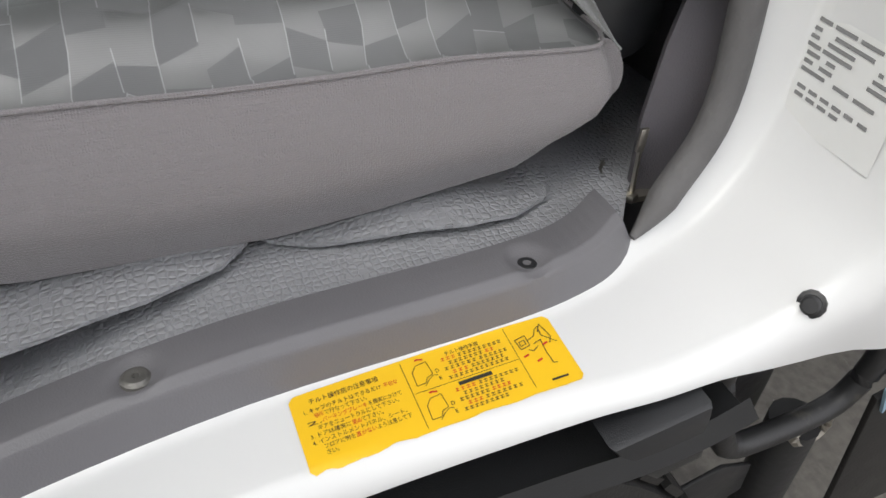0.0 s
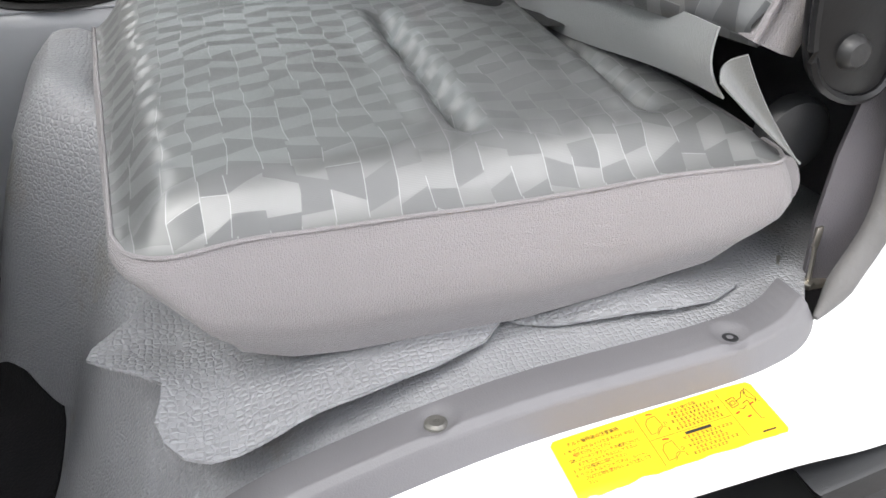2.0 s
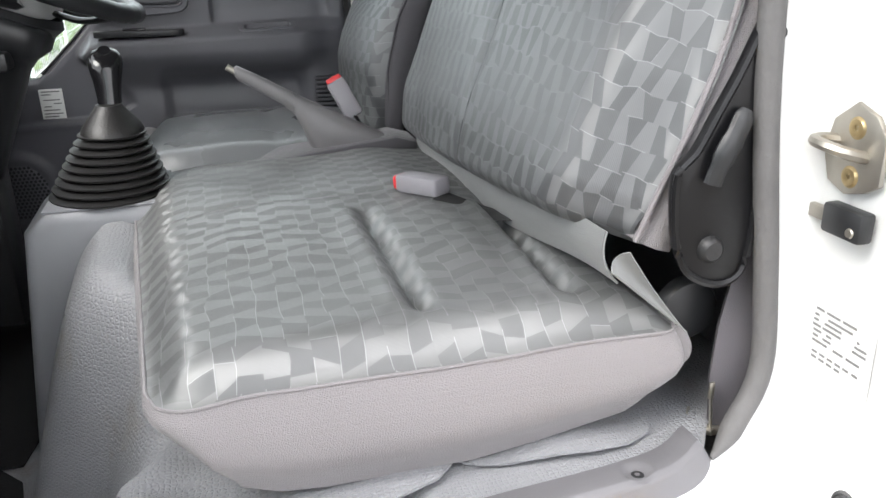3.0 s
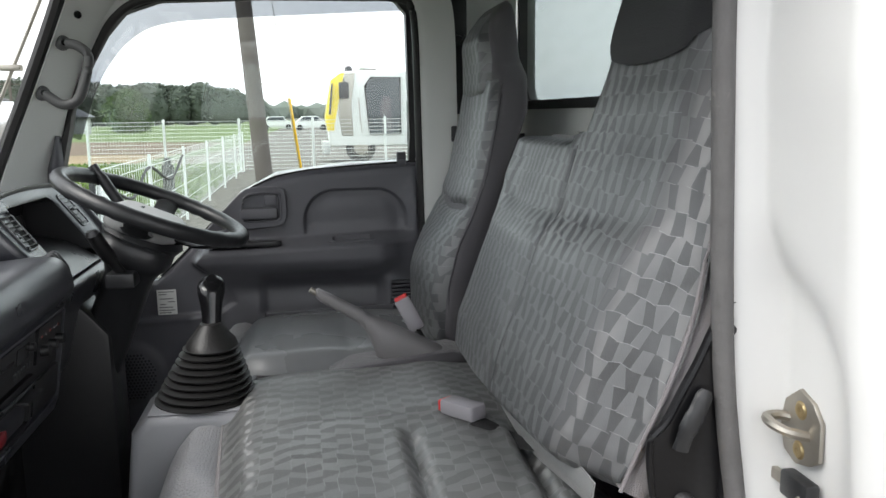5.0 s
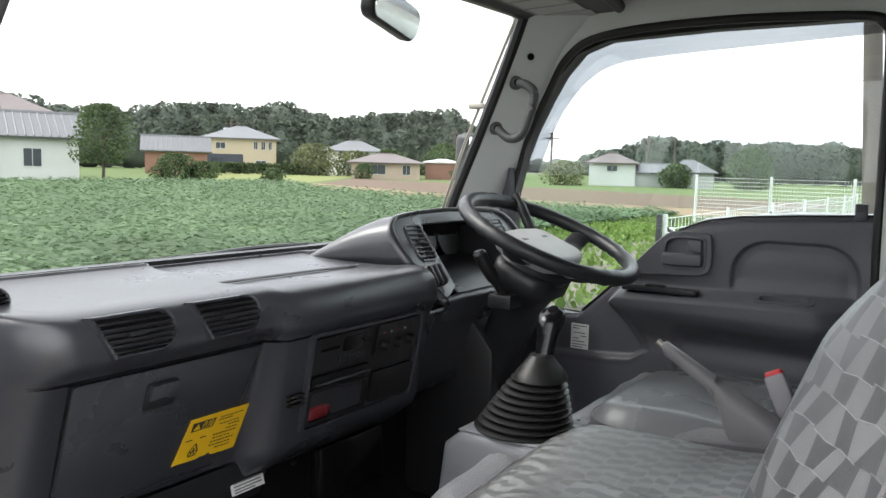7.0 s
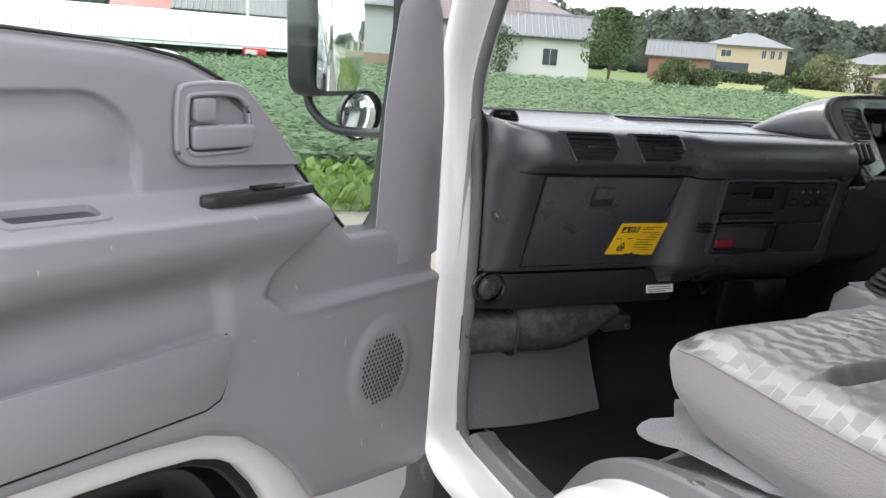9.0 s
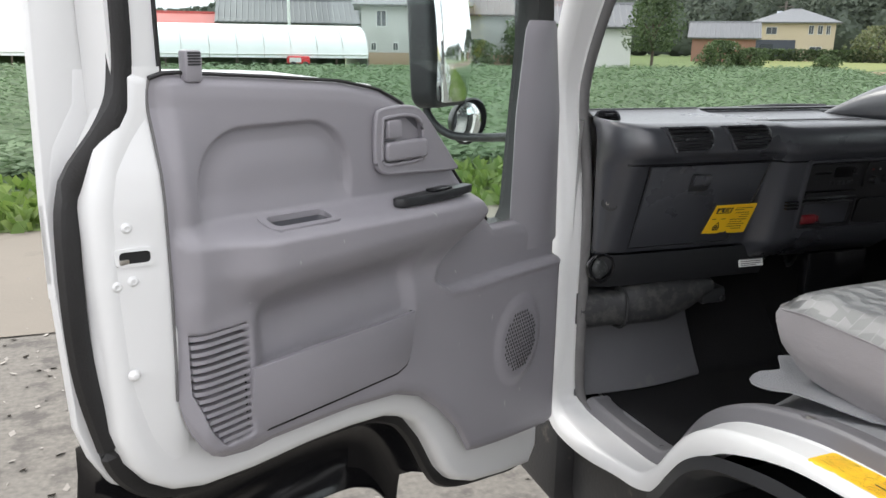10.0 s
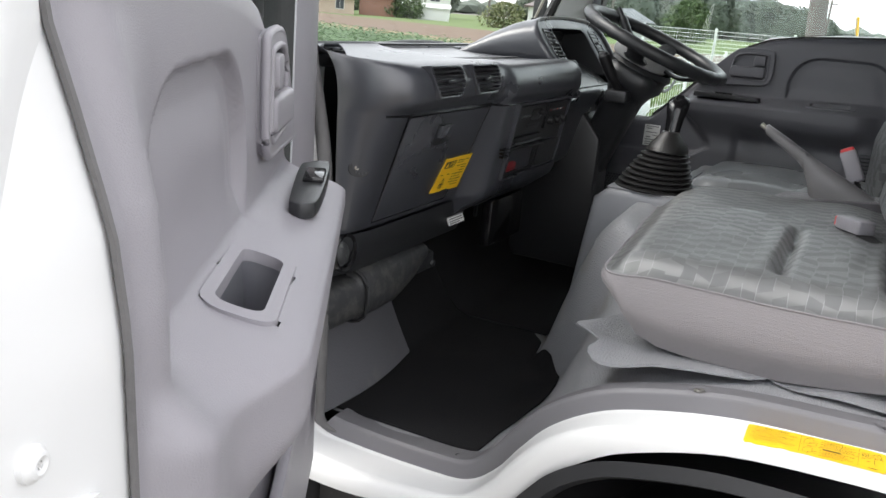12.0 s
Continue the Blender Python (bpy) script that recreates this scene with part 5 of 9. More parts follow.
# loose flap at the foot of the backrest
bm = grid(lambda a, b: (0.200 + 0.69 * a, 0.226 + 0.014 * a + (0.014 * math.sin(2.6 * b) - 0.024 * b) * (0.7 + 0.3 * math.sin(7 * a + 1)), 1.108 + 0.040 * (1 - a) ** 1.5 - (0.045 + 0.018 * (1 - a)) * b + 0.006 * math.sin(9 * a + b)), 40, 8)
part("back_flap", solid(bm, 0.002), PLAINCLOTH, bench, "loose cloth flap below the backrest", sharp=80)
bm = grid(lambda a, b: (0.186 + 0.014 * math.sin(b * 3.0) * (1 - a) + 0.010 * math.sin(3 * a), 0.206 - 0.074 * a + 0.018 * b * (1 - a), 1.130 - 0.100 * a - 0.022 * b * (1 - a)), 14, 6)
part("torn_corner", solid(bm, 0.0015), PLAINCLOTH, bench, "turned-up corner of lining cloth", sharp=80)
part("seat_tab", prism([(p.x, p.y) for p in spline([(0.150, 1.03, 0), (0.130, 1.030, 0), (0.117, 1.010, 0), (0.117, 0.993, 0), (0.127, 0.987, 0), (0.146, 1.0, 0)], 4, closed=True)], lambda p, q, d: (d, p, q), 0.198, 0.202, 0.0012), SIDECLOTH, bench)
# recliner on the outer side
out = [(0.138, 1.262), (0.155, 1.230), (0.173, 1.209), (0.172, 1.165), (0.164, 1.127), (0.148, 1.104), (0.117, 1.092), (0.093, 1.102), (0.085, 1.139), (0.083, 1.185), (0.073, 1.224), (0.060, 1.29), (0.045, 1.335), (0.052, 1.362), (0.085, 1.365), (0.10, 1.34), (0.118, 1.30)]
out = [(p.x, p.y) for p in spline([(a, b, 0) for a, b in out], 4, closed=True)]
rec = part("recliner_plate", prism(out, lambda p, q, d: (d, p, q), 0.166, 0.182, 0.005), BLACKSTEEL, bench, "black steel recliner plate")
part("recliner_bolt", lathe([(0, 0.009), (0.009, 0.009), (0.0125, 0.006), (0.014, 0)], (0.166, 0.131, 1.131), (-1, 0, 0), 16), CHASSIS, rec)
part("recliner_screw", lathe([(0, 0.006), (0.006, 0.006), (0.007, 0)], (0.166, 0.084, 1.335), (-1, 0, 0), 10), DARK, rec)
part("recliner_rim", tube([(0.166, p, q) for p, q in out], 0.004, 6, closed=True), BLACKSTEEL, rec)
part("recliner_lever", tube(spline([(0.158, 0.141, 1.200), (0.155, 0.134, 1.225), (0.155, 0.124, 1.245), (0.158, 0.112, 1.268)], 4), [0.010] * 4 + [0.012] * 4 + [0.011] * 4 + [0.007], 10, flat=0.6, up=(1, 0, 0)), DARK, rec)
part("hinge_cover", lathe([(0, 0.008), (0.022, 0.007), (0.033, 0.004), (0.037, -0.002), (0.037, -0.012)], (0.235, 0.100, 1.030), (-1, 0, 0), 28), DARK, bench)

# ---- driver's seat
drv = thing("single_seat", (1.30, 0.45, 0.90), "driver's seat with dark worn cushion and patchwork cloth back", "seat")
top, edge = cushion_body(1.075, 1.530, 0.240, 0.735, 0.92, 1.045, 0.05, 0.024, lambda x, y: -0.004 * math.exp(-((y - 0.47) / 0.02) ** 2) + 0.004 * noise.noise((x * 8, y * 8, 2.0)), 50, 50, 0.10)
part("cushion_top", top, DRIVERCLOTH, drv, "dark grey cushion cover", sharp=80)
part("cushion_side", skirt(edge, lambda x, y: 0.935, 0.02, 0.010, (1.30, 0.49, 0)), DARKCLOTH, drv, sharp=80)
part("piping", tube(edge, 0.002, 6, closed=True), DARKCLOTH, drv)


# its back, by height: front and rear of the near side, half width
DRV_FRONT = [(1.03, 0.250), (1.08, 0.262), (1.19, 0.262), (1.284, 0.238), (1.35, 0.205), (1.43, 0.174), (1.56, 0.147), (1.66, 0.130), (1.70, 0.134), (1.75, 0.138), (1.785, 0.131), (1.808, 0.117), (1.822, 0.103), (1.830, 0.088)]
DRV_REAR = [(1.03, 0.215), (1.067, 0.208), (1.158, 0.190), (1.20, 0.170), (1.32, 0.135), (1.46, 0.092), (1.58, 0.050), (1.66, 0.048), (1.70, 0.058), (1.75, 0.062), (1.79, 0.066), (1.815, 0.070), (1.830, 0.078)]
DRV_HALF = [(1.03, 0.195), (1.10, 0.202), (1.30, 0.206), (1.50, 0.200), (1.60, 0.193), (1.645, 0.182), (1.672, 0.162), (1.692, 0.142), (1.72, 0.136), (1.77, 0.132), (1.80, 0.122), (1.820, 0.104), (1.830, 0.080)]
DRV_X = 1.292


def drv_shell(a, b):
    z = 1.03 + 0.800 * (1 - (1 - b) ** 1.5)
    f, r, h_ = lerp(z, DRV_FRONT), lerp(z, DRV_REAR), lerp(z, DRV_HALF)
    c, s_ = math.cos(a * math.tau), math.sin(a * math.tau)
    px = (abs(c) ** 0.42) * (1 if c > 0 else -1) * h_
    py = (abs(s_) ** 0.50) * (1 if s_ > 0 else -1) * (f - r) / 2
    return Vector((DRV_X + px, (f + r) / 2 + py, z))


def drv_out(x, z):
    """The stuffed front between the bolsters."""
    t = min(abs(x - DRV_X) / lerp(z, DRV_HALF), 1)
    d = 0.030 * (1 - t ** 2.5) * (1 - ease(z, 1.22, 1.345)) + 0.008 * (1 - t ** 3)
    d -= 0.014 * math.exp(-((z - 1.352 - 0.02 * t) / 0.014) ** 2) * (1 - t ** 4)
    return lerp(z, DRV_FRONT) + d + 0.003 * noise.noise((x * 10, z * 9, 5.0))


def drv_front(a, b):
    z = 1.05 + 0.600 * b
    h_ = lerp(z, DRV_HALF) - 0.008
    x = DRV_X - h_ + 2 * h_ * a
    e = min(a, 1 - a) * 2 * h_
    return Vector((x, drv_out(x, z) + 0.003 - 0.026 * (1 - ease(e, 0, 0.022)) ** 2, z))


def drv_head(a, b):
    z = 1.612 + 0.190 * b
    h_ = lerp(max(z, 1.70), DRV_HALF) - 0.012
    x = DRV_X - h_ + 2 * h_ * a
    e = min(a, 1 - a) * 2 * h_
    sag = -0.010 * math.sin(math.pi * a) * (1 - b)
    tuck = 0.034 * (1 - ease(e, 0, 0.034)) ** 2 + 0.020 * (1 - ease(b, 0, 0.12)) ** 2 + 0.020 * ease(b, 0.55, 1.0) ** 1.5
    return Vector((x, lerp(max(z, 1.70), DRV_FRONT) + 0.020 - tuck, z + sag))


def drv_crown(a, b):
    """Closes the top of the head section."""
    p = drv_shell(a, 1.0)
    c = Vector((DRV_X, 0.083, p.z + 0.003))
    return p.lerp(c, b)


part("backrest_shell", join(grid(drv_shell, 48, 90, close_u=True), grid(drv_crown, 48, 3, close_u=True)), DRVSIDE, drv, "plain dark cloth bolsters and back", sharp=80)
part("backrest_front", weave_map(grid(drv_front, 36, 70), lambda p: (p.x + 0.3, p.z * 1.1)), SHADECLOTH, drv, "patchwork-woven cloth front", sharp=80)
part("head_restraint", weave_map(grid(drv_head, 24, 26), lambda p: (p.x + 0.3, p.z * 1.05 + 0.2)), SHADECLOTH, drv, "stuffed cloth head section", sharp=80)
for k in (-1, 1):
    part("bolster_seam", tube([Vector((DRV_X + k * (lerp(z, DRV_HALF) - 0.006), lerp(z, DRV_FRONT) - 0.016, z)) for z in np.linspace(1.06, 1.64, 24)], 0.0025, 6), DARKCLOTH, drv)
part("seat_base", box(1.12, 1.50, 0.28, 0.66, 0.895, 0.945, 0.01), DARK, drv)

# ---- dashboard
dash = thing("dashboard", (0.82, 1.15, 1.0), "dark grey moulded dashboard spanning the whole cab", "dashboard")
END = [(1.215, 1.335), (1.190, 1.353), (1.178, 1.352), (1.166, 1.345), (1.150, 1.337), (1.132, 1.305), (1.126, 1.262), (1.126, 1.240), (1.122, 1.030), (1.128, 1.021), (1.150, 1.016), (1.17, 0.94)]
GLOVE = [(1.385, 1.310), (1.330, 1.342), (1.300, 1.334), (1.130, 1.326), (1.042, 1.331), (1.008, 1.314), (1.003, 1.270), (1.031, 1.243), (1.099, 1.030), (1.106, 1.021), (1.145, 1.016), (1.17, 0.94)]
STACK = [(1.425, 1.295), (1.375, 1.328), (1.345, 1.320), (1.140, 1.318), (1.034, 1.326), (0.998, 1.308), (0.988, 1.268), (1.006, 1.241), (1.036, 1.050), (1.045, 1.030), (1.120, 0.975), (1.20, 0.97)]
DRIVE = [(1.425, 1.295), (1.375, 1.328), (1.362, 1.300), (1.340, 1.236), (1.200, 1.226), (1.078, 1.222), (1.048, 1.213), (1.050, 1.195), (1.090, 1.050), (1.10, 1.03), (1.16, 0.99), (1.22, 0.98)]
SECTS = [(0.064, END), (0.150, GLOVE), (0.475, GLOVE), (0.520, STACK), (0.922, STACK), (0.985, DRIVE), (1.50, DRIVE), (1.60, END)]


def dash_point(x, k):
    for (x0, a), (x1, b) in zip(SECTS, SECTS[1:]):
        if x <= x1 or x1 == 1.60:
            t = ease(x, x0, x1) if x0 > 0.1 else math.sqrt(max(1 - (1 - (x - x0) / (x1 - x0)) ** 2, 0))
            return (x, a[k][0] + (b[k][0] - a[k][0]) * t, a[k][1] + (b[k][1] - a[k][1]) * t)


def dash_skin():
    xs = sorted({round(v, 4) for v in [*(0.064 + 0.086 * np.linspace(0, 1, 18) ** 1.7), *np.linspace(0.15, 0.475, 12), *np.linspace(0.475, 0.52, 7), *np.linspace(0.52, 0.922, 10), *np.linspace(0.922, 0.985, 12), *np.linspace(0.985, 1.50, 11), *np.linspace(1.50, 1.6, 9)]})
    rows = []
    for x in xs:
        pts = [Vector(dash_point(x, k)) for k in range(12)]
        top = spline(pts[:8], 3)
        rows.append(top + pts[8:])
    k = len(rows[0])
    return mesh_of([v for r in rows for v in r], [(i * k + j, (i + 1) * k + j, (i + 1) * k + j + 1, i * k + j + 1) for i in range(len(rows) - 1) for j in range(k - 1)])


part("dash_body", dash_skin(), DASH, dash, sharp=34)
part("end_cheek", prism([(1.145, 0.93), (1.150, 1.20), (1.180, 1.338), (1.32, 1.338), (1.32, 0.93)], lambda p, q, d: (d, p, q), 0.064, 0.072, 0.002), DASH, dash)
part("top_groove", tube([(x, 1.155 - 0.06 * (x - 0.5) ** 2, 1.3215) for x in np.linspace(0.42, 0.86, 16)], 0.006, 6, flat=0.4), DARK, dash)

# face vents with slats
def vent(x0, x1, y, z0, z1, parent, tilt=-12, n=5, deep=0.03, turn=0.0, name="air_vent", scoop=0.0):
    """A face vent; with scoop its one end slants and the other is round."""
    m = Matrix.Translation(((x0 + x1) / 2, y, (z0 + z1) / 2)) @ Matrix.Rotation(radians(turn), 4, "Z") @ Matrix.Rotation(radians(tilt), 4, "X")
    w, hgt = (x1 - x0) / 2, (z1 - z0) / 2
    pl_ = lambda p, q, d: m @ Vector((p, d, q))

    def lip(g):
        if not scoop:
            return rounded(-w + g, w - g, -hgt + g, hgt - g, 0.012 - 0.6 * g, 3)
        r = hgt - g
        return [(w - hgt + r * math.cos(t), r * math.sin(t)) for t in np.linspace(-math.pi / 2, math.pi / 2, 13)] + [(-w + 2.0 * g, r), (-w + scoop + 1.2 * g, -r)]

    def ends(q):
        if not scoop:
            return -w + 0.004, w - 0.004
        return -w + scoop * (hgt - q) / (2 * hgt) + 0.003, w - hgt + math.sqrt(max((hgt - 0.003) ** 2 - q * q, 0))

    v = part(name, join(ring(lip(0.0), lip(0.004), pl_, -0.004, deep), tube([pl_(p, q, -0.004) for p, q in lip(0.002)], 0.0026, 6, closed=True)), DASH, parent)
    part("vent_back", prism(lip(0.003), pl_, *((0.003, 0.006) if deep > 0.008 else (-0.0028, -0.0012))), VOID, v)
    for k in range(n):
        z = -hgt + 0.006 + (2 * hgt - 0.012) * (k + 0.5) / n
        e0, e1 = ends(z)
        part("vent_slat", moved(moved(box(e0, e1, -0.0075, 0.003 if deep > 0.008 else -0.002, -0.0011, 0.0011, 0.0005, 1), Matrix.Rotation(radians(14), 4, "X")), m @ Matrix.Translation((0, 0.0, z))), DARK, v)
    part("vent_tab", moved(box(-0.012, 0.010, -0.011, 0.0, -0.003, 0.004, 0.0015), m), DARK, v)
    return v


vent(0.156, 0.286, 1.0015, 1.270, 1.328, dash, tilt=-9, n=6, deep=0.030, scoop=0.030)
vent(0.314, 0.444, 1.0015, 1.270, 1.328, dash, tilt=-9, n=6, deep=0.030, scoop=0.030)
vent(0.090, 0.152, 1.182, 1.318, 1.350, dash, tilt=-38, n=3, deep=0.020)
# black bar drawn as the shadow line below the roll
part("roll_shadow_bar", tube([Vector(dash_point(x, 7)) + Vector((0, 0.0015, -0.003)) for x in np.linspace(0.10, 0.918, 60)], 0.0026, 5), GLOSSY, dash)
# glove box lid, with a shadow gap round it
gx0, gx1 = 0.147, 0.470


def lid_point(x, z, out=0.0):
    t = (1.236 - z) / (1.236 - 1.036)
    return (x + 0.0 * t, 1.0335 + 0.0665 * t - out, z)


glove = part("glove_box_lid", prism([(gx0 + 0.004, 1.036), (gx0 + 0.004, 1.232), (gx0 + 0.010, 1.235), (gx1 + 0.006, 1.235), (gx1 - 0.006, 1.15), (gx1 - 0.045, 1.036)], lambda p, q, d: lid_point(p, q, d), -0.002, 0.0045, 0.002), DASH, dash, "glove box lid")
part("lid_gap", tube([lid_point(p, q, 0.002) for p, q in ((gx0, 1.238), (gx1 + 0.010, 1.238), (gx1 - 0.002, 1.15), (gx1 - 0.042, 1.033), (gx0, 1.033), (gx0, 1.238))], 0.0022, 5), GLOSSY, dash)
lt = part("lid_latch", prism(rounded(0.266, 0.318, 1.172, 1.214, 0.004, 2), lambda p, q, d: lid_point(p, q, d), 0.003, 0.008, 0.001), DARK, glove)
part("latch_pull", prism(rounded(0.268, 0.316, 1.187, 1.212, 0.003, 2), lambda p, q, d: lid_point(p, q, d), 0.007, 0.016, 0.002), DASH, lt)
part("end_screw_cover", prism(rounded(0.070, 0.098, 1.130, 1.162, 0.012, 3), lambda p, q, d: (p, 1.124 - 0.056 * math.sqrt(max(1 - (1 - (p - 0.064) / 0.086) ** 2, 0)) - d, q), -0.002, 0.003), DARK, dash)
screw((0.080, 1.090, 1.147), (-0.6, -0.8, 0), 0.005, parent=dash)
for k in range(3):
    part("slot", box(0.522, 0.556, 1.008, 1.018, 1.122 + 0.008 * k, 1.1255 + 0.008 * k), GLOSSY, dash)

# centre stack: radio, heater panel, tray and cubby
def facia(x, z, out=0.0):
    return (x, 1.003 + (1.236 - z) * 0.17 - out, z)


def slab(name, x0, x1, z0, z1, d0, d1, material, parent, r=0.004, label=""):
    return part(name, prism(rounded(x0, x1, z0, z1, r, 2), lambda p, q, d: facia(p, q, d), d0, d1), material, parent, label)


bezel = part("stack_bezel", ring(rounded(0.564, 0.893, 1.062, 1.240, 0.008, 2), rounded(0.571, 0.886, 1.067, 1.235, 0.006, 2), lambda p, q, d: facia(p, q, d), -0.006, 0.007), DASH, dash)
# black facia backing, which also paints the shadow under the brow
slab("facia_plate", 0.572, 0.886, 1.066, 1.236, -0.006, -0.0025, FACIABLACK, dash)
radio = slab("radio", 0.575, 0.735, 1.166, 1.230, -0.002, 0.004, FACIABLACK, dash, label="black radio with small buttons")
slab("radio_display", 0.650, 0.706, 1.196, 1.222, 0.004, 0.005, GLOSSY, radio)
for k in range(6):
    slab("radio_button", 0.640 + 0.013 * k, 0.650 + 0.013 * k, 1.178, 1.187, 0.004, 0.0065, DARK, radio, 0.002)
part("radio_knob", lathe([(0, 0.012), (0.007, 0.012), (0.008, 0)], facia(0.715, 1.210), (0, -1, 0), 14), FACIABLACK, radio)
slab("tape_slot", 0.590, 0.640, 1.205, 1.210, 0.004, 0.0046, GLOSSY, radio, 0.001)
heat = slab("heater_panel", 0.752, 0.880, 1.166, 1.230, -0.002, 0.004, FACIABLACK, dash, label="heater panel with round knobs")
for k in range(5):
    part("heater_mark", lathe([(0, 0.001), (0.0026, 0.001), (0.003, 0)], facia(0.770 + 0.022 * k, 1.212, 0.004), (0, -1, 0), 10), GREYINK if k % 2 else DULLRED, heat)
for k in range(3):
    part("heater_knob", lathe([(0, 0.014), (0.009, 0.014), (0.011, 0)], facia(0.775 + 0.04 * k, 1.186, 0.004), (0, -1, 0), 14), FACIABLACK, heat)
tray = slab("ash_tray", 0.575, 0.735, 1.144, 1.160, -0.002, 0.008, FACIABLACK, dash)
part("tray_lip", tube([facia(0.58, 1.147, 0.012), facia(0.73, 1.147, 0.012)], 0.003, 6), DARK, tray)
part("tray_lever", box(0.63, 0.70, 0.985, 1.02, 1.139, 1.144, 0.002), FACIABLACK, tray)
cub = part("cubby", ring(rounded(0.572, 0.738, 1.070, 1.138, 0.006, 2), rounded(0.580, 0.730, 1.077, 1.131, 0.006, 2), lambda p, q, d: facia(p, q, d), -0.05, 0.006), FACIABLACK, dash, "open cubby below the radio")
part("cubby_back", prism(rounded(0.575, 0.735, 1.072, 1.136, 0.004, 2), lambda p, q, d: facia(p, q, d), -0.045, -0.040), GLOSSY, cub)
slab("cubby_lid", 0.750, 0.882, 1.074, 1.136, -0.002, 0.005, FACIABLACK, dash, 0.008)
solo("red_lighter", join(box(0.583, 0.634, 1.022, 1.046, 1.078, 1.103, 0.009, 4), box(0.628, 0.642, 1.025, 1.042, 1.083, 1.099, 0.004, 3)), mat("dull_red_case", (0.15, 0.008, 0.012), 0.4, mottle=(40.0, 0.15), grain=None), "red plastic case lying in the cubby", "case", base=(0.61, 1.0, 1.09))

# lower dash panel, heater duct and kick panel
low = part("lower_panel", grid(lambda a, b: (0.050 + 0.52 * a, 1.106 + 0.020 * (1 - ease(a, 0.0, 0.2)) - 0.004 * math.sin(3.1 * b) + 0.026 * b, 1.0145 - 0.085 * b), 24, 8), DARK, dash, "black lower panel")
rv = part("round_vent", lathe([(0.027, -0.002), (0.029, 0.005), (0.035, 0.007), (0.038, 0.003), (0.039, -0.006), (0.028, -0.006), (0.026, -0.016), (0, -0.018)], (0.090, 1.117, 0.985), (0.05, -1, 0.05), 24), GLOSSY, dash, "round swivel air vent")
part("vent_ball", lathe([(0, 0.003), (0.007, 0.0045), (0.016, 0.004), (0.023, -0.001), (0.026, -0.010)], (0.090, 1.117, 0.985), (0.25, -1, 0.3), 22), DUSTBALL, rv)
duct = thing("heater_duct", (0.25, 1.15, 0.85), "dusty dark grey heater duct under the dashboard", "duct")
DUCT = mat("dusty_duct", (0.024, 0.025, 0.027), 0.55, mottle=(14.0, 0.4), grain=(55.0, 0.9), wear=((0.055, 0.055, 0.052), 34.0, 0.48))


def duct_ring(x, cy, cz, ry, rz, n=16):
    return [(x, cy + ry * math.copysign(abs(math.cos(t)) ** 0.7, math.cos(t)), cz + rz * math.copysign(abs(math.sin(t)) ** 0.7, math.sin(t))) for t in np.linspace(0, math.tau, n, endpoint=False)]


def hull(rings, closed=True):
    n = len(rings[0])
    faces = [(i * n + j, (i + 1) * n + j, (i + 1) * n + (j + 1) % n, i * n + (j + 1) % n) for i in range(len(rings) - 1) for j in range(n)]
    if closed:
        faces += [tuple(range(n)), tuple(range((len(rings) - 1) * n, len(rings) * n))]
    return mesh_of([v for r in rings for v in r], faces)


part("duct_body", hull([duct_ring(0.048, 1.17, 0.875, 0.045, 0.040), duct_ring(0.075, 1.165, 0.873, 0.05, 0.048), duct_ring(0.160, 1.165, 0.869, 0.05, 0.044), duct_ring(0.168, 1.165, 0.874, 0.055, 0.053), duct_ring(0.29, 1.165, 0.877, 0.055, 0.055), duct_ring(0.36, 1.165, 0.888, 0.05, 0.042), duct_ring(0.43, 1.17, 0.905, 0.045, 0.020)]), DUCT, duct, sharp=60)
part("duct_band", tube([Vector(p) + Vector((0.0, 0, 0)) for p in duct_ring(0.165, 1.165, 0.872, 0.058, 0.055, 20)], 0.004, 6, closed=True), DUCT, duct)
part("duct_end", box(0.40, 0.475, 1.13, 1.19, 0.855, 0.900, 0.012), DARK, duct)
part("duct_bolt", lathe([(0, 0.005), (0.007, 0.005), (0.009, 0)], (0.462, 1.130, 0.870), (0, -1, 0), 10), DARK, duct)
kick_pt = lambda a, b: (0.062 + (0.345 + 0.025 * b) * a, 1.245 - 0.085 * b ** 1.5 - 0.02 * math.sin(math.pi * a), 0.905 - 0.262 * b + 0.010 * a * b)
kick = thing("kick_panel", (0.26, 1.18, 0.66), "grey vinyl kick panel below the duct", "panel")
part("sheet", solid(grid(kick_pt, 24, 16), 0.004), KICKSHADE, kick)
part("rolled_edge", tube([kick_pt(1, b) for b in np.linspace(0.1, 1, 12)], 0.005, 8), KICKSHADE, kick)
part("lower_hem", tube([kick_pt(a, 1) for a in np.linspace(0, 1, 12)], 0.004, 8), KICKSHADE, kick)
loom = thing("wire_loom", (0.60, 1.15, 0.9), "dark wiring and brackets hanging under the dashboard", "wiring")
for k in range(4):
    a = 0.60 + 0.11 * k
    part("cable", tube(spline([(a, 1.20, 0.98), (a + 0.04, 1.22, 0.93 - 0.02 * (k % 3)), (a + 0.10, 1.24, 0.95), (a + 0.15, 1.25, 0.99)], 6), 0.005, 6), DARK, loom)
part("bracket", box(0.70, 0.90, 1.10, 1.13, 0.86, 0.98, 0.006), GLOSSY, loom)
part("connector", box(0.905, 0.918, 1.12, 1.135, 0.925, 0.94, 0.003), YELLOW, loom)

# ---- instrument hood over the wheel
hood = thing("instrument_hood", (1.25, 1.15, 1.30), "dark hood over the instruments with a vent at each end", "instrument hood")


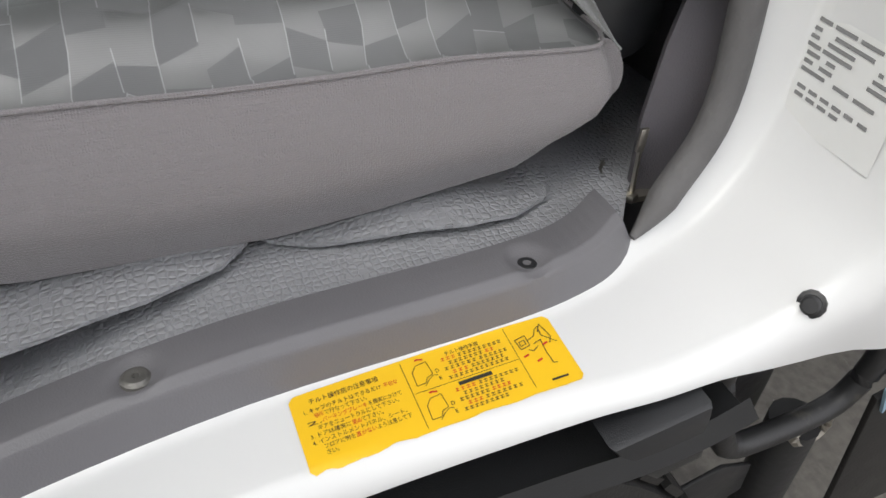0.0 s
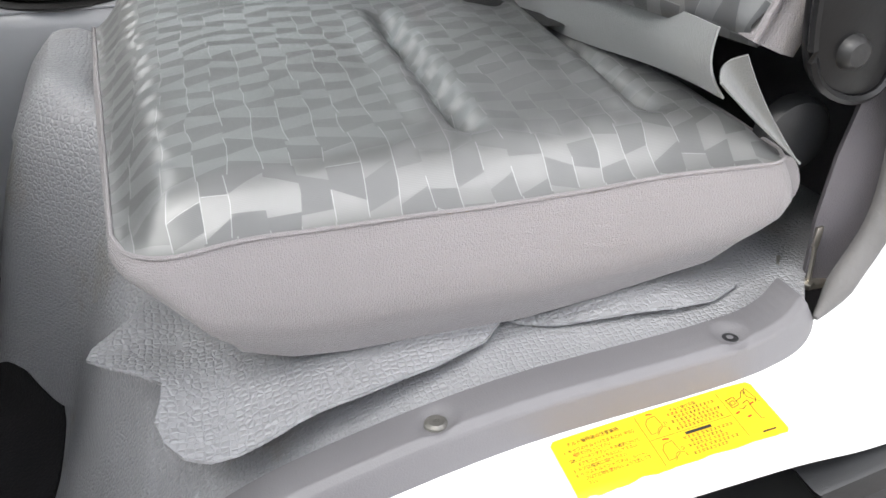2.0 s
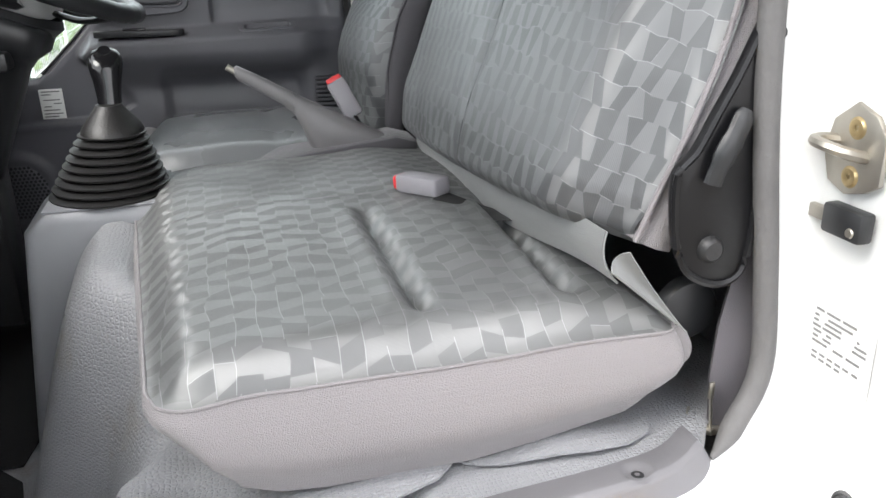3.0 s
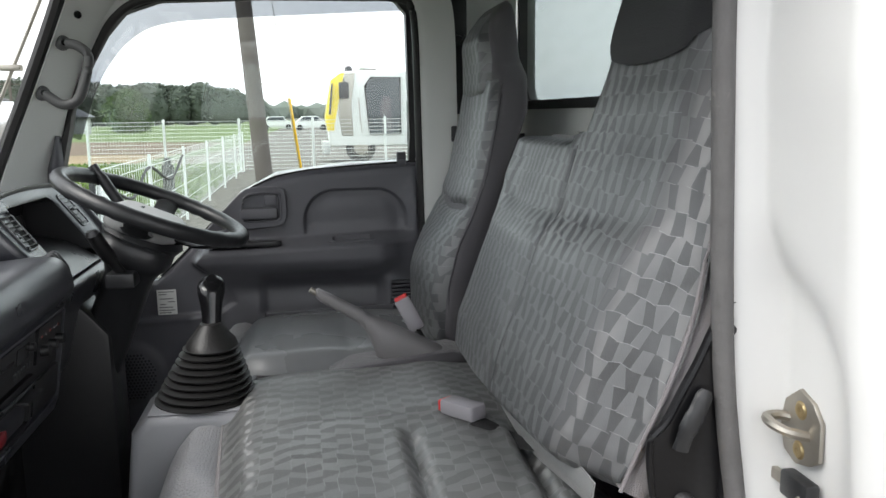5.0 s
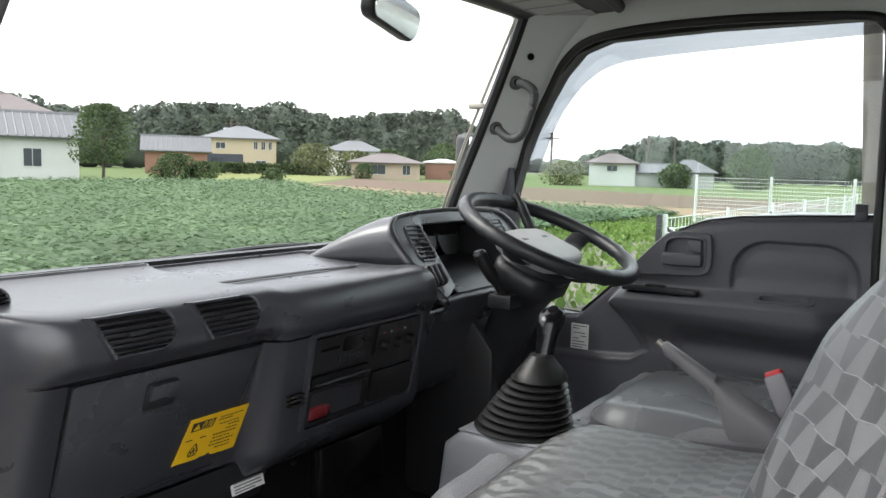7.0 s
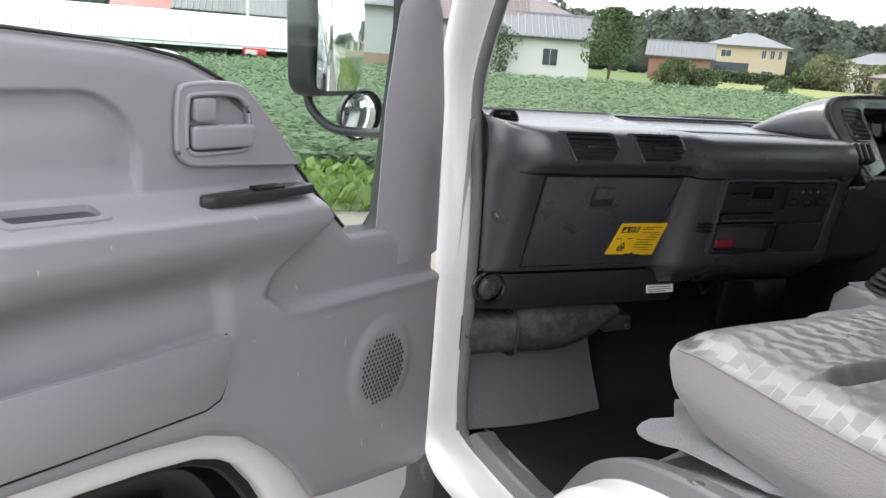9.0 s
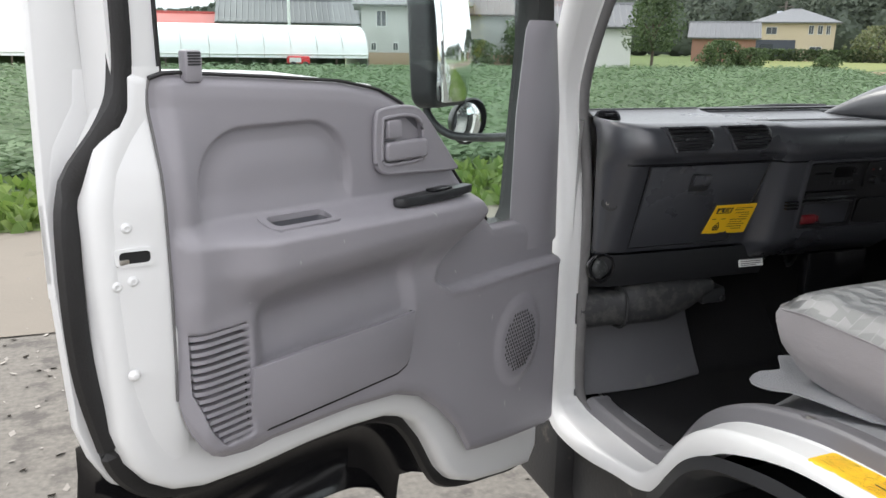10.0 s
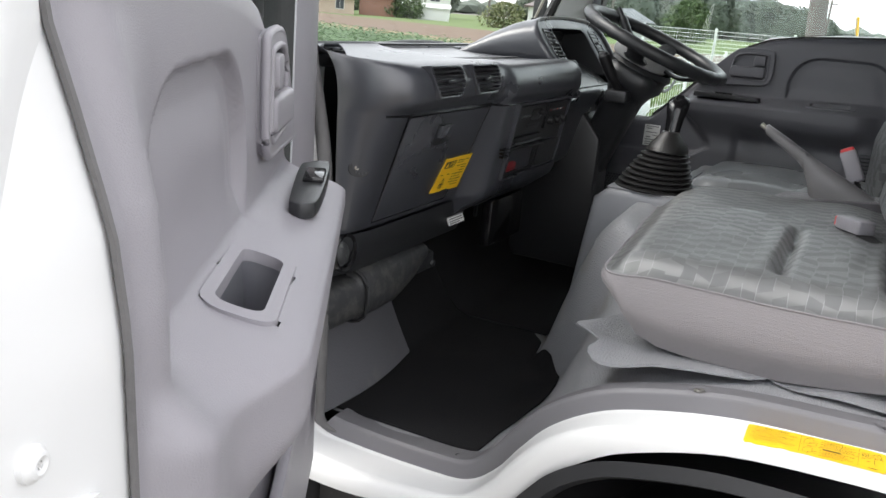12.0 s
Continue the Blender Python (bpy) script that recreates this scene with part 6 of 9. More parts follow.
def on_face(x, z, out=0.0):
    """A point on the hood's sloping front."""
    return Vector((x, 1.12 + (z - 1.35) * 0.75 - out * 0.8, z + out * 0.6))


def hood_ring(t):
    """Outer outline from the front face (t = 0) back to the windscreen (t = 1)."""
    pts = [(1.015, 1.228), (0.985, 1.280), (0.956, 1.325), (0.950, 1.375), (0.972, 1.403), (1.03, 1.418), (1.235, 1.426), (1.44, 1.418), (1.50, 1.402), (1.522, 1.37), (1.52, 1.31), (1.50, 1.228)]
    out = []
    for x, z in pts:
        face = 1.12 + (z - 1.35) * 0.75
        zz = z - (z - 1.300) * 0.92 * t ** 1.5
        xx = x + (1.25 - x) * 0.10 * t - (0.05 * (1 - ease(x, 0.96, 1.1)) * t)
        out.append((xx, face + (1.375 - face) * t, zz))
    return spline(out, 4)


def skin_of(rows):
    k = len(rows[0])
    return mesh_of([v for r in rows for v in r], [(i * k + j, (i + 1) * k + j, (i + 1) * k + j + 1, i * k + j + 1) for i in range(len(rows) - 1) for j in range(k - 1)])


part("hood_shell", skin_of([hood_ring(t) for t in np.linspace(0, 1, 9)]), DASH, hood, sharp=60)
front = hood_ring(0)


def inset(k, out):
    return [on_face(1.2325 + (p.x - 1.2325) * k, 1.335 + (p.z - 1.335) * k, out) for p in front]


def hole(grow=0.0, back=0.0):
    """The opening in the hood's face, point by point opposite the outline."""
    res = []
    for p in front:
        dx, dz = p.x - 1.240, p.z - 1.320
        k = min((0.138 + grow) / max(abs(dx), 1e-6), (0.077 + grow) / max(abs(dz), 1e-6))
        q = on_face(1.240 + dx * k, 1.320 + dz * k, 0.0)
        res.append(q + Vector((0, back, -0.15 * back)))
    return res


part("hood_rim", skin_of([front, inset(0.990, 0.010), inset(0.965, 0.014), inset(0.935, 0.012), inset(0.920, 0.003)]), DASH, hood, "raised rim round the instruments", sharp=60)
part("hood_face", skin_of([inset(0.92, 0.003), hole(0.006, -0.001), hole(0.0, 0.004)]), DASH, hood, "sloping face with the opening", sharp=40)
part("hood_cavity", skin_of([hole(0.0, 0.004), hole(-0.004, 0.13)]), DARK, hood, "black inside of the hood", sharp=40)
part("instrument_face", moved(box(-0.15, 0.15, 0, 0.008, -0.075, 0.085), pose(1.240, 1.225, 1.335, 14)), GLOSSY, hood, "black instrument face")
part("instrument_lens", grid(lambda a, b: (1.108 + 0.264 * a, 1.052 + 0.150 * b, 1.2445 + 0.062 * b + 0.012 * math.sin(math.pi * b)), 10, 10), mat("smoked_instrument_lens", (0.012, 0.012, 0.013), 0.30, mottle=(14.0, 0.3), grain=None), hood, "shiny smoked lens before the dials", sharp=80)
for x, r in ((1.165, 0.048), (1.315, 0.048), (1.240, 0.026)):
    part("dial", lathe([(r, 0.003), (r - 0.004, 0.004), (r - 0.004, 0.001), (0, 0.001)], (x, 1.218, 1.345), (0, -1, 0.28), 28), DARK, hood)
part("lower_lip", skin_of([[on_face(x, z, o) for x in np.linspace(1.0, 1.50, 24)] for z, o in ((1.243, 0.004), (1.236, 0.012), (1.226, 0.011), (1.205, -0.02))]), DASH, hood, sharp=60)
for x0, x1 in ((1.020, 1.086), (1.398, 1.462)):
    mid_ = on_face((x0 + x1) / 2, 1.357)
    vent(x0, x1, mid_.y, 1.357 - 0.050, 1.357 + 0.046, hood, tilt=-37, n=7, deep=0.004, turn=0)
pod = part("switch_pod", moved(box(-0.055, 0.055, -0.004, 0.07, -0.036, 0.026, 0.014, 3), pose(0.992, 1.052, 1.282, -24, 0, 6)), DASH, hood)
for k in range(3):
    part("rocker_switch", moved(box(-0.0115, 0.0115, -0.018, 0.014, -0.026, 0.026, 0.010, 4), pose(0.962 + 0.024 * k, 1.036 + 0.004 * k, 1.295, -30, 0, 8)), DARK, pod)

# ---- steering wheel and column
WC = Vector((1.250, 0.897, 1.377))
WN = Vector((0.0, -0.38, 0.925)).normalized()
WM = Matrix.Translation(WC) @ Vector((0, 0, 1)).rotation_difference(WN).to_matrix().to_4x4()
wheel = thing("steering_wheel", tuple(WC), "black plastic steering wheel with a broad dusty centre pad", "steering wheel")
rim_pts = [WM @ Vector((0.205 * math.cos(t), 0.205 * math.sin(t), 0.0)) for t in np.linspace(0, math.tau, 72, endpoint=False)]
part("rim", tube(rim_pts, [0.0175 + 0.0014 * math.sin(i * 2.6) * (1 if (i // 9) % 2 else 0) for i in range(72)], 12, closed=True, up=WN), DARK, wheel)
PADGREY = mat("dusty_pad", (0.42, 0.425, 0.425), 0.5, mottle=(16.0, 0.2), grain=(500.0, 0.2))
pad_ = prism([(-0.112, 0.050), (-0.102, 0.070), (-0.080, 0.080), (0.0, 0.086), (0.080, 0.080), (0.102, 0.070), (0.112, 0.050), (0.108, -0.035), (0.092, -0.062), (0.05, -0.078), (-0.05, -0.078), (-0.092, -0.062), (-0.108, -0.035)], lambda p, q, d: WM @ Vector((p, q, d)), -0.060, -0.018, 0.014, 3)
hub = part("centre_pad", pad_, PADGREY, wheel, "dusty grey horn pad")
for k in (-1, 1):
    part("horn_mark", moved(box(-0.012, 0.012, -0.004, 0.004, -0.0185, -0.0172, 0.0004), WM @ Matrix.Translation((0.05 * k, 0.03, 0))), DASH, hub)
for sx in (-1, 1):
    path = spline([WM @ Vector((sx * 0.09, 0.0, -0.045)), WM @ Vector((sx * 0.14, -0.002, -0.040)), WM @ Vector((sx * 0.180, -0.004, -0.016)), WM @ Vector((sx * 0.204, -0.005, 0.0))], 4)
    part("spoke", tube(path, [0.034] * 5 + [0.026] * 5 + [0.018] * 3, 8, flat=0.35, up=WN), DARK, wheel)
for sx in (-1, 1):
    path = spline([WM @ Vector((sx * 0.04, -0.06, -0.045)), WM @ Vector((sx * 0.07, -0.12, -0.040)), WM @ Vector((sx * 0.095, -0.165, -0.016)), WM @ Vector((sx * 0.105, -0.176, 0.0))], 4)
    part("spoke", tube(path, 0.016, 8, flat=0.4, up=WN), DARK, wheel)
part("hub_cover", lathe([(0.085, -0.060), (0.092, -0.075), (0.075, -0.10), (0.05, -0.125)], tuple(WC), tuple(WN), 24), DARK, wheel)
column = thing("steering_column", (1.26, 1.05, 0.75), "dark plastic steering column shroud with stalks", "steering column")
CD = Vector((0.0, 0.38, -0.925)).normalized()
part("shroud", hull([[WC + CD * d + Vector((r1 * math.copysign(abs(math.cos(t)) ** 0.55, math.cos(t)), 0, 0)) + Vector((0, 0.925, 0.38)) * r2 * math.copysign(abs(math.sin(t)) ** 0.6, math.sin(t)) for t in np.linspace(0, math.tau, 20, endpoint=False)] for d, r1, r2 in ((0.075, 0.085, 0.065), (0.085, 0.098, 0.078), (0.125, 0.096, 0.076), (0.145, 0.072, 0.06), (0.17, 0.052, 0.052), (0.46, 0.046, 0.05), (0.72, 0.045, 0.05))]), DARK, column, sharp=60)
st = part("exhaust_brake_stalk", tube(spline([(1.150, 0.955, 1.245), (1.128, 0.972, 1.285), (1.112, 0.985, 1.315), (1.102, 0.994, 1.340)], 4), [0.011] * 4 + [0.0155] * 9, 12), FACIABLACK, column, "short black lever with a knob")
part("stalk_cap", lathe([(0, 0.012), (0.011, 0.010), (0.0155, 0)], (1.102, 0.994, 1.337), (-0.2, 0.2, 1), 14), DARK, st)
part("ignition_box", box(1.125, 1.190, 0.925, 0.985, 1.215, 1.248, 0.006), DARK, column)
part("indicator_stalk", tube(spline([(1.33, 0.975, 1.300), (1.350, 0.985, 1.357), (1.360, 1.018, 1.415), (1.368, 1.050, 1.468)], 5), [0.008] * 6 + [0.013] * 7 + [0.009] * 3, 10), DARK, column)
part("column_tunnel", prism([(1.0, 0.70), (1.0, 1.10), (1.06, 1.17), (1.16, 1.22), (1.25, 1.22), (1.25, 0.70)], lambda p, q, d: (d, p, q), 1.185, 1.315, 0.012), DARK, column)

# ---- gear lever on its console
console = thing("gear_console", (0.9, 0.76, 0.64), "grey plastic gear lever console", "console")
part("body", prism([(0.640, 0.64), (0.655, 1.02), (0.675, 1.045), (0.845, 1.045), (0.880, 1.015), (0.925, 0.64)], lambda p, q, d: (d, p, q), 0.790, 1.005, 0.018, 3), CONSOLE, console)
part("top_plate", box(0.799, 0.996, 0.668, 0.850, 1.0435, 1.0475, 0.0015), CONSOLE, console)
for y in (0.690, 0.828):
    screw((0.984, y, 1.0478), (0, 0, 1), 0.004, mat_=DARK, parent=console)
gear = thing("gear_lever", (0.885, 0.756, 1.045), "gear lever with a ribbed black rubber boot and glossy knob", "gear lever")
rings = []
for k in range(9):
    t = k / 9
    c = Vector((0.883 + 0.038 * t, 0.757 - 0.012 * t, 1.045 + 0.098 * t))
    r = 0.091 - 0.047 * t ** 1.1
    for dr, dz in ((-0.004, 0.0), (0.004, 0.003), (0.0045, 0.0055), (-0.010, 0.0095)):
        rings.append([c + Vector(((r + dr) * math.cos(a), (r + dr) * math.sin(a) * 0.98, dz)) for a in np.linspace(0, math.tau, 28, endpoint=False)])
part("boot", hull(rings), RUBBER, gear, "ribbed black rubber boot", sharp=50)
part("boot_neck", hull([[Vector((0.921, 0.745, 1.138)) + Vector((r * math.cos(a) * 1.2, r * math.sin(a), z)) for a in np.linspace(0, math.tau, 20, endpoint=False)] for r, z in ((0.050, 0.0), (0.046, 0.010), (0.036, 0.022), (0.022, 0.040), (0.020, 0.044))]), RUBBER, gear)
part("shaft", tube([(0.926, 0.744, 1.17), (0.945, 0.744, 1.19)], 0.014, 12), DARK, gear)
part("knob", hull([[Vector((0.930 + 0.030 * (z / 0.085), 0.744, 1.172 + z)) + Vector((r * math.cos(a), r * math.sin(a), 0.006 * math.cos(a))) for a in np.linspace(0, math.tau, 20, endpoint=False)] for r, z in ((0.018, 0.0), (0.019, 0.02), (0.022, 0.045), (0.0265, 0.065), (0.027, 0.078), (0.022, 0.087), (0.010, 0.091))]), GLOSSY, gear, "glossy black knob", sharp=70)

# ---- parking brake, buckles, belts
brake = thing("parking_brake", (1.015, 0.40, 1.02), "grey parking brake lever raised in its sleeve", "parking brake")
BRAKEGREY = mat("brake_sleeve", (0.165, 0.16, 0.165), 0.42, mottle=(20.0, 0.15), grain=(400.0, 0.2))
LEVER = [(0.541, 0.010, 1.203, 1.218), (0.536, 0.0135, 1.195, 1.221), (0.50, 0.0145, 1.172, 1.202), (0.46, 0.0160, 1.146, 1.179), (0.442, 0.018, 1.128, 1.169), (0.430, 0.021, 1.104, 1.162), (0.418, 0.026, 1.070, 1.155), (0.400, 0.030, 1.045, 1.146), (0.34, 0.034, 1.035, 1.115), (0.27, 0.034, 1.03, 1.078), (0.205, 0.030, 1.03, 1.045)]


def lever_ring(y, w, z0, z1, grow=0.0):
    return [Vector((1.014, y, (z0 + z1) / 2)) + Vector(((w + grow) * math.copysign(abs(math.cos(a)) ** 0.8, math.cos(a)), 0, ((z1 - z0) / 2 + grow) * math.copysign(abs(math.sin(a)) ** 0.8, math.sin(a)))) for a in np.linspace(0, math.tau, 20, endpoint=False)]


part("lever", hull([lever_ring(*r) for r in LEVER[:5]]), BRAKEGREY, brake, sharp=70)
part("skirt", hull([lever_ring(*LEVER[4], 0.0012)] + [lever_ring(*r) for r in LEVER[4:]]), BRAKEGREY, brake, sharp=70)
part("release_button", tube([(1.014, 0.540, 1.2105), (1.0135, 0.553, 1.219)], 0.006, 10), STEEL, brake)
part("base", prism([(0.22, 1.0), (0.22, 1.07), (0.26, 1.082), (0.47, 1.060), (0.52, 1.035), (0.52, 1.0)], lambda p, q, d: (d, p, q), 0.968, 1.068, 0.010, 2), DARKCLOTH, brake)


def buckle(base, m, label, strap):
    b = thing("seat_belt_buckle", base, label, "seat belt buckle", "seat belt buckles")
    part("body", moved(prism(rounded(-0.018, 0.018, 0.0, 0.078, 0.006, 3), lambda p, q, d: (p, q, d), -0.013, 0.013, 0.005), m), TRIM, b)
    part("release_button", moved(box(-0.0155, 0.0155, 0.066, 0.0855, -0.0105, 0.0105, 0.005, 3), m), RED, b, "red release button")
    part("strap", tube([Vector(p) for p in strap], 0.019, 8, flat=0.13), BELT, b)
    return b


d1 = Vector((0.085, 0.055, -0.006)).normalized()
s1 = Vector((0, 0, 1)).cross(d1).normalized()
M1 = Matrix.Translation((0.567, 0.287, 1.098)) @ Matrix((( -s1.x, d1.x, d1.cross(s1).x * -1, 0), (-s1.y, d1.y, d1.cross(s1).y * -1, 0), (-s1.z, d1.z, d1.cross(s1).z * -1, 0), (0, 0, 0, 1)))
buckle((0.567, 0.287, 1.075), M1, "grey belt buckle lying on the bench cushion", [(0.570, 0.289, 1.084), (0.53, 0.262, 1.078), (0.49, 0.235, 1.074), (0.455, 0.205, 1.080)])
d2 = Vector((0.02, 0.05, 0.10)).normalized()
s2 = Vector((1, 0, 0))
s2 = (s2 - d2 * s2.dot(d2)).normalized()
n2 = s2.cross(d2)
M2 = Matrix.Translation((1.056, 0.322, 1.108)) @ Matrix(((n2.x, d2.x, s2.x, 0), (n2.y, d2.y, s2.y, 0), (n2.z, d2.z, s2.z, 0), (0, 0, 0, 1)))
buckle((1.056, 0.322, 1.05), M2, "grey belt buckle standing beside the driver's cushion", [(1.056, 0.324, 1.112), (1.052, 0.305, 1.08), (1.05, 0.29, 1.05)])
solo("belt_loop", tube(spline([(0.535, 0.208, 1.095), (0.512, 0.196, 1.102), (0.505, 0.208, 1.105), (0.528, 0.221, 1.098)], 5, closed=True), 0.0045, 8, closed=True), CHROME, "bright steel belt loop in the seat gap", "loop", base=(0.52, 0.208, 1.09))

for right in (True,):
    belt = thing("seat_belt", (side_x(0.14, right), 0.10, 1.0), "black seat belt hanging beside the pillar", "seat belt")
    x0 = side_x(0.150, right)
    sg = -1 if right else 1
    part("guide_plate", box(*sorted((x0 - sg * 0.012, x0 + sg * 0.012)), 0.112, 0.168, 1.72, 1.900, 0.010), DARK, belt)
    part("webbing", tube([(x0 + sg * 0.018, 0.142, 1.78), (x0 + sg * 0.026, 0.145, 1.55), (x0 + sg * 0.02, 0.14, 1.25), (x0 + sg * 0.02, 0.13, 0.95)], 0.022, 8, flat=0.08, up=(1, 0, 0)), BELT, belt)
    part("ring", tube([(x0 + sg * 0.022, 0.148 + 0.026 * math.cos(a), 1.775 + 0.014 * math.sin(a)) for a in np.linspace(0, math.tau, 14, endpoint=False)], 0.006, 6, closed=True), DARK, belt)
    part("tongue", box(*sorted((x0 + sg * 0.020, x0 + sg * 0.036)), 0.125, 0.165, 1.50, 1.545, 0.006), DARK, belt)
    part("tongue_plate", box(*sorted((x0 + sg * 0.026, x0 + sg * 0.030)), 0.13, 0.16, 1.545, 1.575), STEEL, belt)
floor_anchor = solo("floor_anchor", join(prism([(0.172, 0.098), (0.181, 0.106), (0.214, 0.106), (0.226, 0.096), (0.226, 0.090), (0.216, 0.094), (0.184, 0.094), (0.176, 0.090)], lambda p, q, d: (p, q, d), 0.904, 0.911, 0.002), prism([(0.178, 0.092), (0.222, 0.092), (0.228, 0.06), (0.178, 0.06)], lambda p, q, d: (p, q, d), 0.900, 0.906, 0.001)), STEEL, "worn steel belt anchor on the floor", "anchor", base=(0.185, 0.1, 0.902))
solo("belt_guide", join(tube([(0.180, 0.094, 0.908), (0.1805, 0.099, 0.962)], 0.0022, 6), box(0.1785, 0.1815, 0.095, 0.102, 0.948, 0.968, 0.001)), STEEL, "thin steel pin by the belt anchor", "pin", base=(0.18, 0.094, 0.906))

# ---- fittings above: grab handle, sun visor, inner mirror
GRABGREY = mat("grab_handle_plastic", (0.085, 0.087, 0.087), 0.5, mottle=(20.0, 0.12), grain=(700.0, 0.2))
grab = thing("grab_handle", (1.59, 1.19, 1.70), "grey plastic grab handle screwed to the pillar", "grab handle")
part("bar", tube(spline([(1.490, 1.124, 1.760), (1.488, 1.092, 1.752), (1.490, 1.070, 1.725), (1.490, 1.085, 1.665), (1.490, 1.105, 1.622), (1.488, 1.140, 1.612), (1.490, 1.182, 1.640)], 5), 0.0125, 10), GRABGREY, grab)
for p in ((1.490, 1.126, 1.760), (1.491, 1.184, 1.640)):
    part("foot", lathe([(0, 0.010), (0.010, 0.010), (0.017, 0.004), (0.019, -0.006)], p, (-0.8, -0.6, 0), 16), GRABGREY, grab)
    part("foot_screw", lathe([(0, 0.013), (0.008, 0.013), (0.0085, 0.008)], p, (-0.8, -0.6, 0), 12), GLOSSY, grab)
solo("pillar_plug", lathe([(0, 0.004), (0.008, 0.004), (0.010, 0)], (1.495, 1.088, 1.827), (-0.8, -0.6, 0), 14), GLOSSY, "black plug in the pillar", "plug", base=(1.495, 1.088, 1.827))
visor = thing("sun_visor", (1.3, 0.98, 1.95), "dark sun visor folded up with a printed sheet on it", "sun visor")
vm = lambda p, q, d: (p, q, 1.930 + 0.10 * (1.02 - q) * 0.35 + d)
part("panel", prism([(0.97, 0.80), (0.985, 1.00), (1.05, 1.075), (1.57, 1.085), (1.585, 1.06), (1.59, 0.90), (1.57, 0.875), (1.02, 0.79)], vm, 0, 0.020, 0.006), HEADLINER, visor)
part("printed_sheet", prism([(1.19, 0.99), (1.22, 1.055), (1.55, 1.065), (1.56, 0.93), (1.20, 0.90)], vm, -0.0025, 0.001), GREYINK, visor, "faded printed sheet")
SHEET = mat("faded_print", (0.42, 0.42, 0.40), 0.6, grain=None)
for k in range(4):
    part("print_block", prism([(1.215 + 0.086 * k, 0.915), (1.215 + 0.086 * k, 1.045), (1.288 + 0.086 * k, 1.05), (1.288 + 0.086 * k, 0.925)], vm, -0.0035, -0.002), SHEET, visor)
part("visor_edge", tube([vm(0.97, 0.80, 0.01), vm(1.02, 0.785, 0.01), vm(1.58, 0.872, 0.01)], 0.016, 8), HEADLINER, visor)
imirror = thing("inner_mirror", (0.92, 1.10, 1.93), "small black inner mirror on an arm", "mirror")
MM = Matrix.Translation((0.90, 1.095, 1.838)) @ Matrix.Rotation(radians(10), 4, "Z") @ Matrix.Rotation(radians(12), 4, "X") @ Matrix.Rotation(radians(7), 4, "Y")
part("shell", moved(prism(rounded(-0.105, 0.105, -0.036, 0.036, 0.026, 5), lambda p, q, d: (p, d, q), -0.010, 0.022, 0.008, 3), MM), DARK, imirror)
part("glass", moved(prism(rounded(-0.098, 0.098, -0.030, 0.030, 0.022, 5), lambda p, q, d: (p, d, q), -0.013, -0.008), MM), MIRROR, imirror, "mirror glass")
part("arm", tube(spline([(0.905, 1.115, 1.84), (0.912, 1.125, 1.885), (0.94, 1.12, 1.925), (0.99, 1.10, 1.945)], 5), 0.010, 8), DARK, imirror)

# ---- outer mirrors
om = thing("door_mirror", (-0.15, 1.45, 1.28), "tall black truck mirror with a round mirror below", "mirror")
MX = Vector((0.165, 0.160, 0)).normalized()
MNORM = Vector((MX.y, -MX.x, 0))
MB = Matrix(((MX.x, -MNORM.x, 0, -0.155), (MX.y, -MNORM.y, 0, 1.548), (0, 0, 1, 1.50), (0, 0, 0, 1))) @ Matrix.Rotation(radians(-3), 4, "X")
part("housing", moved(prism(rounded(-0.115, 0.115, -0.165, 0.165, 0.045, 5), lambda p, q, d: (p, d, q), -0.012, 0.055, 0.014, 3), MB), DARK, om)
part("glass", moved(grid(lambda a, b: ((a - 0.5) * 0.205 * (1 - 0.10 * abs(2 * b - 1) ** 6), -0.0135 - 0.010 * (1 - (2 * a - 1) ** 2) * 1.0 - 0.012 * (1 - (2 * b - 1) ** 2), (b - 0.5) * 0.305 * (1 - 0.06 * abs(2 * a - 1) ** 6)), 20, 24), MB), MIRROR, om, "convex mirror glass", sharp=80)
part("round_housing", lathe([(0, 0.05), (0.04, 0.045), (0.062, 0.02), (0.068, 0.0), (0.064, -0.006)], (-0.050, 1.640, 1.285), (-0.35, 0.85, 0.15), 24), DARK, om)
part("round_glass", lathe([(0, 0.010), (0.03, 0.008), (0.060, -0.004)], (-0.050, 1.640, 1.285), (0.35, -0.85, -0.05), 24), MIRROR, om, "round convex glass")
part("arm", tube(spline([(-0.215, 1.545, 1.38), (-0.205, 1.535, 1.31), (-0.165, 1.49, 1.268), (-0.12, 1.40, 1.268), (-0.105, 1.25, 1.285), (-0.10, 1.15, 1.29)], 6), 0.011, 10), DARK, om)
rm = thing("driver_side_mirror", (1.78, 1.45, 1.40), "black truck mirror outside the driver's window", "mirror")
part("housing", moved(box(-0.075, 0.075, -0.02, 0.05, -0.13, 0.13, 0.022, 3), pose(1.82, 1.425, 1.51, 0, 0, -20)), DARK, rm)
part("glass", moved(box(-0.065, 0.065, -0.0235, -0.019, -0.118, 0.118, 0.0015, 1), pose(1.82, 1.425, 1.51, 0, 0, -20)), MIRROR, rm, "mirror glass")
part("arm", tube([(1.82, 1.44, 1.42), (1.76, 1.41, 1.36), (1.68, 1.38, 1.33)], 0.012, 8), DARK, rm)

# ---- loose vinyl, footwell mat and printed labels
from mathutils.bvhtree import BVHTree

shell = jamb_skin(False)
bmesh.ops.triangulate(shell, faces=shell.faces[:])
JAMB = BVHTree.FromBMesh(shell)


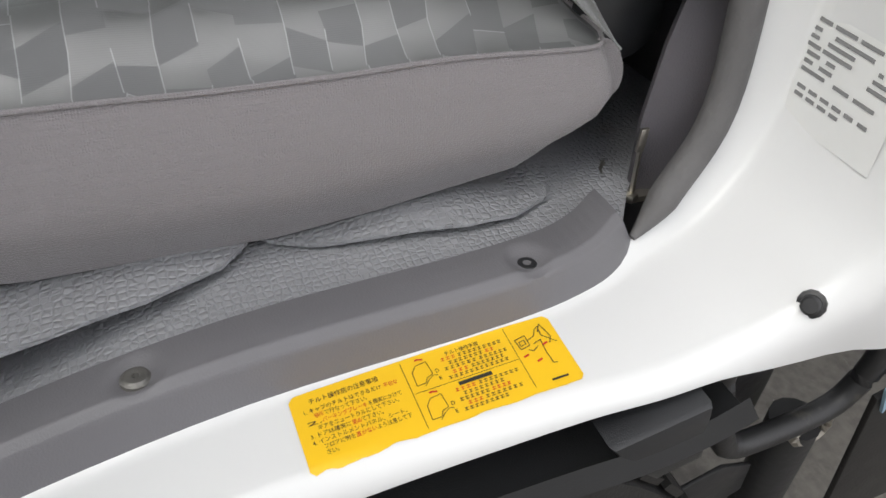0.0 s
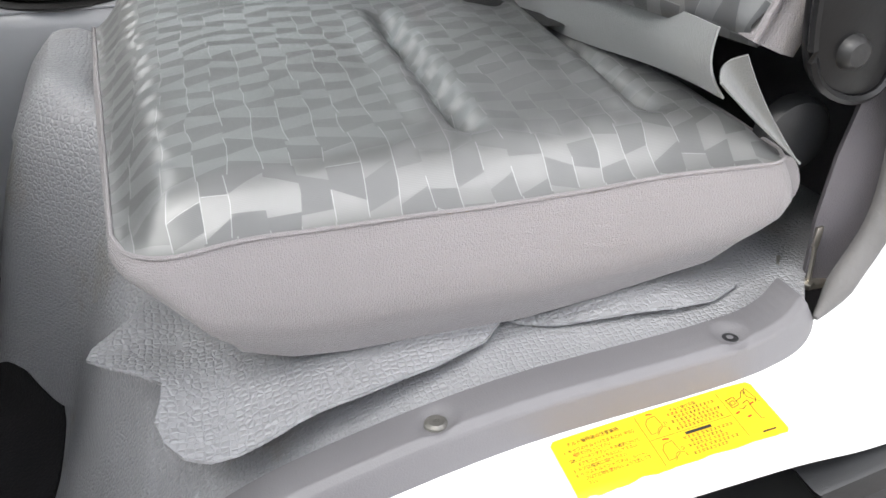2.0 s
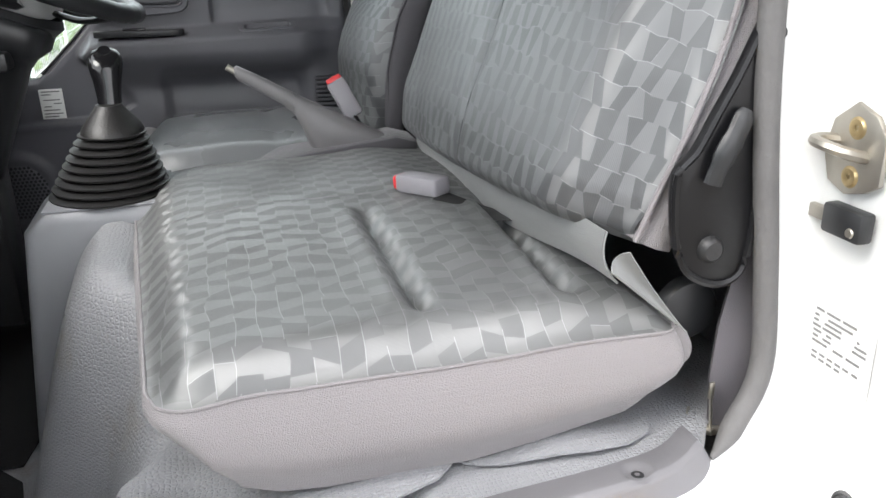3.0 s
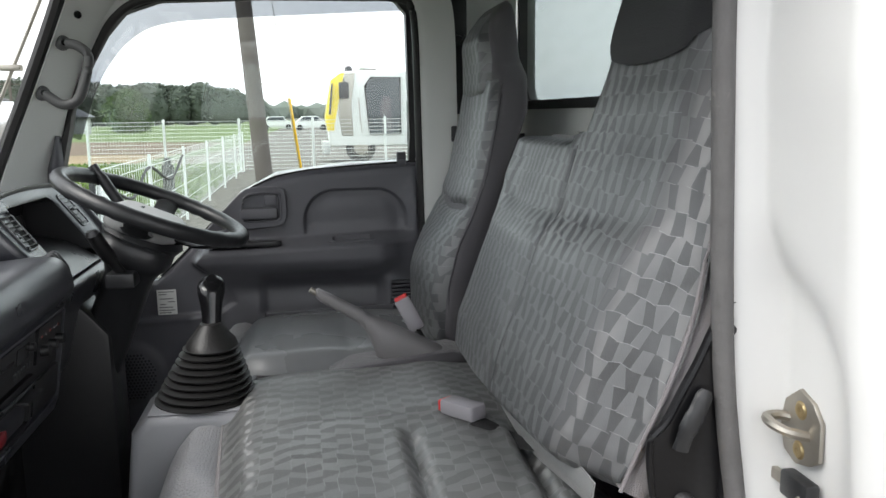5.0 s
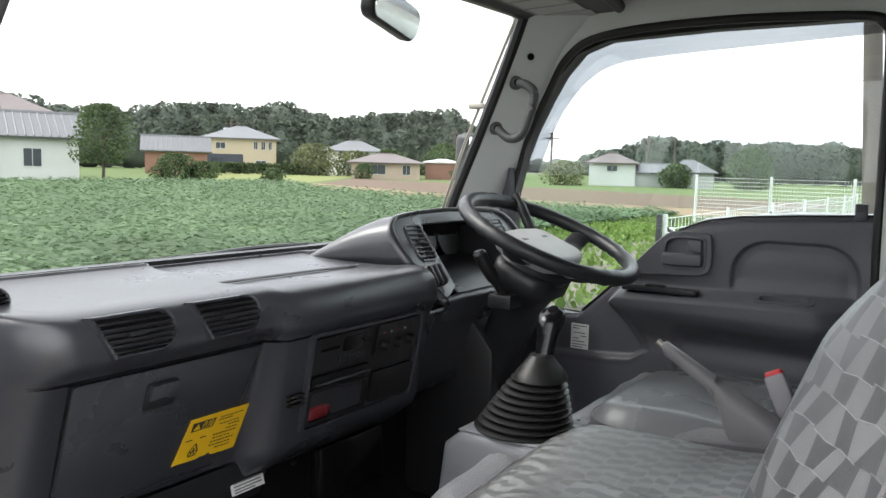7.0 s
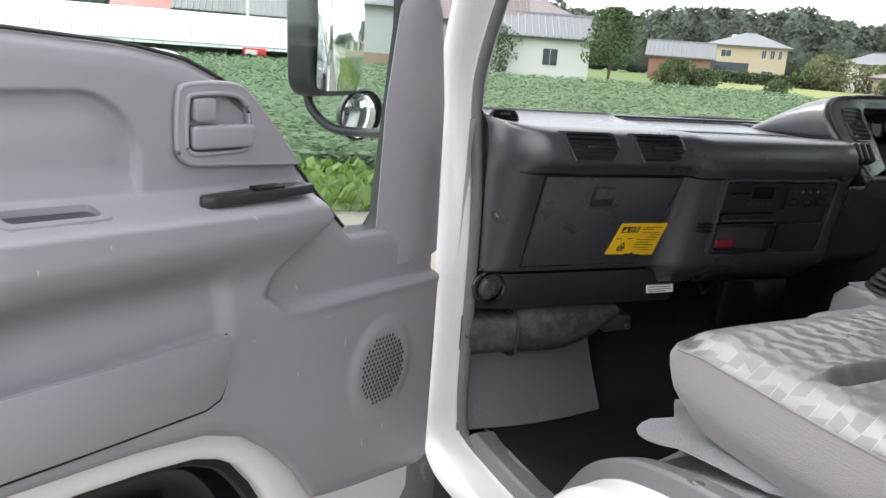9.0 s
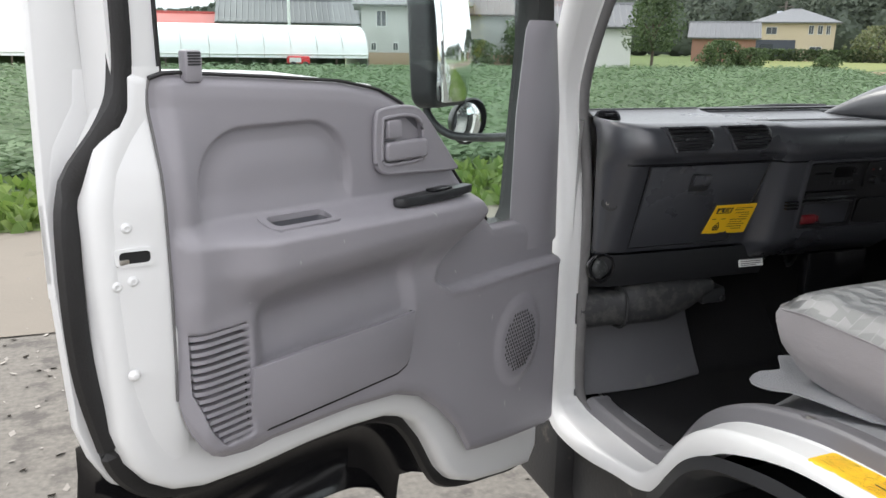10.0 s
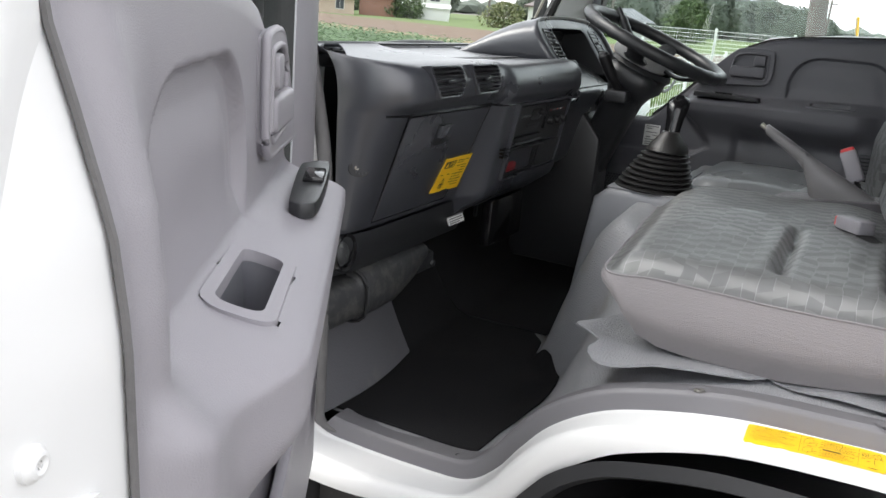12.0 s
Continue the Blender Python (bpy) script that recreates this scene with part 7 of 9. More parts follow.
def on_sill(x, y, up=0.001):
    """A point on the white sill below the door opening, raised by up."""
    hit = JAMB.ray_cast(Vector((x, y, 0.93)), Vector((0, 0, -1)))[0]
    return Vector((x, y, (hit.z if hit and hit.z > 0.83 else 0.878) + up))


def on_jamb(x, z, up=0.001):
    hit = JAMB.ray_cast(Vector((x, 0.10, z)), Vector((0, -1, 0)))[0]
    return Vector((x, (hit.y if hit and hit.y > -0.06 else 0.0) + up, z))


def to_edge(p, q, poly):
    best = 9.0
    for (a, b), (c, d) in zip(poly, poly[1:] + poly[:1]):
        t = min(max(((p - a) * (c - a) + (q - b) * (d - b)) / max((c - a) ** 2 + (d - b) ** 2, 1e-9), 0), 1)
        best = min(best, math.hypot(p - a - t * (c - a), q - b - t * (d - b)))
    return best


def draped(poly, z_of, step, thick):
    """A sheet with the outline poly, laid over z_of(x, y), with a thickness."""
    line = [Vector((*p, 0)) for p in poly]
    n = len(line)
    pts = []
    for i in range(n):
        a, b = line[i], line[(i + 1) % n]
        k = max(int((b - a).length / step), 1)
        pts += [a.lerp(b, t / k) for t in range(k)]
    x0, x1 = min(p.x for p in pts), max(p.x for p in pts)
    y0, y1 = min(p.y for p in pts), max(p.y for p in pts)
    bm = bmesh.new()
    rim = [bm.verts.new(p) for p in pts]
    f = bm.faces.new(rim)
    xs, ys = np.arange(x0 + step, x1, step), np.arange(y0 + step, y1, step)
    for axis, vals in ((Vector((1, 0, 0)), xs), (Vector((0, 1, 0)), ys)):
        for v in vals:
            bmesh.ops.bisect_plane(bm, geom=bm.verts[:] + bm.edges[:] + bm.faces[:], plane_co=axis * float(v), plane_no=axis)
    top = {v: z_of(v.co.x, v.co.y) for v in bm.verts}
    for v, z in top.items():
        v.co.z = z
    bmesh.ops.recalc_face_normals(bm, faces=bm.faces[:])
    if sum(f_.normal.z for f_ in bm.faces) < 0:
        bmesh.ops.reverse_faces(bm, faces=bm.faces[:])
    bmesh.ops.solidify(bm, geom=bm.faces[:], thickness=thick)
    return bm


# loose offcut of heavy grained vinyl, pushed under the cushion
FLAP = [(0.40, 0.64), (0.36, 0.668), (0.320, 0.690), (0.290, 0.718), (0.276, 0.722), (0.262, 0.706), (0.243, 0.680), (0.228, 0.662), (0.205, 0.664), (0.185, 0.668), (0.161, 0.661), (0.143, 0.648), (0.134, 0.630),
        (0.135, 0.61), (0.146, 0.566), (0.152, 0.513), (0.165, 0.455), (0.185, 0.405), (0.205, 0.385), (0.24, 0.37), (0.30, 0.40), (0.40, 0.50)]


def flap_z(x, y):
    e = to_edge(x, y, FLAP)
    curl = 0.012 * (1 - ease(e, 0.0, 0.05)) * ease(y, 0.58, 0.68)
    wave = 0.005 * math.sin(26 * y + 8 * x) * (1 - ease(e, 0, 0.08))
    return max(floor_z(x, y), lerp(y, [(0.35, 0.905), (0.55, 0.895), (0.66, 0.872), (0.72, 0.868)])) + 0.0085 + curl + wave * 0.7


solo("vinyl_offcut", draped(FLAP, flap_z, 0.012, 0.003), VINYL, "loose grey pebble-grained vinyl offcut tucked under the cushion", "vinyl mat", base=(0.25, 0.55, 0.89), sharp=60)
STRIP = [(0.24, 0.40), (0.205, 0.37), (0.19, 0.34), (0.176, 0.29), (0.168, 0.24), (0.172, 0.20), (0.19, 0.165), (0.22, 0.15), (0.26, 0.17), (0.26, 0.40)]
solo("vinyl_offcut", draped(STRIP, lambda x, y: floor_z(x, y) + 0.010 + 0.003 * math.sin(30 * y), 0.012, 0.003), VINYL, "narrow vinyl offcut under the cushion's edge", "vinyl mat", base=(0.21, 0.27, 0.91), sharp=60)
DRAPE = [(0.30, 0.60), (0.29, 0.662), (0.36, 0.700), (0.46, 0.742), (0.56, 0.792), (0.66, 0.818), (0.76, 0.812), (0.78, 0.60)]
solo("vinyl_offcut", draped(DRAPE, lambda x, y: floor_z(x, y) + 0.006 + 0.004 * math.sin(23 * x + 9 * y) * math.sin(17 * y), 0.016, 0.003), VINYL, "coarse-grained vinyl sheet draped over the hump before the seat", "vinyl mat", base=(0.5, 0.7, 0.95), sharp=60)
# black mat in the footwell
MATS = [(0.136, 1.165), (0.30, 1.185), (0.440, 1.200), (0.45, 1.37), (0.62, 1.40), (0.78, 1.40), (0.78, 1.00), (0.70, 0.93), (0.615, 0.912), (0.55, 0.852), (0.490, 0.808), (0.40, 0.812), (0.30, 0.822), (0.145, 0.838)]
solo("floor_mat", draped(MATS, lambda x, y: floor_z(x, y) + 0.006, 0.02, 0.004), MATBLACK, "black carpet mat lying in the footwell", "floor mat", base=(0.4, 1.0, 0.642), sharp=60)
DARKS = [(0.74, 1.41), (1.52, 1.41), (1.52, 0.86), (1.06, 0.88), (0.74, 0.935)]
solo("floor_mat", draped(DARKS, lambda x, y: floor_z(x, y) + 0.011, 0.03, 0.004), MATBLACK, "dark mat in the driver's footwell", "floor mat", base=(1.1, 1.0, 0.642), sharp=60)


# ---- lettering
def letters(text, size, place, parent, material, name="print_line", x=0.0, y=0.0, fit=None, bold=0.0):
    """Text with its lower left corner at (x, y), as flat letters; place(x, y) gives each point. fit: the width that it fills."""
    cu = bpy.data.curves.new("text", "FONT")
    cu.body, cu.size, cu.offset = text, size, bold
    cu.resolution_u = 2
    tmp = new("text", cu)
    bpy.context.view_layer.update()
    src = tmp.to_mesh()
    bm = bmesh.new()
    bm.from_mesh(src)
    tmp.to_mesh_clear()
    bpy.data.objects.remove(tmp)
    bpy.data.curves.remove(cu)
    if not bm.verts:
        bm.free()
        return 0.0
    wide = max(v.co.x for v in bm.verts)
    k = fit / wide if fit else 1.0
    for v in bm.verts:
        v.co = place(x + v.co.x * k, y + v.co.y)
    part(name, bm, material, parent)
    return wide * k


def strokes(lines, r, place, parent, material, name="drawing"):
    """Line drawing of flat strokes."""
    bm = bmesh.new()
    for line in lines:
        for (a, b), (c, d) in zip(line, line[1:]):
            n = Vector((d - b, a - c)).normalized() * r
            q = [bm.verts.new(place(p + s * n.x, w + s * n.y)) for p, w, s in ((a, b, 1), (a, b, -1), (c, d, -1), (c, d, 1))]
            bm.faces.new(q)
    return part(name, bm, material, parent)


def bar(x0, x1, y0, y1, place, parent, material, name="print_line"):
    n = max(int((x1 - x0) / 0.02), 1)
    v = [place(x0 + (x1 - x0) * i / n, y) for i in range(n + 1) for y in (y0, y1)]
    return part(name, mesh_of(v, [(2 * i, 2 * i + 2, 2 * i + 3, 2 * i + 1) for i in range(n)]), material, parent)


# yellow warning sticker on the sill; a runs from its front end to its rear end, b from the cab outwards, in metres of its face
SW, SH = 0.180, 0.056
STICK = [Vector((0.0895, 0.388)), Vector((0.101, 0.208)), Vector((0.044, 0.209)), Vector((0.034, 0.388))]


def stick(a, b, up=0.0016):
    u, v = a / SW, 1 - b / SH
    p = (STICK[0] * (1 - u) + STICK[1] * u) * (1 - v) + (STICK[3] * (1 - u) + STICK[2] * u) * v
    return on_sill(p.x, p.y, up)


warn = thing("warning_sticker", tuple(stick(SW / 2, SH / 2, 0)), "worn yellow cab-tilting warning sticker on the white sill", "sticker")
rs_ = random.Random(3)
worn = [0.0] * 61
for c, w_, dp in ((3, 2.0, 0.0022), (9, 2.5, 0.0008), (17, 3.0, 0.0018), (26, 4.0, 0.0007), (37, 3.0, 0.0014), (48, 3.0, 0.0006)):
    worn = [h_ + dp * math.exp(-((i - c) / w_) ** 2) for i, h_ in enumerate(worn)]
worn = [h_ + 0.0005 * rs_.random() for h_ in worn]


def sheet_pt(u, v):
    a = u * SW
    i = min(int(u * 60 + 0.5), 60)
    low_ = worn[i]
    c = 0.0035 * (max(0, 1 - a / 0.004) ** 2 + max(0, 1 - (SW - a) / 0.004) ** 2)
    return stick(a, low_ + c + (SH - low_ - 2 * c) * v, 0.0009)


part("sheet", grid(sheet_pt, 60, 14), YELLOW, warn, "yellow film with a torn lower edge", sharp=80)
line_h = 0.0038
letters("チルト操作前の注意事項", 0.0046, stick, warn, INK, x=0.011, y=0.0465, fit=0.044)
rows_ = [
    ([("1. キャブのチルトはできるだけ", INK), ("平坦な", REDINK)], 0.006, 0.0405, 0.060), ([("場所", REDINK), ("で行なって下さい。", INK)], 0.0115, 0.0362, 0.034),
    ([("2. ", INK), ("パーキングブレーキ", REDINK), ("を確実にかけて", INK)], 0.006, 0.0318, 0.060), ([("ギアをニュートラルにして下さい。", INK)], 0.0115, 0.0275, 0.052),
    ([("3. ドアは確実に", INK), ("閉め", REDINK), ("て下さい。", INK)], 0.006, 0.0230, 0.045),
    ([("4. インストルメントパネル、シート、", INK)], 0.006, 0.0186, 0.060), ([("フロアに物を", INK), ("置かない", REDINK), ("よう注意して下", INK)], 0.0115, 0.0143, 0.055), ([("さい。", INK)], 0.0115, 0.0100, 0.008),
]
for runs, x, y, wide in rows_:
    total = sum(len(t) for t, _ in runs)
    for t, ink in runs:
        w_ = wide * len(t) / total
        letters(t, line_h, stick, warn, ink, x=x, y=y, fit=w_ * 0.97)
        x += w_
strokes([[(0.0715, 0.053), (0.0715, 0.003)], [(0.1455, 0.0545), (0.1455, 0.005)], [(0.0725, 0.0285), (0.1445, 0.0285)]], 0.00018, stick, warn, INK, "divider")
for oy in (0.0295, 0.0035):
    strokes([[(0.076, oy + 0.004), (0.0765, oy + 0.014), (0.080, oy + 0.0185), (0.0875, oy + 0.0195), (0.0885, oy + 0.009), (0.084, oy + 0.0075), (0.082, oy + 0.004), (0.076, oy + 0.004)],
             [(0.081, oy + 0.002), (0.0845, oy + 0.0055), (0.0885, oy + 0.008), (0.0915, oy + 0.007)]], 0.00022, stick, warn, INK)
    letters("D", 0.004, stick, warn, INK, x=0.0905, y=oy + 0.009)
    letters("E", 0.004, stick, warn, INK, x=0.0910, y=oy + 0.003)
    strokes([[(0.081, oy + 0.0225), (0.0835, oy + 0.0228)], [(0.0832, oy + 0.0226), (0.0862, oy + 0.0218)]], 0.0006, stick, warn, REDINK, "red_arrow")
letters("チルト操作手順", 0.0038, stick, warn, INK, x=0.101, y=0.0487, fit=0.024)
bar(0.101, 0.124, 0.0240, 0.0268, stick, warn, INK)
for k, (y, runs) in enumerate(((0.0452, ((0.097, 0.108, 1), (0.109, 0.141, 0))), (0.0415, ((0.101, 0.126, 0), (0.127, 0.134, 1))), (0.0378, ((0.097, 0.120, 0), (0.121, 0.142, 0))), (0.0341, ((0.101, 0.113, 1), (0.114, 0.138, 0))), (0.0306, ((0.097, 0.140, 0),)),
                               (0.0206, ((0.097, 0.112, 1), (0.113, 0.142, 0))), (0.0169, ((0.101, 0.130, 0),)), (0.0132, ((0.097, 0.118, 0), (0.119, 0.133, 1))), (0.0095, ((0.101, 0.112, 1), (0.113, 0.140, 0))), (0.0058, ((0.097, 0.128, 0),)))):
    for a, b, red in runs:
        n = max(int((b - a) / 0.0034), 1)
        for i in range(n):
            p = a + (b - a) * i / n
            strokes([[(p, y + 0.0003), (p + 0.0024, y + 0.0003)], [(p + 0.0002, y + 0.0019), (p + 0.0026, y + 0.0019)], [(p + 0.0012, y - 0.0002), (p + 0.0012, y + 0.0024)]], 0.00022, stick, warn, REDINK if red else INK, "print_mark")
strokes([[(0.149, 0.043), (0.157, 0.0445), (0.157, 0.036), (0.150, 0.0345), (0.149, 0.043)], [(0.151, 0.0405), (0.155, 0.0412), (0.155, 0.0378), (0.151, 0.037), (0.151, 0.0405)], [(0.157, 0.040), (0.163, 0.042), (0.166, 0.047), (0.169, 0.0485), (0.168, 0.041), (0.173, 0.036), (0.176, 0.033)],
         [(0.160, 0.036), (0.166, 0.038), (0.165, 0.028), (0.1655, 0.018), (0.168, 0.0175)], [(0.167, 0.044), (0.171, 0.050), (0.1725, 0.044), (0.174, 0.038), (0.171, 0.0335)], [(0.162, 0.0335), (0.1575, 0.031), (0.1545, 0.033)]], 0.00030, stick, warn, INK)
for p, q in ((0.149, 0.0285), (0.1655, 0.0335), (0.156, 0.0225)):
    strokes([[(p, q), (p + 0.004, q + 0.001)]], 0.0007, stick, warn, REDINK, "red_arrow")
bar(0.158, 0.170, 0.0055, 0.0070, stick, warn, INK)

# white data plate on the rear jamb: unreadable rows of print
plate = thing("vehicle_plate", tuple(on_jamb(0.11, 0.985)), "white paper data plate with rows of print on the jamb", "label")
PW = lambda a, b, up=0.0016: Vector((0.156 - 0.006 * (1.064 - b) / 0.077 - a, 0.0080 + up - 0.06 * (b - 1.03), b))
part("paper", grid(lambda u, v: PW(0.088 * u, 0.987 + 0.077 * v, 0.0009), 16, 10), PAPER, plate, sharp=80)
for z, runs in ((1.0575, ((0.004, 0.020), (0.023, 0.042), (0.045, 0.064))), (1.0510, ((0.006, 0.014), (0.026, 0.060))), (1.0455, ((0.006, 0.014), (0.022, 0.046), (0.066, 0.070))), (1.0400, ((0.006, 0.018), (0.020, 0.046), (0.064, 0.080))),
                (1.0345, ((0.008, 0.020), (0.026, 0.034), (0.062, 0.080))), (1.0290, ((0.008, 0.016), (0.022, 0.034))), (1.0235, ((0.008, 0.030), (0.038, 0.052), (0.056, 0.074))), (1.0120, ((0.010, 0.018), (0.021, 0.029), (0.032, 0.040), (0.043, 0.051), (0.054, 0.062), (0.066, 0.074))), (1.0065, ((0.010, 0.018), (0.021, 0.029), (0.032, 0.040), (0.043, 0.051)))):
    for a, b in runs:
        bar(a, b, z, z + 0.0027, PW, plate, GREYINK)

# yellow danger sticker on the glove box lid
dgr = thing("danger_sticker", lid_point(0.415, 1.053, 0.005), "small yellow danger sticker on the glove box lid", "sticker")
GQ = [Vector((0.345, 1.058)), Vector((0.470, 1.053)), Vector((0.482, 1.131)), Vector((0.364, 1.131))]


def on_lid(a, b, up=0.0066):
    p = (GQ[0] * (1 - a) + GQ[1] * a) * (1 - b) + (GQ[3] * (1 - a) + GQ[2] * a) * b
    return Vector(lid_point(p.x, p.y, up))


outline = [(0, 0), (0.37, 0.0), (0.42, 0.03), (0.50, 0.03), (0.55, 0.08), (0.60, 0.01), (0.8, 0.0), (1, 0.01), (1, 1), (0, 1)]
part("sheet", prism(outline, lambda p, q, d: on_lid(p, q, d), 0.004, 0.0056), YELLOW, dgr)
part("black_box", mesh_of([on_lid(p, q, 0.0061) for p, q in ((0.075, 0.70), (0.43, 0.70), (0.45, 0.90), (0.06, 0.90))], [(0, 1, 2, 3)]), INK, dgr)
letters("危険", 0.19, on_lid, dgr, YELLOW, x=0.23, y=0.725, fit=0.19)
part("triangle", mesh_of([on_lid(p, q) for p, q in ((0.09, 0.73), (0.21, 0.73), (0.15, 0.87))], [(0, 1, 2)]), YELLOW, dgr)
for y, a, b in ((0.86, 0.52, 0.93), (0.80, 0.50, 0.75), (0.70, 0.55, 0.90), (0.63, 0.72, 0.92), (0.55, 0.70, 0.90), (0.47, 0.50, 0.90), (0.39, 0.52, 0.82), (0.31, 0.50, 0.90), (0.23, 0.50, 0.86), (0.15, 0.62, 0.88)):
    n = max(int((b - a) / 0.05), 1)
    for i in range(n):
        p = a + (b - a) * i / n
        part("print_mark", mesh_of([on_lid(*c) for c in ((p, y), (p + 0.040, y), (p + 0.040, y + 0.026), (p, y + 0.026))], [(0, 1, 2, 3)]), INK, dgr)
part("print_line", mesh_of([on_lid(*c) for c in ((0.05, 0.50), (0.16, 0.50), (0.16, 0.525), (0.05, 0.525))], [(0, 1, 2, 3)]), INK, dgr)
part("print_line", mesh_of([on_lid(*c) for c in ((0.28, 0.50), (0.38, 0.50), (0.38, 0.525), (0.28, 0.525))], [(0, 1, 2, 3)]), INK, dgr)
strokes([[(0.20, 0.12), (0.30, 0.12), (0.32, 0.22), (0.25, 0.40), (0.18, 0.22), (0.20, 0.12)], [(0.18, 0.22), (0.32, 0.22)], [(0.22, 0.12), (0.25, 0.30), (0.28, 0.12)]], 0.010, on_lid, dgr, INK)

# white labels below the dashboard and on the driver's door
wl_ = thing("white_label", (0.52, 1.105, 0.957), "small white label with grey print on the lower panel", "label")
lab = lambda a, b, up=0.0: Vector((0.485 + 0.074 * a + 0.006 * b, 1.104 - up - 0.014 * (1 - b), 0.957 + 0.026 * b))
part("paper", prism([(0, 0), (1, 0), (1, 1), (0, 1)], lambda p, q, d: lab(p, q, d), -0.002, 0.001), PAPER, wl_)
for y, a, b in ((0.78, 0.06, 0.62), (0.60, 0.06, 0.94), (0.42, 0.06, 0.90), (0.24, 0.06, 0.92), (0.08, 0.06, 0.7)):
    part("print_line", mesh_of([lab(p, q, 0.0016) for p, q in ((a, y), (b, y), (b, y + 0.09), (a, y + 0.09))], [(0, 1, 2, 3)]), GREYINK, wl_)
wl_.matrix_basis = Matrix.Translation((0, 0.0165, 0)) @ wl_.matrix_basis
dl = thing("white_label", (1.54, 0.94, 1.05), "white printed label on the dark door trim", "label")
lab2 = lambda a, b, up=0.0: Vector((1.556 - up, 0.965 - 0.050 * a, 1.051 + 0.068 * b))
part("paper", prism([(0, 0), (1, 0), (1, 1), (0, 1)], lambda p, q, d: lab2(p, q, d), -0.002, 0.001), PAPER, dl)
for y, a, b in ((0.90, 0.1, 0.9), (0.80, 0.1, 0.5), (0.62, 0.15, 0.85), (0.50, 0.55, 0.9), (0.40, 0.15, 0.45), (0.28, 0.1, 0.8), (0.16, 0.1, 0.9), (0.06, 0.1, 0.7)):
    part("print_line", mesh_of([lab2(p, q, 0.0016) for p, q in ((a, y), (b, y), (b, y + 0.04), (a, y + 0.04))], [(0, 1, 2, 3)]), GREYINK, dl)

# ---- outside: yard, road, fields
rnd = random.Random(7)
YARD = mat("gravel_yard", (0.15, 0.14, 0.122), 0.95, mottle=(40.0, 0.5), grain=(45.0, 1.0), wear=((0.085, 0.078, 0.07), 6.0, 0.50), cells=True)
ROADM = mat("dusty_road", (0.19, 0.17, 0.14), 0.95, mottle=(1.2, 0.16), grain=(50.0, 0.6), wear=((0.15, 0.135, 0.11), 2.0, 0.56))
EARTH = mat("ploughed_earth", (0.13, 0.088, 0.058), 0.95, mottle=(0.6, 0.2), grain=(8.0, 0.8))
STRAW = mat("dry_tan_field", (0.25, 0.18, 0.105), 0.95, mottle=(0.5, 0.2), grain=(8.0, 0.7))
TURF = mat("rough_turf", (0.095, 0.14, 0.036), 0.95, mottle=(0.8, 0.25), grain=(14.0, 0.8))
MEADOW = mat("yellow_green_meadow", (0.18, 0.205, 0.06), 0.95, mottle=(0.3, 0.2), grain=(5.0, 0.7))
# dull green that paints the shaded gaps beneath the crop leaves
UNDER = mat("crop_shade", (0.085, 0.135, 0.06), 0.95, mottle=(1.5, 0.35), grain=(9.0, 0.9))


def leafmat(name, a, b, rough=0.55):
    m = bpy.data.materials.new(name)
    m.use_nodes = True
    nt = m.node_tree
    p = nt.nodes["Principled BSDF"]
    g = nt.nodes.new("ShaderNodeNewGeometry")
    mix = nt.nodes.new("ShaderNodeMix")
    mix.data_type = "RGBA"
    mix.inputs["A"].default_value, mix.inputs["B"].default_value = (*a, 1), (*b, 1)
    nt.links.new(g.outputs["Random Per Island"], mix.inputs["Factor"])
    tc = nt.nodes.new("ShaderNodeTexCoord")
    n = nt.nodes.new("ShaderNodeTexNoise")
    n.inputs["Scale"].default_value = 0.35
    nt.links.new(tc.outputs["Object"], n.inputs["Vector"])
    hsv = nt.nodes.new("ShaderNodeHueSaturation")
    mr = nt.nodes.new("ShaderNodeMapRange")
    mr.inputs["From Min"].default_value, mr.inputs["From Max"].default_value = 0.3, 0.7
    mr.inputs["To Min"].default_value, mr.inputs["To Max"].default_value = 0.75, 1.25
    nt.links.new(n.outputs["Fac"], mr.inputs["Value"])
    nt.links.new(mr.outputs["Result"], hsv.inputs["Value"])
    nt.links.new(mix.outputs["Result"], hsv.inputs["Color"])
    nt.links.new(hsv.outputs["Color"], p.inputs["Base Color"])
    p.inputs["Roughness"].default_value = rough
    glow = nt.nodes.new("ShaderNodeBsdfTranslucent")
    both = nt.nodes.new("ShaderNodeMixShader")
    both.inputs["Fac"].default_value = 0.35
    nt.links.new(hsv.outputs["Color"], glow.inputs["Color"])
    nt.links.new(p.outputs["BSDF"], both.inputs[1])
    nt.links.new(glow.outputs["BSDF"], both.inputs[2])
    nt.links.new(both.outputs["Shader"], nt.nodes["Material Output"].inputs["Surface"])
    return m


CROP = leafmat("crop_leaves", (0.118, 0.182, 0.098), (0.172, 0.250, 0.138), 0.85)
BLADE = leafmat("grass_blades", (0.10, 0.175, 0.032), (0.20, 0.28, 0.075), 0.7)
# woodland greens paled and greyed to carry the haze of distance
WOOD_LEAF = leafmat("hazed_woodland_leaves", (0.098, 0.120, 0.095), (0.135, 0.158, 0.120), 0.95)
GARDEN_LEAF = leafmat("garden_leaves", (0.060, 0.098, 0.040), (0.12, 0.17, 0.07), 0.8)
PALE_LEAF = leafmat("pale_garden_leaves", (0.10, 0.13, 0.05), (0.20, 0.21, 0.10))
# core of the woods: inner shade as a colour, paled by haze
WOODHAZE = mat("hazed_woodland_shade", (0.095, 0.115, 0.092), 0.95, mottle=(0.3, 0.3), grain=(1.0, 0.8))
BARK = mat("bark", (0.10, 0.08, 0.06), 0.9, mottle=(3.0, 0.2), grain=(20.0, 0.7))


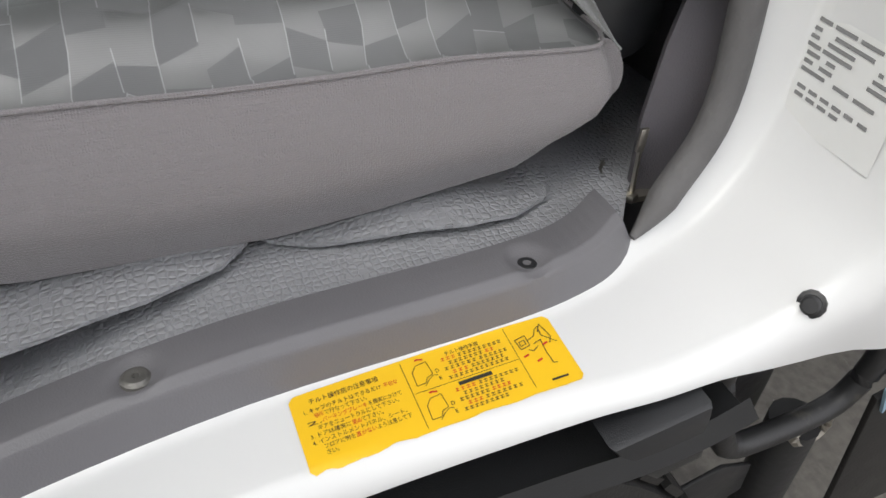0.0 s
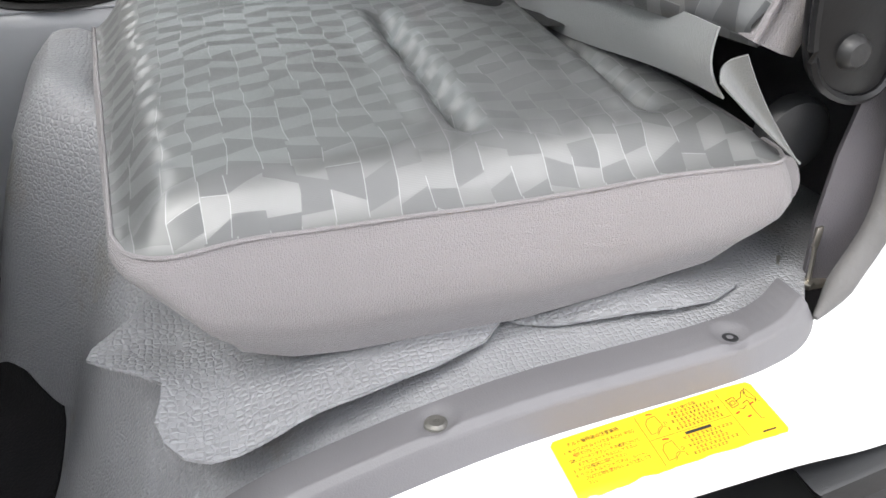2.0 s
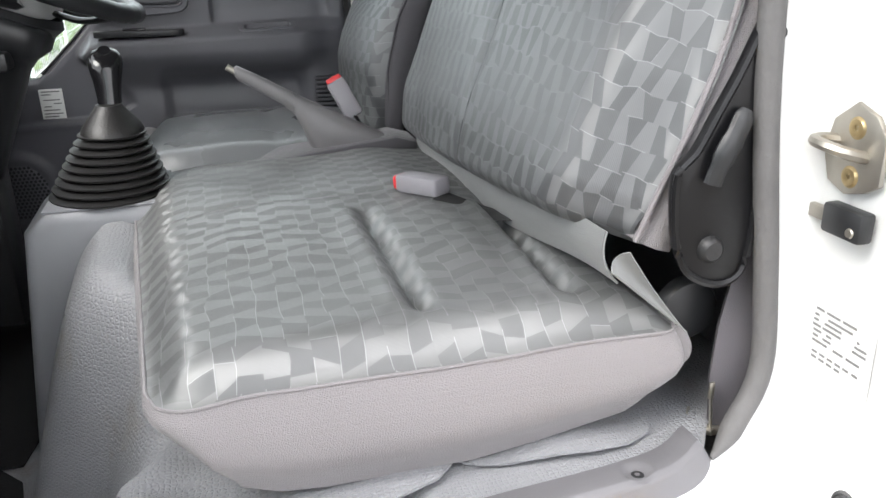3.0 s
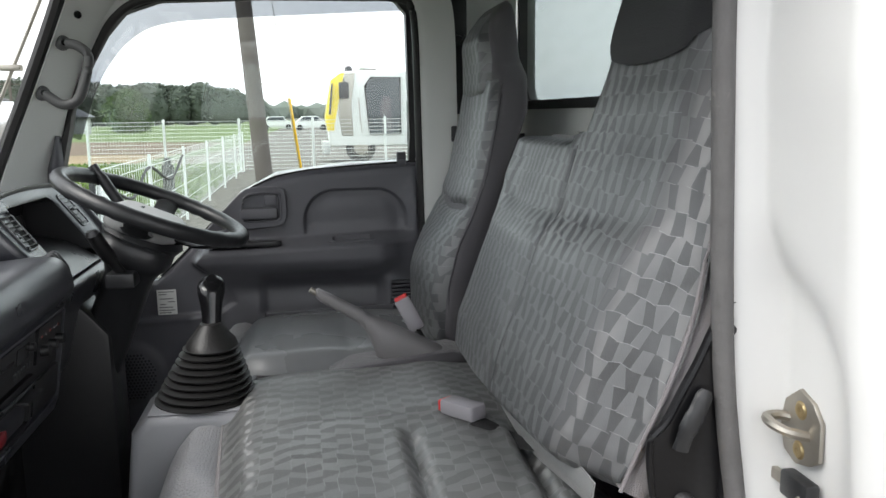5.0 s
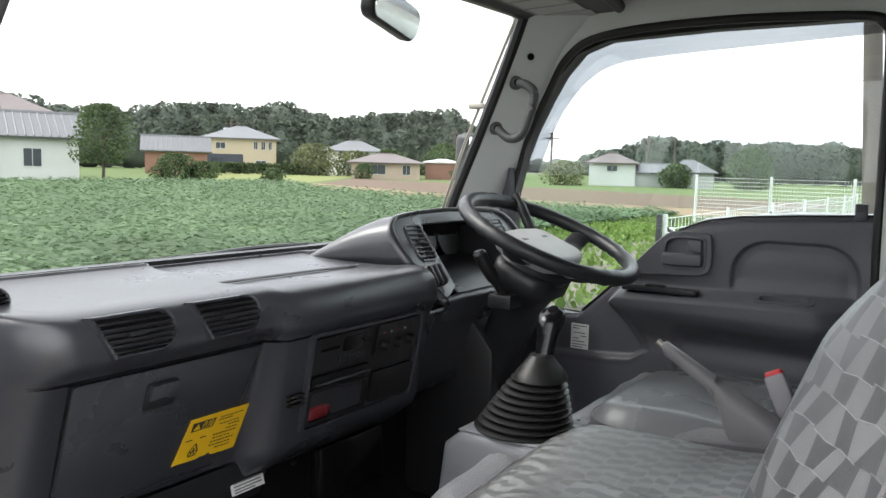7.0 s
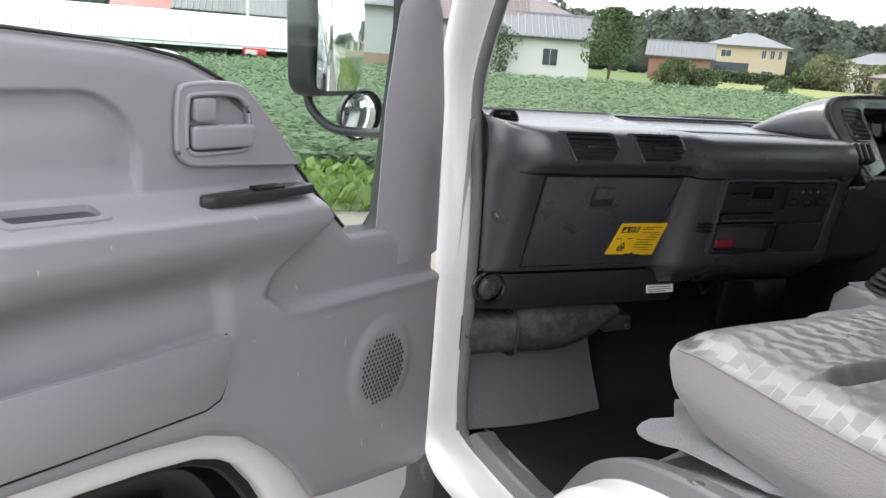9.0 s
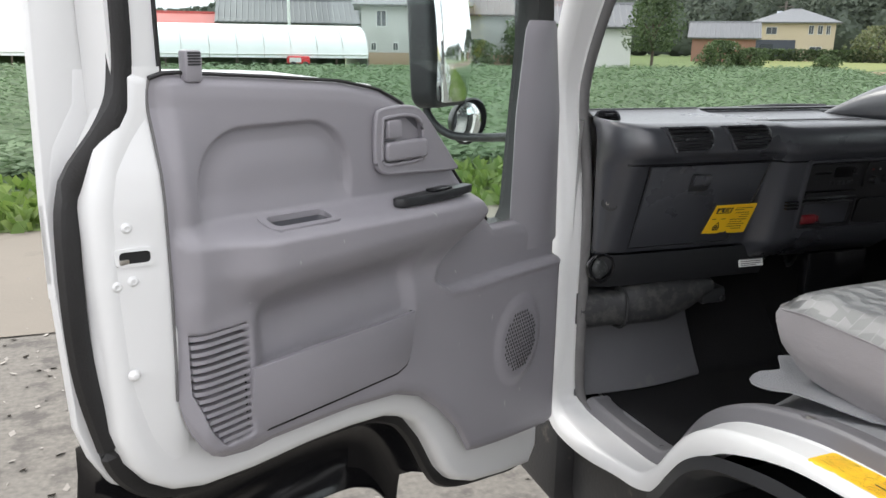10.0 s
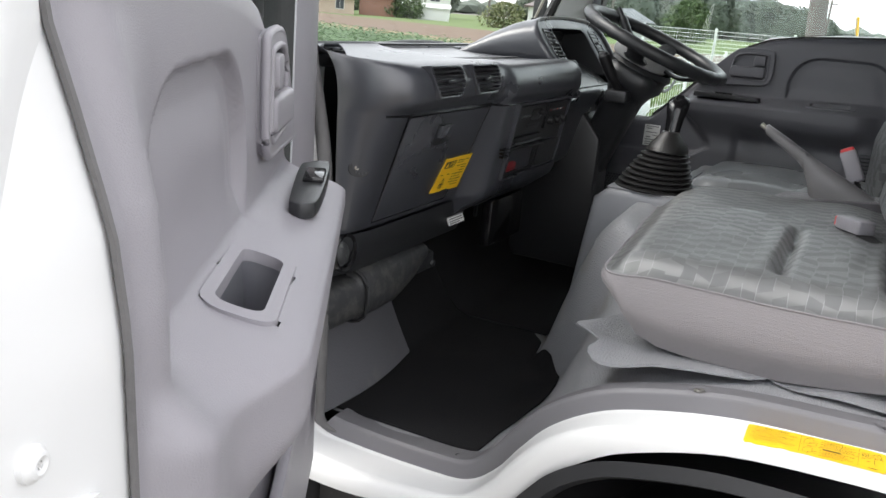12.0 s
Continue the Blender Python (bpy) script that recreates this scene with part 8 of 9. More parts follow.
def flat(name, poly, z, material, label, category):
    return solo(name, mesh_of([(x, y, z) for x, y in poly], [tuple(range(len(poly)))]), material, label, category, kind="structure")


solo("ground", grid(lambda u, v: (-700 + 2000 * u, -900 + 2000 * v, 0.0), 8, 8), YARD, "gravelly yard and flat farmland", "ground", kind="structure")
flat("road", [(-80, 3.9), (60, 3.9), (60, 6.35), (-80, 6.5)], 0.008, ROADM, "pale dusty farm road", "road")
flat("verge", [(-90, 6.5), (24, 6.4), (40, 4.6), (300, 3.5), (300, 400), (-300, 400), (-300, 6.5)], 0.012, TURF, "green grass verge and land", "verge")
flat("crop_bed", [(-90, 8.4), (27.5, 8.3), (29.5, 16), (36.5, 33), (44, 42.5), (32, 45), (17, 44), (-90, 46)], 0.016, UNDER, "green sheet under the crop, shade put into its colour", "field")
flat("tan_field", [(27.8, 6.6), (35, 6.2), (36, 20), (41, 31), (47, 43), (44.2, 42.4), (36.7, 33), (29.7, 16)], 0.020, STRAW, "strip of dry tan earth", "field")
flat("brown_field", [(35.2, 6.0), (50, 5.8), (56, 16), (64, 36), (72, 60), (47.2, 43), (41.2, 31), (36.2, 20)], 0.024, EARTH, "ploughed brown field", "field")
flat("meadow", [(34, 45.5), (46, 43.5), (72, 61), (110, 82), (78, 92), (60, 74)], 0.028, MEADOW, "yellow-green meadow", "field")


def in_crop(x, y):
    edge_x = lerp(y, [(8, 27.3), (16, 29.3), (33, 36), (42, 43)])
    return x < edge_x and y < 45.5 - 0.00 * x


def leaf_cloud(spots, tilt=0.6):
    """Four-sided leaves at (x, y, z, size), turned at random."""
    n = len(spots)
    rs = np.random.RandomState(11)
    p = np.array([s[:3] for s in spots])
    size = np.array([s[3] for s in spots])[:, None]
    a = rs.uniform(0, math.tau, n)
    u = np.stack([np.cos(a), np.sin(a), rs.uniform(-tilt, tilt, n)], 1)
    u /= np.linalg.norm(u, axis=1, keepdims=True)
    w = np.stack([-np.sin(a), np.cos(a), rs.uniform(-tilt, tilt, n)], 1)
    w /= np.linalg.norm(w, axis=1, keepdims=True)
    c = np.stack([p + u * size, p + w * size * 0.62 + u * size * 0.1, p - u * size * 0.85, p - w * size * 0.62 + u * size * 0.1], 1).reshape(-1, 3)
    f = np.arange(4 * n).reshape(-1, 4)
    me = bpy.data.meshes.new("leaves")
    me.from_pydata(c.tolist(), [], f.tolist())
    return me


def stuff(name, me, material, label, category):
    me.materials.append(material)
    ob = new(name, me)
    return tagged(ob, label, category, kind="stuff")


spots = []
for _ in range(150000):
    t = rnd.random() ** 1.9
    y = 8.5 + 37 * t
    x = -16 - 0.3 * y + rnd.random() * (48 + 0.9 * y)
    if in_crop(x, y):
        row = 0.5 + 0.5 * math.sin(y * 4.2 + 0.3 * math.sin(x))
        spots.append((x, y, 0.10 + 0.30 * rnd.random() * (0.45 + 0.55 * row), 0.036 + 0.030 * rnd.random() + 0.0019 * y))
stuff("crop_plants", leaf_cloud(spots, 0.4), CROP, "rows of broad-leaved green crop plants", "crop")
spots = []
for _ in range(11000):
    x = -10 + 36 * rnd.random()
    y = 6.35 + 2.2 * rnd.random() ** 1.2
    spots.append((x, y, 0.02 + 0.14 * rnd.random(), 0.05 + 0.07 * rnd.random()))
for _ in range(3500):
    x, y = 7.5 + 18 * rnd.random(), 2.7 + 4 * rnd.random()
    spots.append((x, y, 0.02 + 0.12 * rnd.random(), 0.05 + 0.07 * rnd.random()))
stuff("verge_grass", leaf_cloud(spots, 2.4), BLADE, "tufts of bright green roadside grass", "grass")
pebbles = []
for _ in range(5000):
    x, y = -6 + 9 * rnd.random(), -4 + 9 * rnd.random()
    pebbles.append((x, y, 0.005, 0.008 + 0.02 * rnd.random() ** 2))
stuff("gravel", leaf_cloud(pebbles, 0.7), mat("pebbles", (0.30, 0.28, 0.25), 0.9, mottle=(30.0, 0.5), grain=None), "loose pebbles on the yard", "gravel")

# woods behind the houses: a shade-coloured mass and a crown of many leaf clumps a tree
crowns, dark = [], bmesh.new()
BELT = [(-5, 150, 6.0), (5, 149.5, 6.6), (14, 149, 9.0), (24, 147.5, 11.0), (33, 146, 11.0), (45, 142, 10.5), (58, 138, 10.0), (71, 132, 12.0), (79, 127, 10.5), (86, 122.5, 10.0), (92, 118, 11.6), (98, 113, 12.4), (103, 108.5, 11.6), (107, 105, 12.2), (111, 100.5, 10.4), (115, 96, 10.2), (119, 91, 11.0), (122, 87, 11.6), (125, 83, 12.0), (127.5, 78.5, 9.6), (129.5, 75.5, 7.0)]
WOODS = []
for (x0, y0, h0), (x1, y1, h1) in zip(BELT, BELT[1:]):
    for k in range(3):
        t = k / 3
        for depth in (0, 1):
            h = (h0 + (h1 - h0) * t) * (1 - 0.22 * (1 - depth)) + rnd.uniform(-0.7, 0.5)
            WOODS.append((x0 + (x1 - x0) * t + rnd.uniform(-1, 1), y0 + (y1 - y0) * t - 8 * (1 - depth) * 0.6 + rnd.uniform(-1, 1), h, 3.2 + rnd.random() * 1.8))
for k in range(26):
    y = 70 - 2.3 * k
    h = lerp(y, [(3, 4.4), (13, 5.6), (17, 6.6), (22, 7.8), (38, 7.6), (48, 8.3), (55, 9.0), (58, 7.6), (63, 6.8), (70, 5.6)])
    WOODS.append((164 + rnd.uniform(-2, 6), y, h + rnd.uniform(-0.5, 0.4), 3.2 + rnd.random() * 1.5))
for x, y, h, r in WOODS:
    for _ in range(720):
        a, b = rnd.random() * math.tau, rnd.random()
        z = h * (0.12 + 0.88 * b ** 0.8)
        rr = r * math.sqrt(max(1 - ((z / h - 0.55) / 0.5) ** 2, 0.05)) * (0.80 + 0.25 * rnd.random())
        crowns.append((x + rr * math.cos(a), y + rr * math.sin(a), z, 0.28 + 0.34 * rnd.random()))
    m = Matrix.Translation((x, y, h * 0.48)) @ Matrix.Diagonal((r * 0.93, r * 0.93, h * 0.49, 1))
    bmesh.ops.create_icosphere(dark, subdivisions=2, radius=1, matrix=m)
stuff("far_woods", leaf_cloud(crowns, 1.2), WOOD_LEAF, "dense broad-leaved wood, its green greyed for haze", "woods")
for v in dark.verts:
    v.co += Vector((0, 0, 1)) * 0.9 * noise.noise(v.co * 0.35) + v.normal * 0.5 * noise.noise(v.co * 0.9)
tagged(solo("wood_interior", dark, WOODHAZE), "inside of the wood, shade and haze in its colour", "woods", kind="stuff")
far = bmesh.new()
for k in range(60):
    bmesh.ops.create_icosphere(far, subdivisions=1, radius=1, matrix=Matrix.Translation((420 + rnd.uniform(-30, 60), -120 + 9 * k, 3)) @ Matrix.Diagonal((9, 9, 4 + 3 * rnd.random(), 1)))
tagged(solo("distant_woods", far, WOODHAZE), "low woods on the horizon", "woods", kind="stuff")


def tree(x, y, h, r, leaf, n=500, label="small broad-leaved garden tree", low=0.25, size=0.16):
    t = thing("tree", (x, y, 0), label, "tree", "garden trees")
    part("trunk", tube(spline([(x, y, 0), (x + 0.05, y, h * 0.3), (x - 0.04, y + 0.03, h * 0.6)], 4), [0.10 * h / 5] * 4 + [0.07 * h / 5] * 5, 8), BARK, t)
    for k in range(6):
        a = k * 1.05 + rnd.random()
        part("limb", tube(spline([(x, y, h * (0.25 + 0.05 * k)), (x + r * 0.35 * math.cos(a), y + r * 0.35 * math.sin(a), h * (0.42 + 0.05 * k)), (x + r * 0.7 * math.cos(a), y + r * 0.7 * math.sin(a), h * (0.52 + 0.06 * k))], 4), [0.05 * h / 5] * 5 + [0.02 * h / 5] * 4, 6), BARK, t)
    sp = []
    for _ in range(int(n * 3.6)):
        a, b = rnd.random() * math.tau, rnd.random()
        z = h * (low + (1 - low) * b)
        q = (b - 0.42) / 0.60
        rr = r * math.sqrt(max(1 - q * q, 0.03)) * (0.45 + 0.6 * rnd.random()) * (1 + 0.25 * math.sin(3 * a + 5 * b))
        sp.append((rr * math.cos(a), rr * math.sin(a), z, size * 0.72 * (0.6 + 0.8 * rnd.random())))
    me = leaf_cloud(sp, 1.5)
    me.materials.append(leaf)
    ob = new("crown", me)
    ob.parent = t
    return t


tree(29.8, 45.4, 4.9, 1.75, GARDEN_LEAF, 900, "garden tree with an open, uneven crown")
tree(24.6, 53.0, 3.6, 2.1, GARDEN_LEAF, 900, "dense round garden tree", 0.05)
tree(37.4, 48.2, 2.0, 1.5, GARDEN_LEAF, 700, "low dark bush before the houses", 0.0)
tree(39.0, 47.0, 1.5, 1.1, GARDEN_LEAF, 500, "low dark bush before the houses", 0.0)
tree(44.5, 45.5, 1.1, 0.9, GARDEN_LEAF, 300, "low dark bush before the houses", 0.0)
tree(79, 73, 4.2, 3.2, PALE_LEAF, 500, "pale thin-leaved garden tree", 0.0, 0.3)
tree(84, 70, 3.4, 3.0, PALE_LEAF, 450, "pale thin-leaved garden tree", 0.0, 0.3)
tree(81, 62, 3.6, 2.4, GARDEN_LEAF, 450, "round green garden tree by houses", 0.05, 0.3)
tree(70, 57, 1.8, 1.1, GARDEN_LEAF, 260, "clipped round green garden bush", 0.0, 0.2)
tree(85, 52, 3.0, 2.2, GARDEN_LEAF, 400, "round green garden tree by houses", 0.05, 0.3)
tree(88, 58, 4.6, 2.8, GARDEN_LEAF, 450, "tall green garden tree by houses", 0.05, 0.3)
tree(87.5, 19.2, 4.4, 2.2, GARDEN_LEAF, 600, "dark tree beyond the fence", 0.03, 0.3)
tree(84, 26.0, 2.6, 1.6, GARDEN_LEAF, 400, "dark bush by the barns", 0.0, 0.25)
tree(78, 36.0, 2.6, 2.2, PALE_LEAF, 400, "pale scrub by the barns", 0.0, 0.25)
tree(20.5, 53.0, 1.8, 1.5, GARDEN_LEAF, 400, "bush by the farmhouse wall", 0.0, 0.2)

# ---- houses
TILE = mat("grey_roof_tiles", (0.15, 0.155, 0.165), 0.45, mottle=(0.8, 0.15), grain=(7.0, 0.5))
TILEDARK = mat("dark_roof_tiles", (0.085, 0.09, 0.098), 0.5, mottle=(0.8, 0.15), grain=(7.0, 0.5))
# brown tiles, with a little haze greyed into the colour
TILERED = mat("brown_roof_tiles", (0.145, 0.115, 0.112), 0.5, mottle=(0.8, 0.15), grain=(7.0, 0.5))
RENDERW = mat("white_render", (0.66, 0.68, 0.66), 0.8, mottle=(0.6, 0.08), grain=(12.0, 0.15))
RENDERG = mat("grey_render", (0.44, 0.45, 0.44), 0.8, mottle=(0.6, 0.1), grain=(12.0, 0.15))
RENDERB = mat("beige_render", (0.56, 0.48, 0.34), 0.8, mottle=(0.6, 0.06), grain=(12.0, 0.15))
# salmon and brick walls, their tones muted to include haze
RENDERO = mat("salmon_render", (0.50, 0.40, 0.32), 0.8, mottle=(0.6, 0.08), grain=(12.0, 0.15))
BRICKR = mat("brick_red", (0.29, 0.16, 0.12), 0.85, mottle=(1.5, 0.15), grain=(12.0, 0.3))
NAVY = mat("navy_cladding", (0.055, 0.065, 0.085), 0.6, mottle=(1.5, 0.1), grain=(12.0, 0.1))
EARTHWALL = mat("earth_plinth", (0.33, 0.25, 0.17), 0.9, mottle=(2.0, 0.15), grain=(10.0, 0.3))
PANEDARK = mat("house_window", (0.045, 0.055, 0.062), 0.12, mottle=(2.0, 0.2), grain=None)
SOLAR = mat("solar_panel", (0.25, 0.28, 0.33), 0.2, mottle=(2.0, 0.1), grain=None)


def house(name, at, yaw, wide, deep, eave, ridge, wall, roof, hip=False, windows=(), label="", over=0.45, plinth=None, tiles=True):
    """A house with its front towards -y before it is turned by yaw; windows are (u, z, width, height) on the front, side ones with a fifth value 1 or -1."""
    m = pose(*at, 0, 0, 0, yaw) if len(at) == 2 else Matrix.Translation(at) @ Matrix.Rotation(radians(yaw), 4, "Z")
    hs = thing(name, label=label, category="house", turn=m)
    w, d = wide / 2, deep / 2
    bm = prism([(-d, 0), (d, 0), (d, eave), (0, eave if hip else ridge - 0.12), (-d, eave)], lambda p, q, x: (x, p, q), -w, w)
    part("wall", bm, wall, hs)
    o = over
    k = o * (ridge - eave) / d
    if hip:
        r = max(w - d, 0.4)
        v = [(-w - o, -d - o, eave - k), (w + o, -d - o, eave - k), (w + o, d + o, eave - k), (-w - o, d + o, eave - k), (-r, 0, ridge), (r, 0, ridge)]
        fs = [(0, 1, 5, 4), (1, 2, 5), (2, 3, 4, 5), (3, 0, 4)]
    else:
        v = [(-w - o, -d - o, eave - k), (w + o, -d - o, eave - k), (w + o, 0, ridge), (-w - o, 0, ridge), (-w - o, d + o, eave - k), (w + o, d + o, eave - k)]
        fs = [(0, 1, 2, 3), (3, 2, 5, 4)]
    bm = mesh_of(v, fs)
    bmesh.ops.recalc_face_normals(bm, faces=bm.faces[:])
    bmesh.ops.solidify(bm, geom=bm.faces[:], thickness=-0.16)
    rf = part("roof", bm, roof, hs)
    if hip:
        part("ridge_tiles", tube([(-max(w - d, 0.4), 0, ridge + 0.1), (max(w - d, 0.4), 0, ridge + 0.1)], 0.14, 6), roof, rf)
    else:
        part("ridge_tiles", tube([(-w - o, 0, ridge + 0.12), (w + o, 0, ridge + 0.12)], 0.17, 6), roof, rf)
    if tiles and not hip:
        n = int(wide / 0.42)
        bm = None
        for i in range(n):
            x = -w - o + (wide + 2 * o) * (i + 0.5) / n
            b = tube([(x, -d - o, eave - k + 0.18), (x, -0.05, ridge + 0.14)], 0.065, 5)
            bm = join(bm, b) if bm else b
        part("tile_rows", bm, roof, rf)
    if plinth:
        part("plinth", box(-w - 0.03, w + 0.03, -d - 0.03, d + 0.03, 0, plinth), EARTHWALL, hs)
    for win in windows:
        u, z, ww, wh = win[:4]
        side = win[4] if len(win) > 4 else 0
        if side:
            f = lambda a0, a1, b0, b1, z0, z1: box(*sorted((side * (w + b0), side * (w + b1))), a0, a1, z0, z1)
        else:
            f = lambda a0, a1, b0, b1, z0, z1: box(a0, a1, -d - b1, -d - b0, z0, z1)
        fr = part("window", f(u - ww / 2, u + ww / 2, 0.01, 0.05, z, z + wh), RENDERW, hs)
        part("pane", f(u - ww / 2 + 0.06, u - 0.02, 0.05, 0.07, z + 0.06, z + wh - 0.06), PANEDARK, fr)
        part("pane", f(u + 0.02, u + ww / 2 - 0.06, 0.05, 0.07, z + 0.06, z + wh - 0.06), PANEDARK, fr)
    return hs


hb = house("house", (76.5, 84.0, 0), -42, 9.2, 8.0, 4.75, 6.25, RENDERB, TILE, True, ((-2.6, 3.2, 1.3, 0.9), (1.9, 3.2, 0.6, 1.1), (2.9, 3.2, 0.6, 1.1), (3.8, 3.2, 0.5, 1.1), (-3.0, 0.9, 1.6, 1.2), (2.6, 0.9, 1.4, 0.9), (-1.0, 3.2, 1.0, 1.0, -1)), "two-storey beige house with a hipped grey roof", 0.6)
inv, _ = ROOT[hb.name]
part("navy_front", box(-4.62, 0.3, -4.06, -4.0, 0.2, 2.55), NAVY, hb, "navy-blue lower wall")
part("front_window", box(-3.8, -2.4, -4.10, -4.05, 0.8, 1.9), PANEDARK, hb)
for k in range(4):
    part("solar_panel", moved(box(-0.75, 0.75, -0.55, 0.55, 0, 0.06), Matrix.Translation((-1.5 + 1.6 * (k % 3) * 0.9, -2.0 + 0.9 * (k // 3), 5.55 + 0.32 * (k // 3))) @ Matrix.Rotation(radians(20), 4, "X")), SOLAR, hb)
house("house", (28.8, 53.9, 0), -24, 7.4, 5.2, 2.95, 4.35, RENDERW, TILE, False, ((0.9, 0.85, 1.15, 1.25),), "white single-storey house with a grey tiled roof", 0.5)
house("house", (59.5, 76.0, 0), -38, 6.6, 5.0, 2.7, 4.1, BRICKR, TILE, False, ((0.5, 1.0, 1.4, 1.2),), "small brick house with a grey roof", 0.5)
house("farmhouse", (17.4, 58.6, 0), -14, 7.2, 6.4, 4.35, 6.4, RENDERG, TILE, False, ((-2.2, 2.6, 0.75, 1.15), (-2.75, 0.95, 0.42, 0.62), (-1.2, 0.95, 0.42, 0.62), (2.2, 1.6, 0.9, 0.7)), "tall grey rendered storehouse with a tiled roof", 0.6, 0.85)
house("farmhouse", (24.5, 58.0, 0), -20, 8.5, 6.0, 3.9, 6.0, RENDERG, TILERED, False, ((0.5, 1.6, 0.9, 0.7),), "grey farmhouse wing with brown tiles", 0.6, 0.8)
house("house", (34.5, 66.0, 0), -26, 7.0, 6.0, 5.0, 6.4, RENDERB, TILERED, True, ((0.0, 3.0, 1.2, 1.0),), "two-storey cream house among the trees", 0.5)
house("barn", (10.3, 71.0, 0), -8, 10.5, 6.0, 3.2, 4.8, EARTHWALL, TILEDARK, False, (), "low farm building with a dark tiled roof", 0.6)
house("shed", (3.0, 72.0, 0), -5, 6.0, 4.0, 2.6, 3.6, BRICKR, mat("red_sheet_roof", (0.42, 0.06, 0.05), 0.5), False, (), "shed with a red sheet roof", 0.3, None, False)
house("house", (93.5, 78.0, 0), -50, 8.0, 6.0, 3.7, 5.0, RENDERW, TILE, True, ((-1.5, 2.6, 1.4, 0.9), (1.5, 2.6, 1.4, 0.9)), "white two-storey house with a grey roof", 0.6)
house("bungalow", (76.6, 59.0, 0), -52, 8.0, 6.0, 1.95, 2.85, RENDERO, TILERED, True, ((-1.0, 0.5, 2.0, 1.2), (2.4, 0.5, 1.0, 1.2)), "low salmon bungalow with a brown roof", 0.6)
house("garage", (84.2, 55.8, 0), -58, 4.2, 3.0, 2.1, 2.4, BRICKR, RENDERW, True, (), "small brick garage with a flat white roof", 0.3)
house("long_shed", (87.5, 52.5, 0), -60, 8.6, 2.5, 1.4, 1.7, RENDERW, RENDERW, False, (), "long low white shed", 0.2, None, False)
house("house", (113.5, 66.0, 0), -60, 8.0, 6.0, 3.7, 5.2, RENDERW, TILEDARK, True, ((-1.5, 2.4, 1.6, 0.9), (1.6, 2.4, 1.6, 0.9)), "white house with a dark roof", 0.6)
house("house", (86.0, 34.0, 0), -68, 5.0, 4.5, 2.6, 3.5, RENDERW, TILERED, True, ((0, 1.6, 1.2, 0.7),), "white house with a reddish roof", 0.5)
house("barn", (88.0, 29.5, 0), -72, 8.0, 4.0, 1.6, 2.4, RENDERG, TILE, False, (), "grey barn with a tiled roof", 0.4)
house("barn", (87.0, 25.6, 0), -72, 5.0, 4.0, 1.8, 2.9, RENDERG, TILE, True, (), "grey barn with a tiled roof", 0.4)
hedge = bmesh.new()
sp = []
for _ in range(2600):
    t = rnd.random()
    sp.append((68.5 + 11 * t + rnd.uniform(-0.3, 0.3), 81.2 - 9.5 * t + rnd.uniform(-0.4, 0.4), 0.1 + 1.35 * rnd.random(), 0.16 + 0.12 * rnd.random()))
stuff("clipped_hedge", leaf_cloud(sp, 1.4), GARDEN_LEAF, "long clipped green hedge before the beige house", "hedge")
hedge.free()

# ---- polythene greenhouse
FILM = mat("polythene_film", (0.74, 0.78, 0.77), 0.35, mottle=(0.9, 0.08), grain=(5.0, 0.25))
gh = thing("greenhouse", (0, 49, 0), "long polythene tunnel greenhouse with hoops", "greenhouse")
def gh_pt(t, a):
    x = -32 + 43 * t
    y = 46.4 + 3.0 - 0.028 * x
    return (x + 0.0, y - 3.0 * math.cos(a), 0.62 + 1.85 * math.sin(a) ** 0.75)


part("film", grid(lambda u, v: gh_pt(u, math.pi * v), 60, 14), FILM, gh, "white polythene film", sharp=60)
part("film_end", mesh_of([gh_pt(1, math.pi * k / 14) for k in range(15)] + [(11, 52, 0.1), (11, 46.2, 0.1)], [tuple(range(17))]), FILM, gh)
for k in range(30):
    part("hoop", tube([gh_pt(k / 29, math.pi * j / 12) for j in range(13)], 0.035, 5), RENDERG, gh)
part("side_rail", tube([gh_pt(k / 20, 0.05) for k in range(21)], 0.05, 5), RENDERW, gh)
for k in range(24):
    x, y, z = gh_pt(k / 23, 0.0)
    part("side_post", box(x - 0.04, x + 0.04, y - 0.04, y + 0.04, 0, 0.62), BARK, gh)
# added sheet whose colour stands for the shade inside the tunnel
part("inner_shade_sheet", box(-31.5, 10.6, 50.5, 50.6, 0, 0.62), UNDER, gh)
cart = thing("red_cart", (6.9, 46.0, 0), "small red farm cart by the greenhouse", "cart")
part("box", box(6.3, 7.5, 45.7, 46.4, 0.30, 0.72, 0.03), RED, cart)
for x in (6.55, 7.25):
    part("wheel", lathe([(0, -0.06), (0.2, -0.06), (0.22, 0), (0.2, 0.06), (0, 0.06)], (x, 45.66, 0.22), (0, 1, 0), 14), RUBBER, cart)
part("grille", box(6.35, 7.0, 45.66, 45.70, 0.38, 0.64), RENDERW, cart)

# ---- fences, pole, umbrella on the far side of the yard
FENCEW = mat("white_fence_wire", (0.72, 0.75, 0.73), 0.5, mottle=(5.0, 0.06), grain=None)


def fence_bay(parent, a, b, z0, z1, step, rails):
    A, B = Vector((*a, 0)), Vector((*b, 0))
    n = max(int((B - A).length / step), 1)
    bm = None
    for i in range(n + 1):
        p = A.lerp(B, i / n)
        q = box(p.x - 0.0024, p.x + 0.0024, p.y - 0.0024, p.y + 0.0024, z0, z1)
        bm = join(bm, q) if bm else q
    part("mesh_bay", bm, FENCEW, parent)
    for z in rails:
        part("rail", tube([(A.x, A.y, z), (B.x, B.y, z)], 0.006, 5), FENCEW, parent)


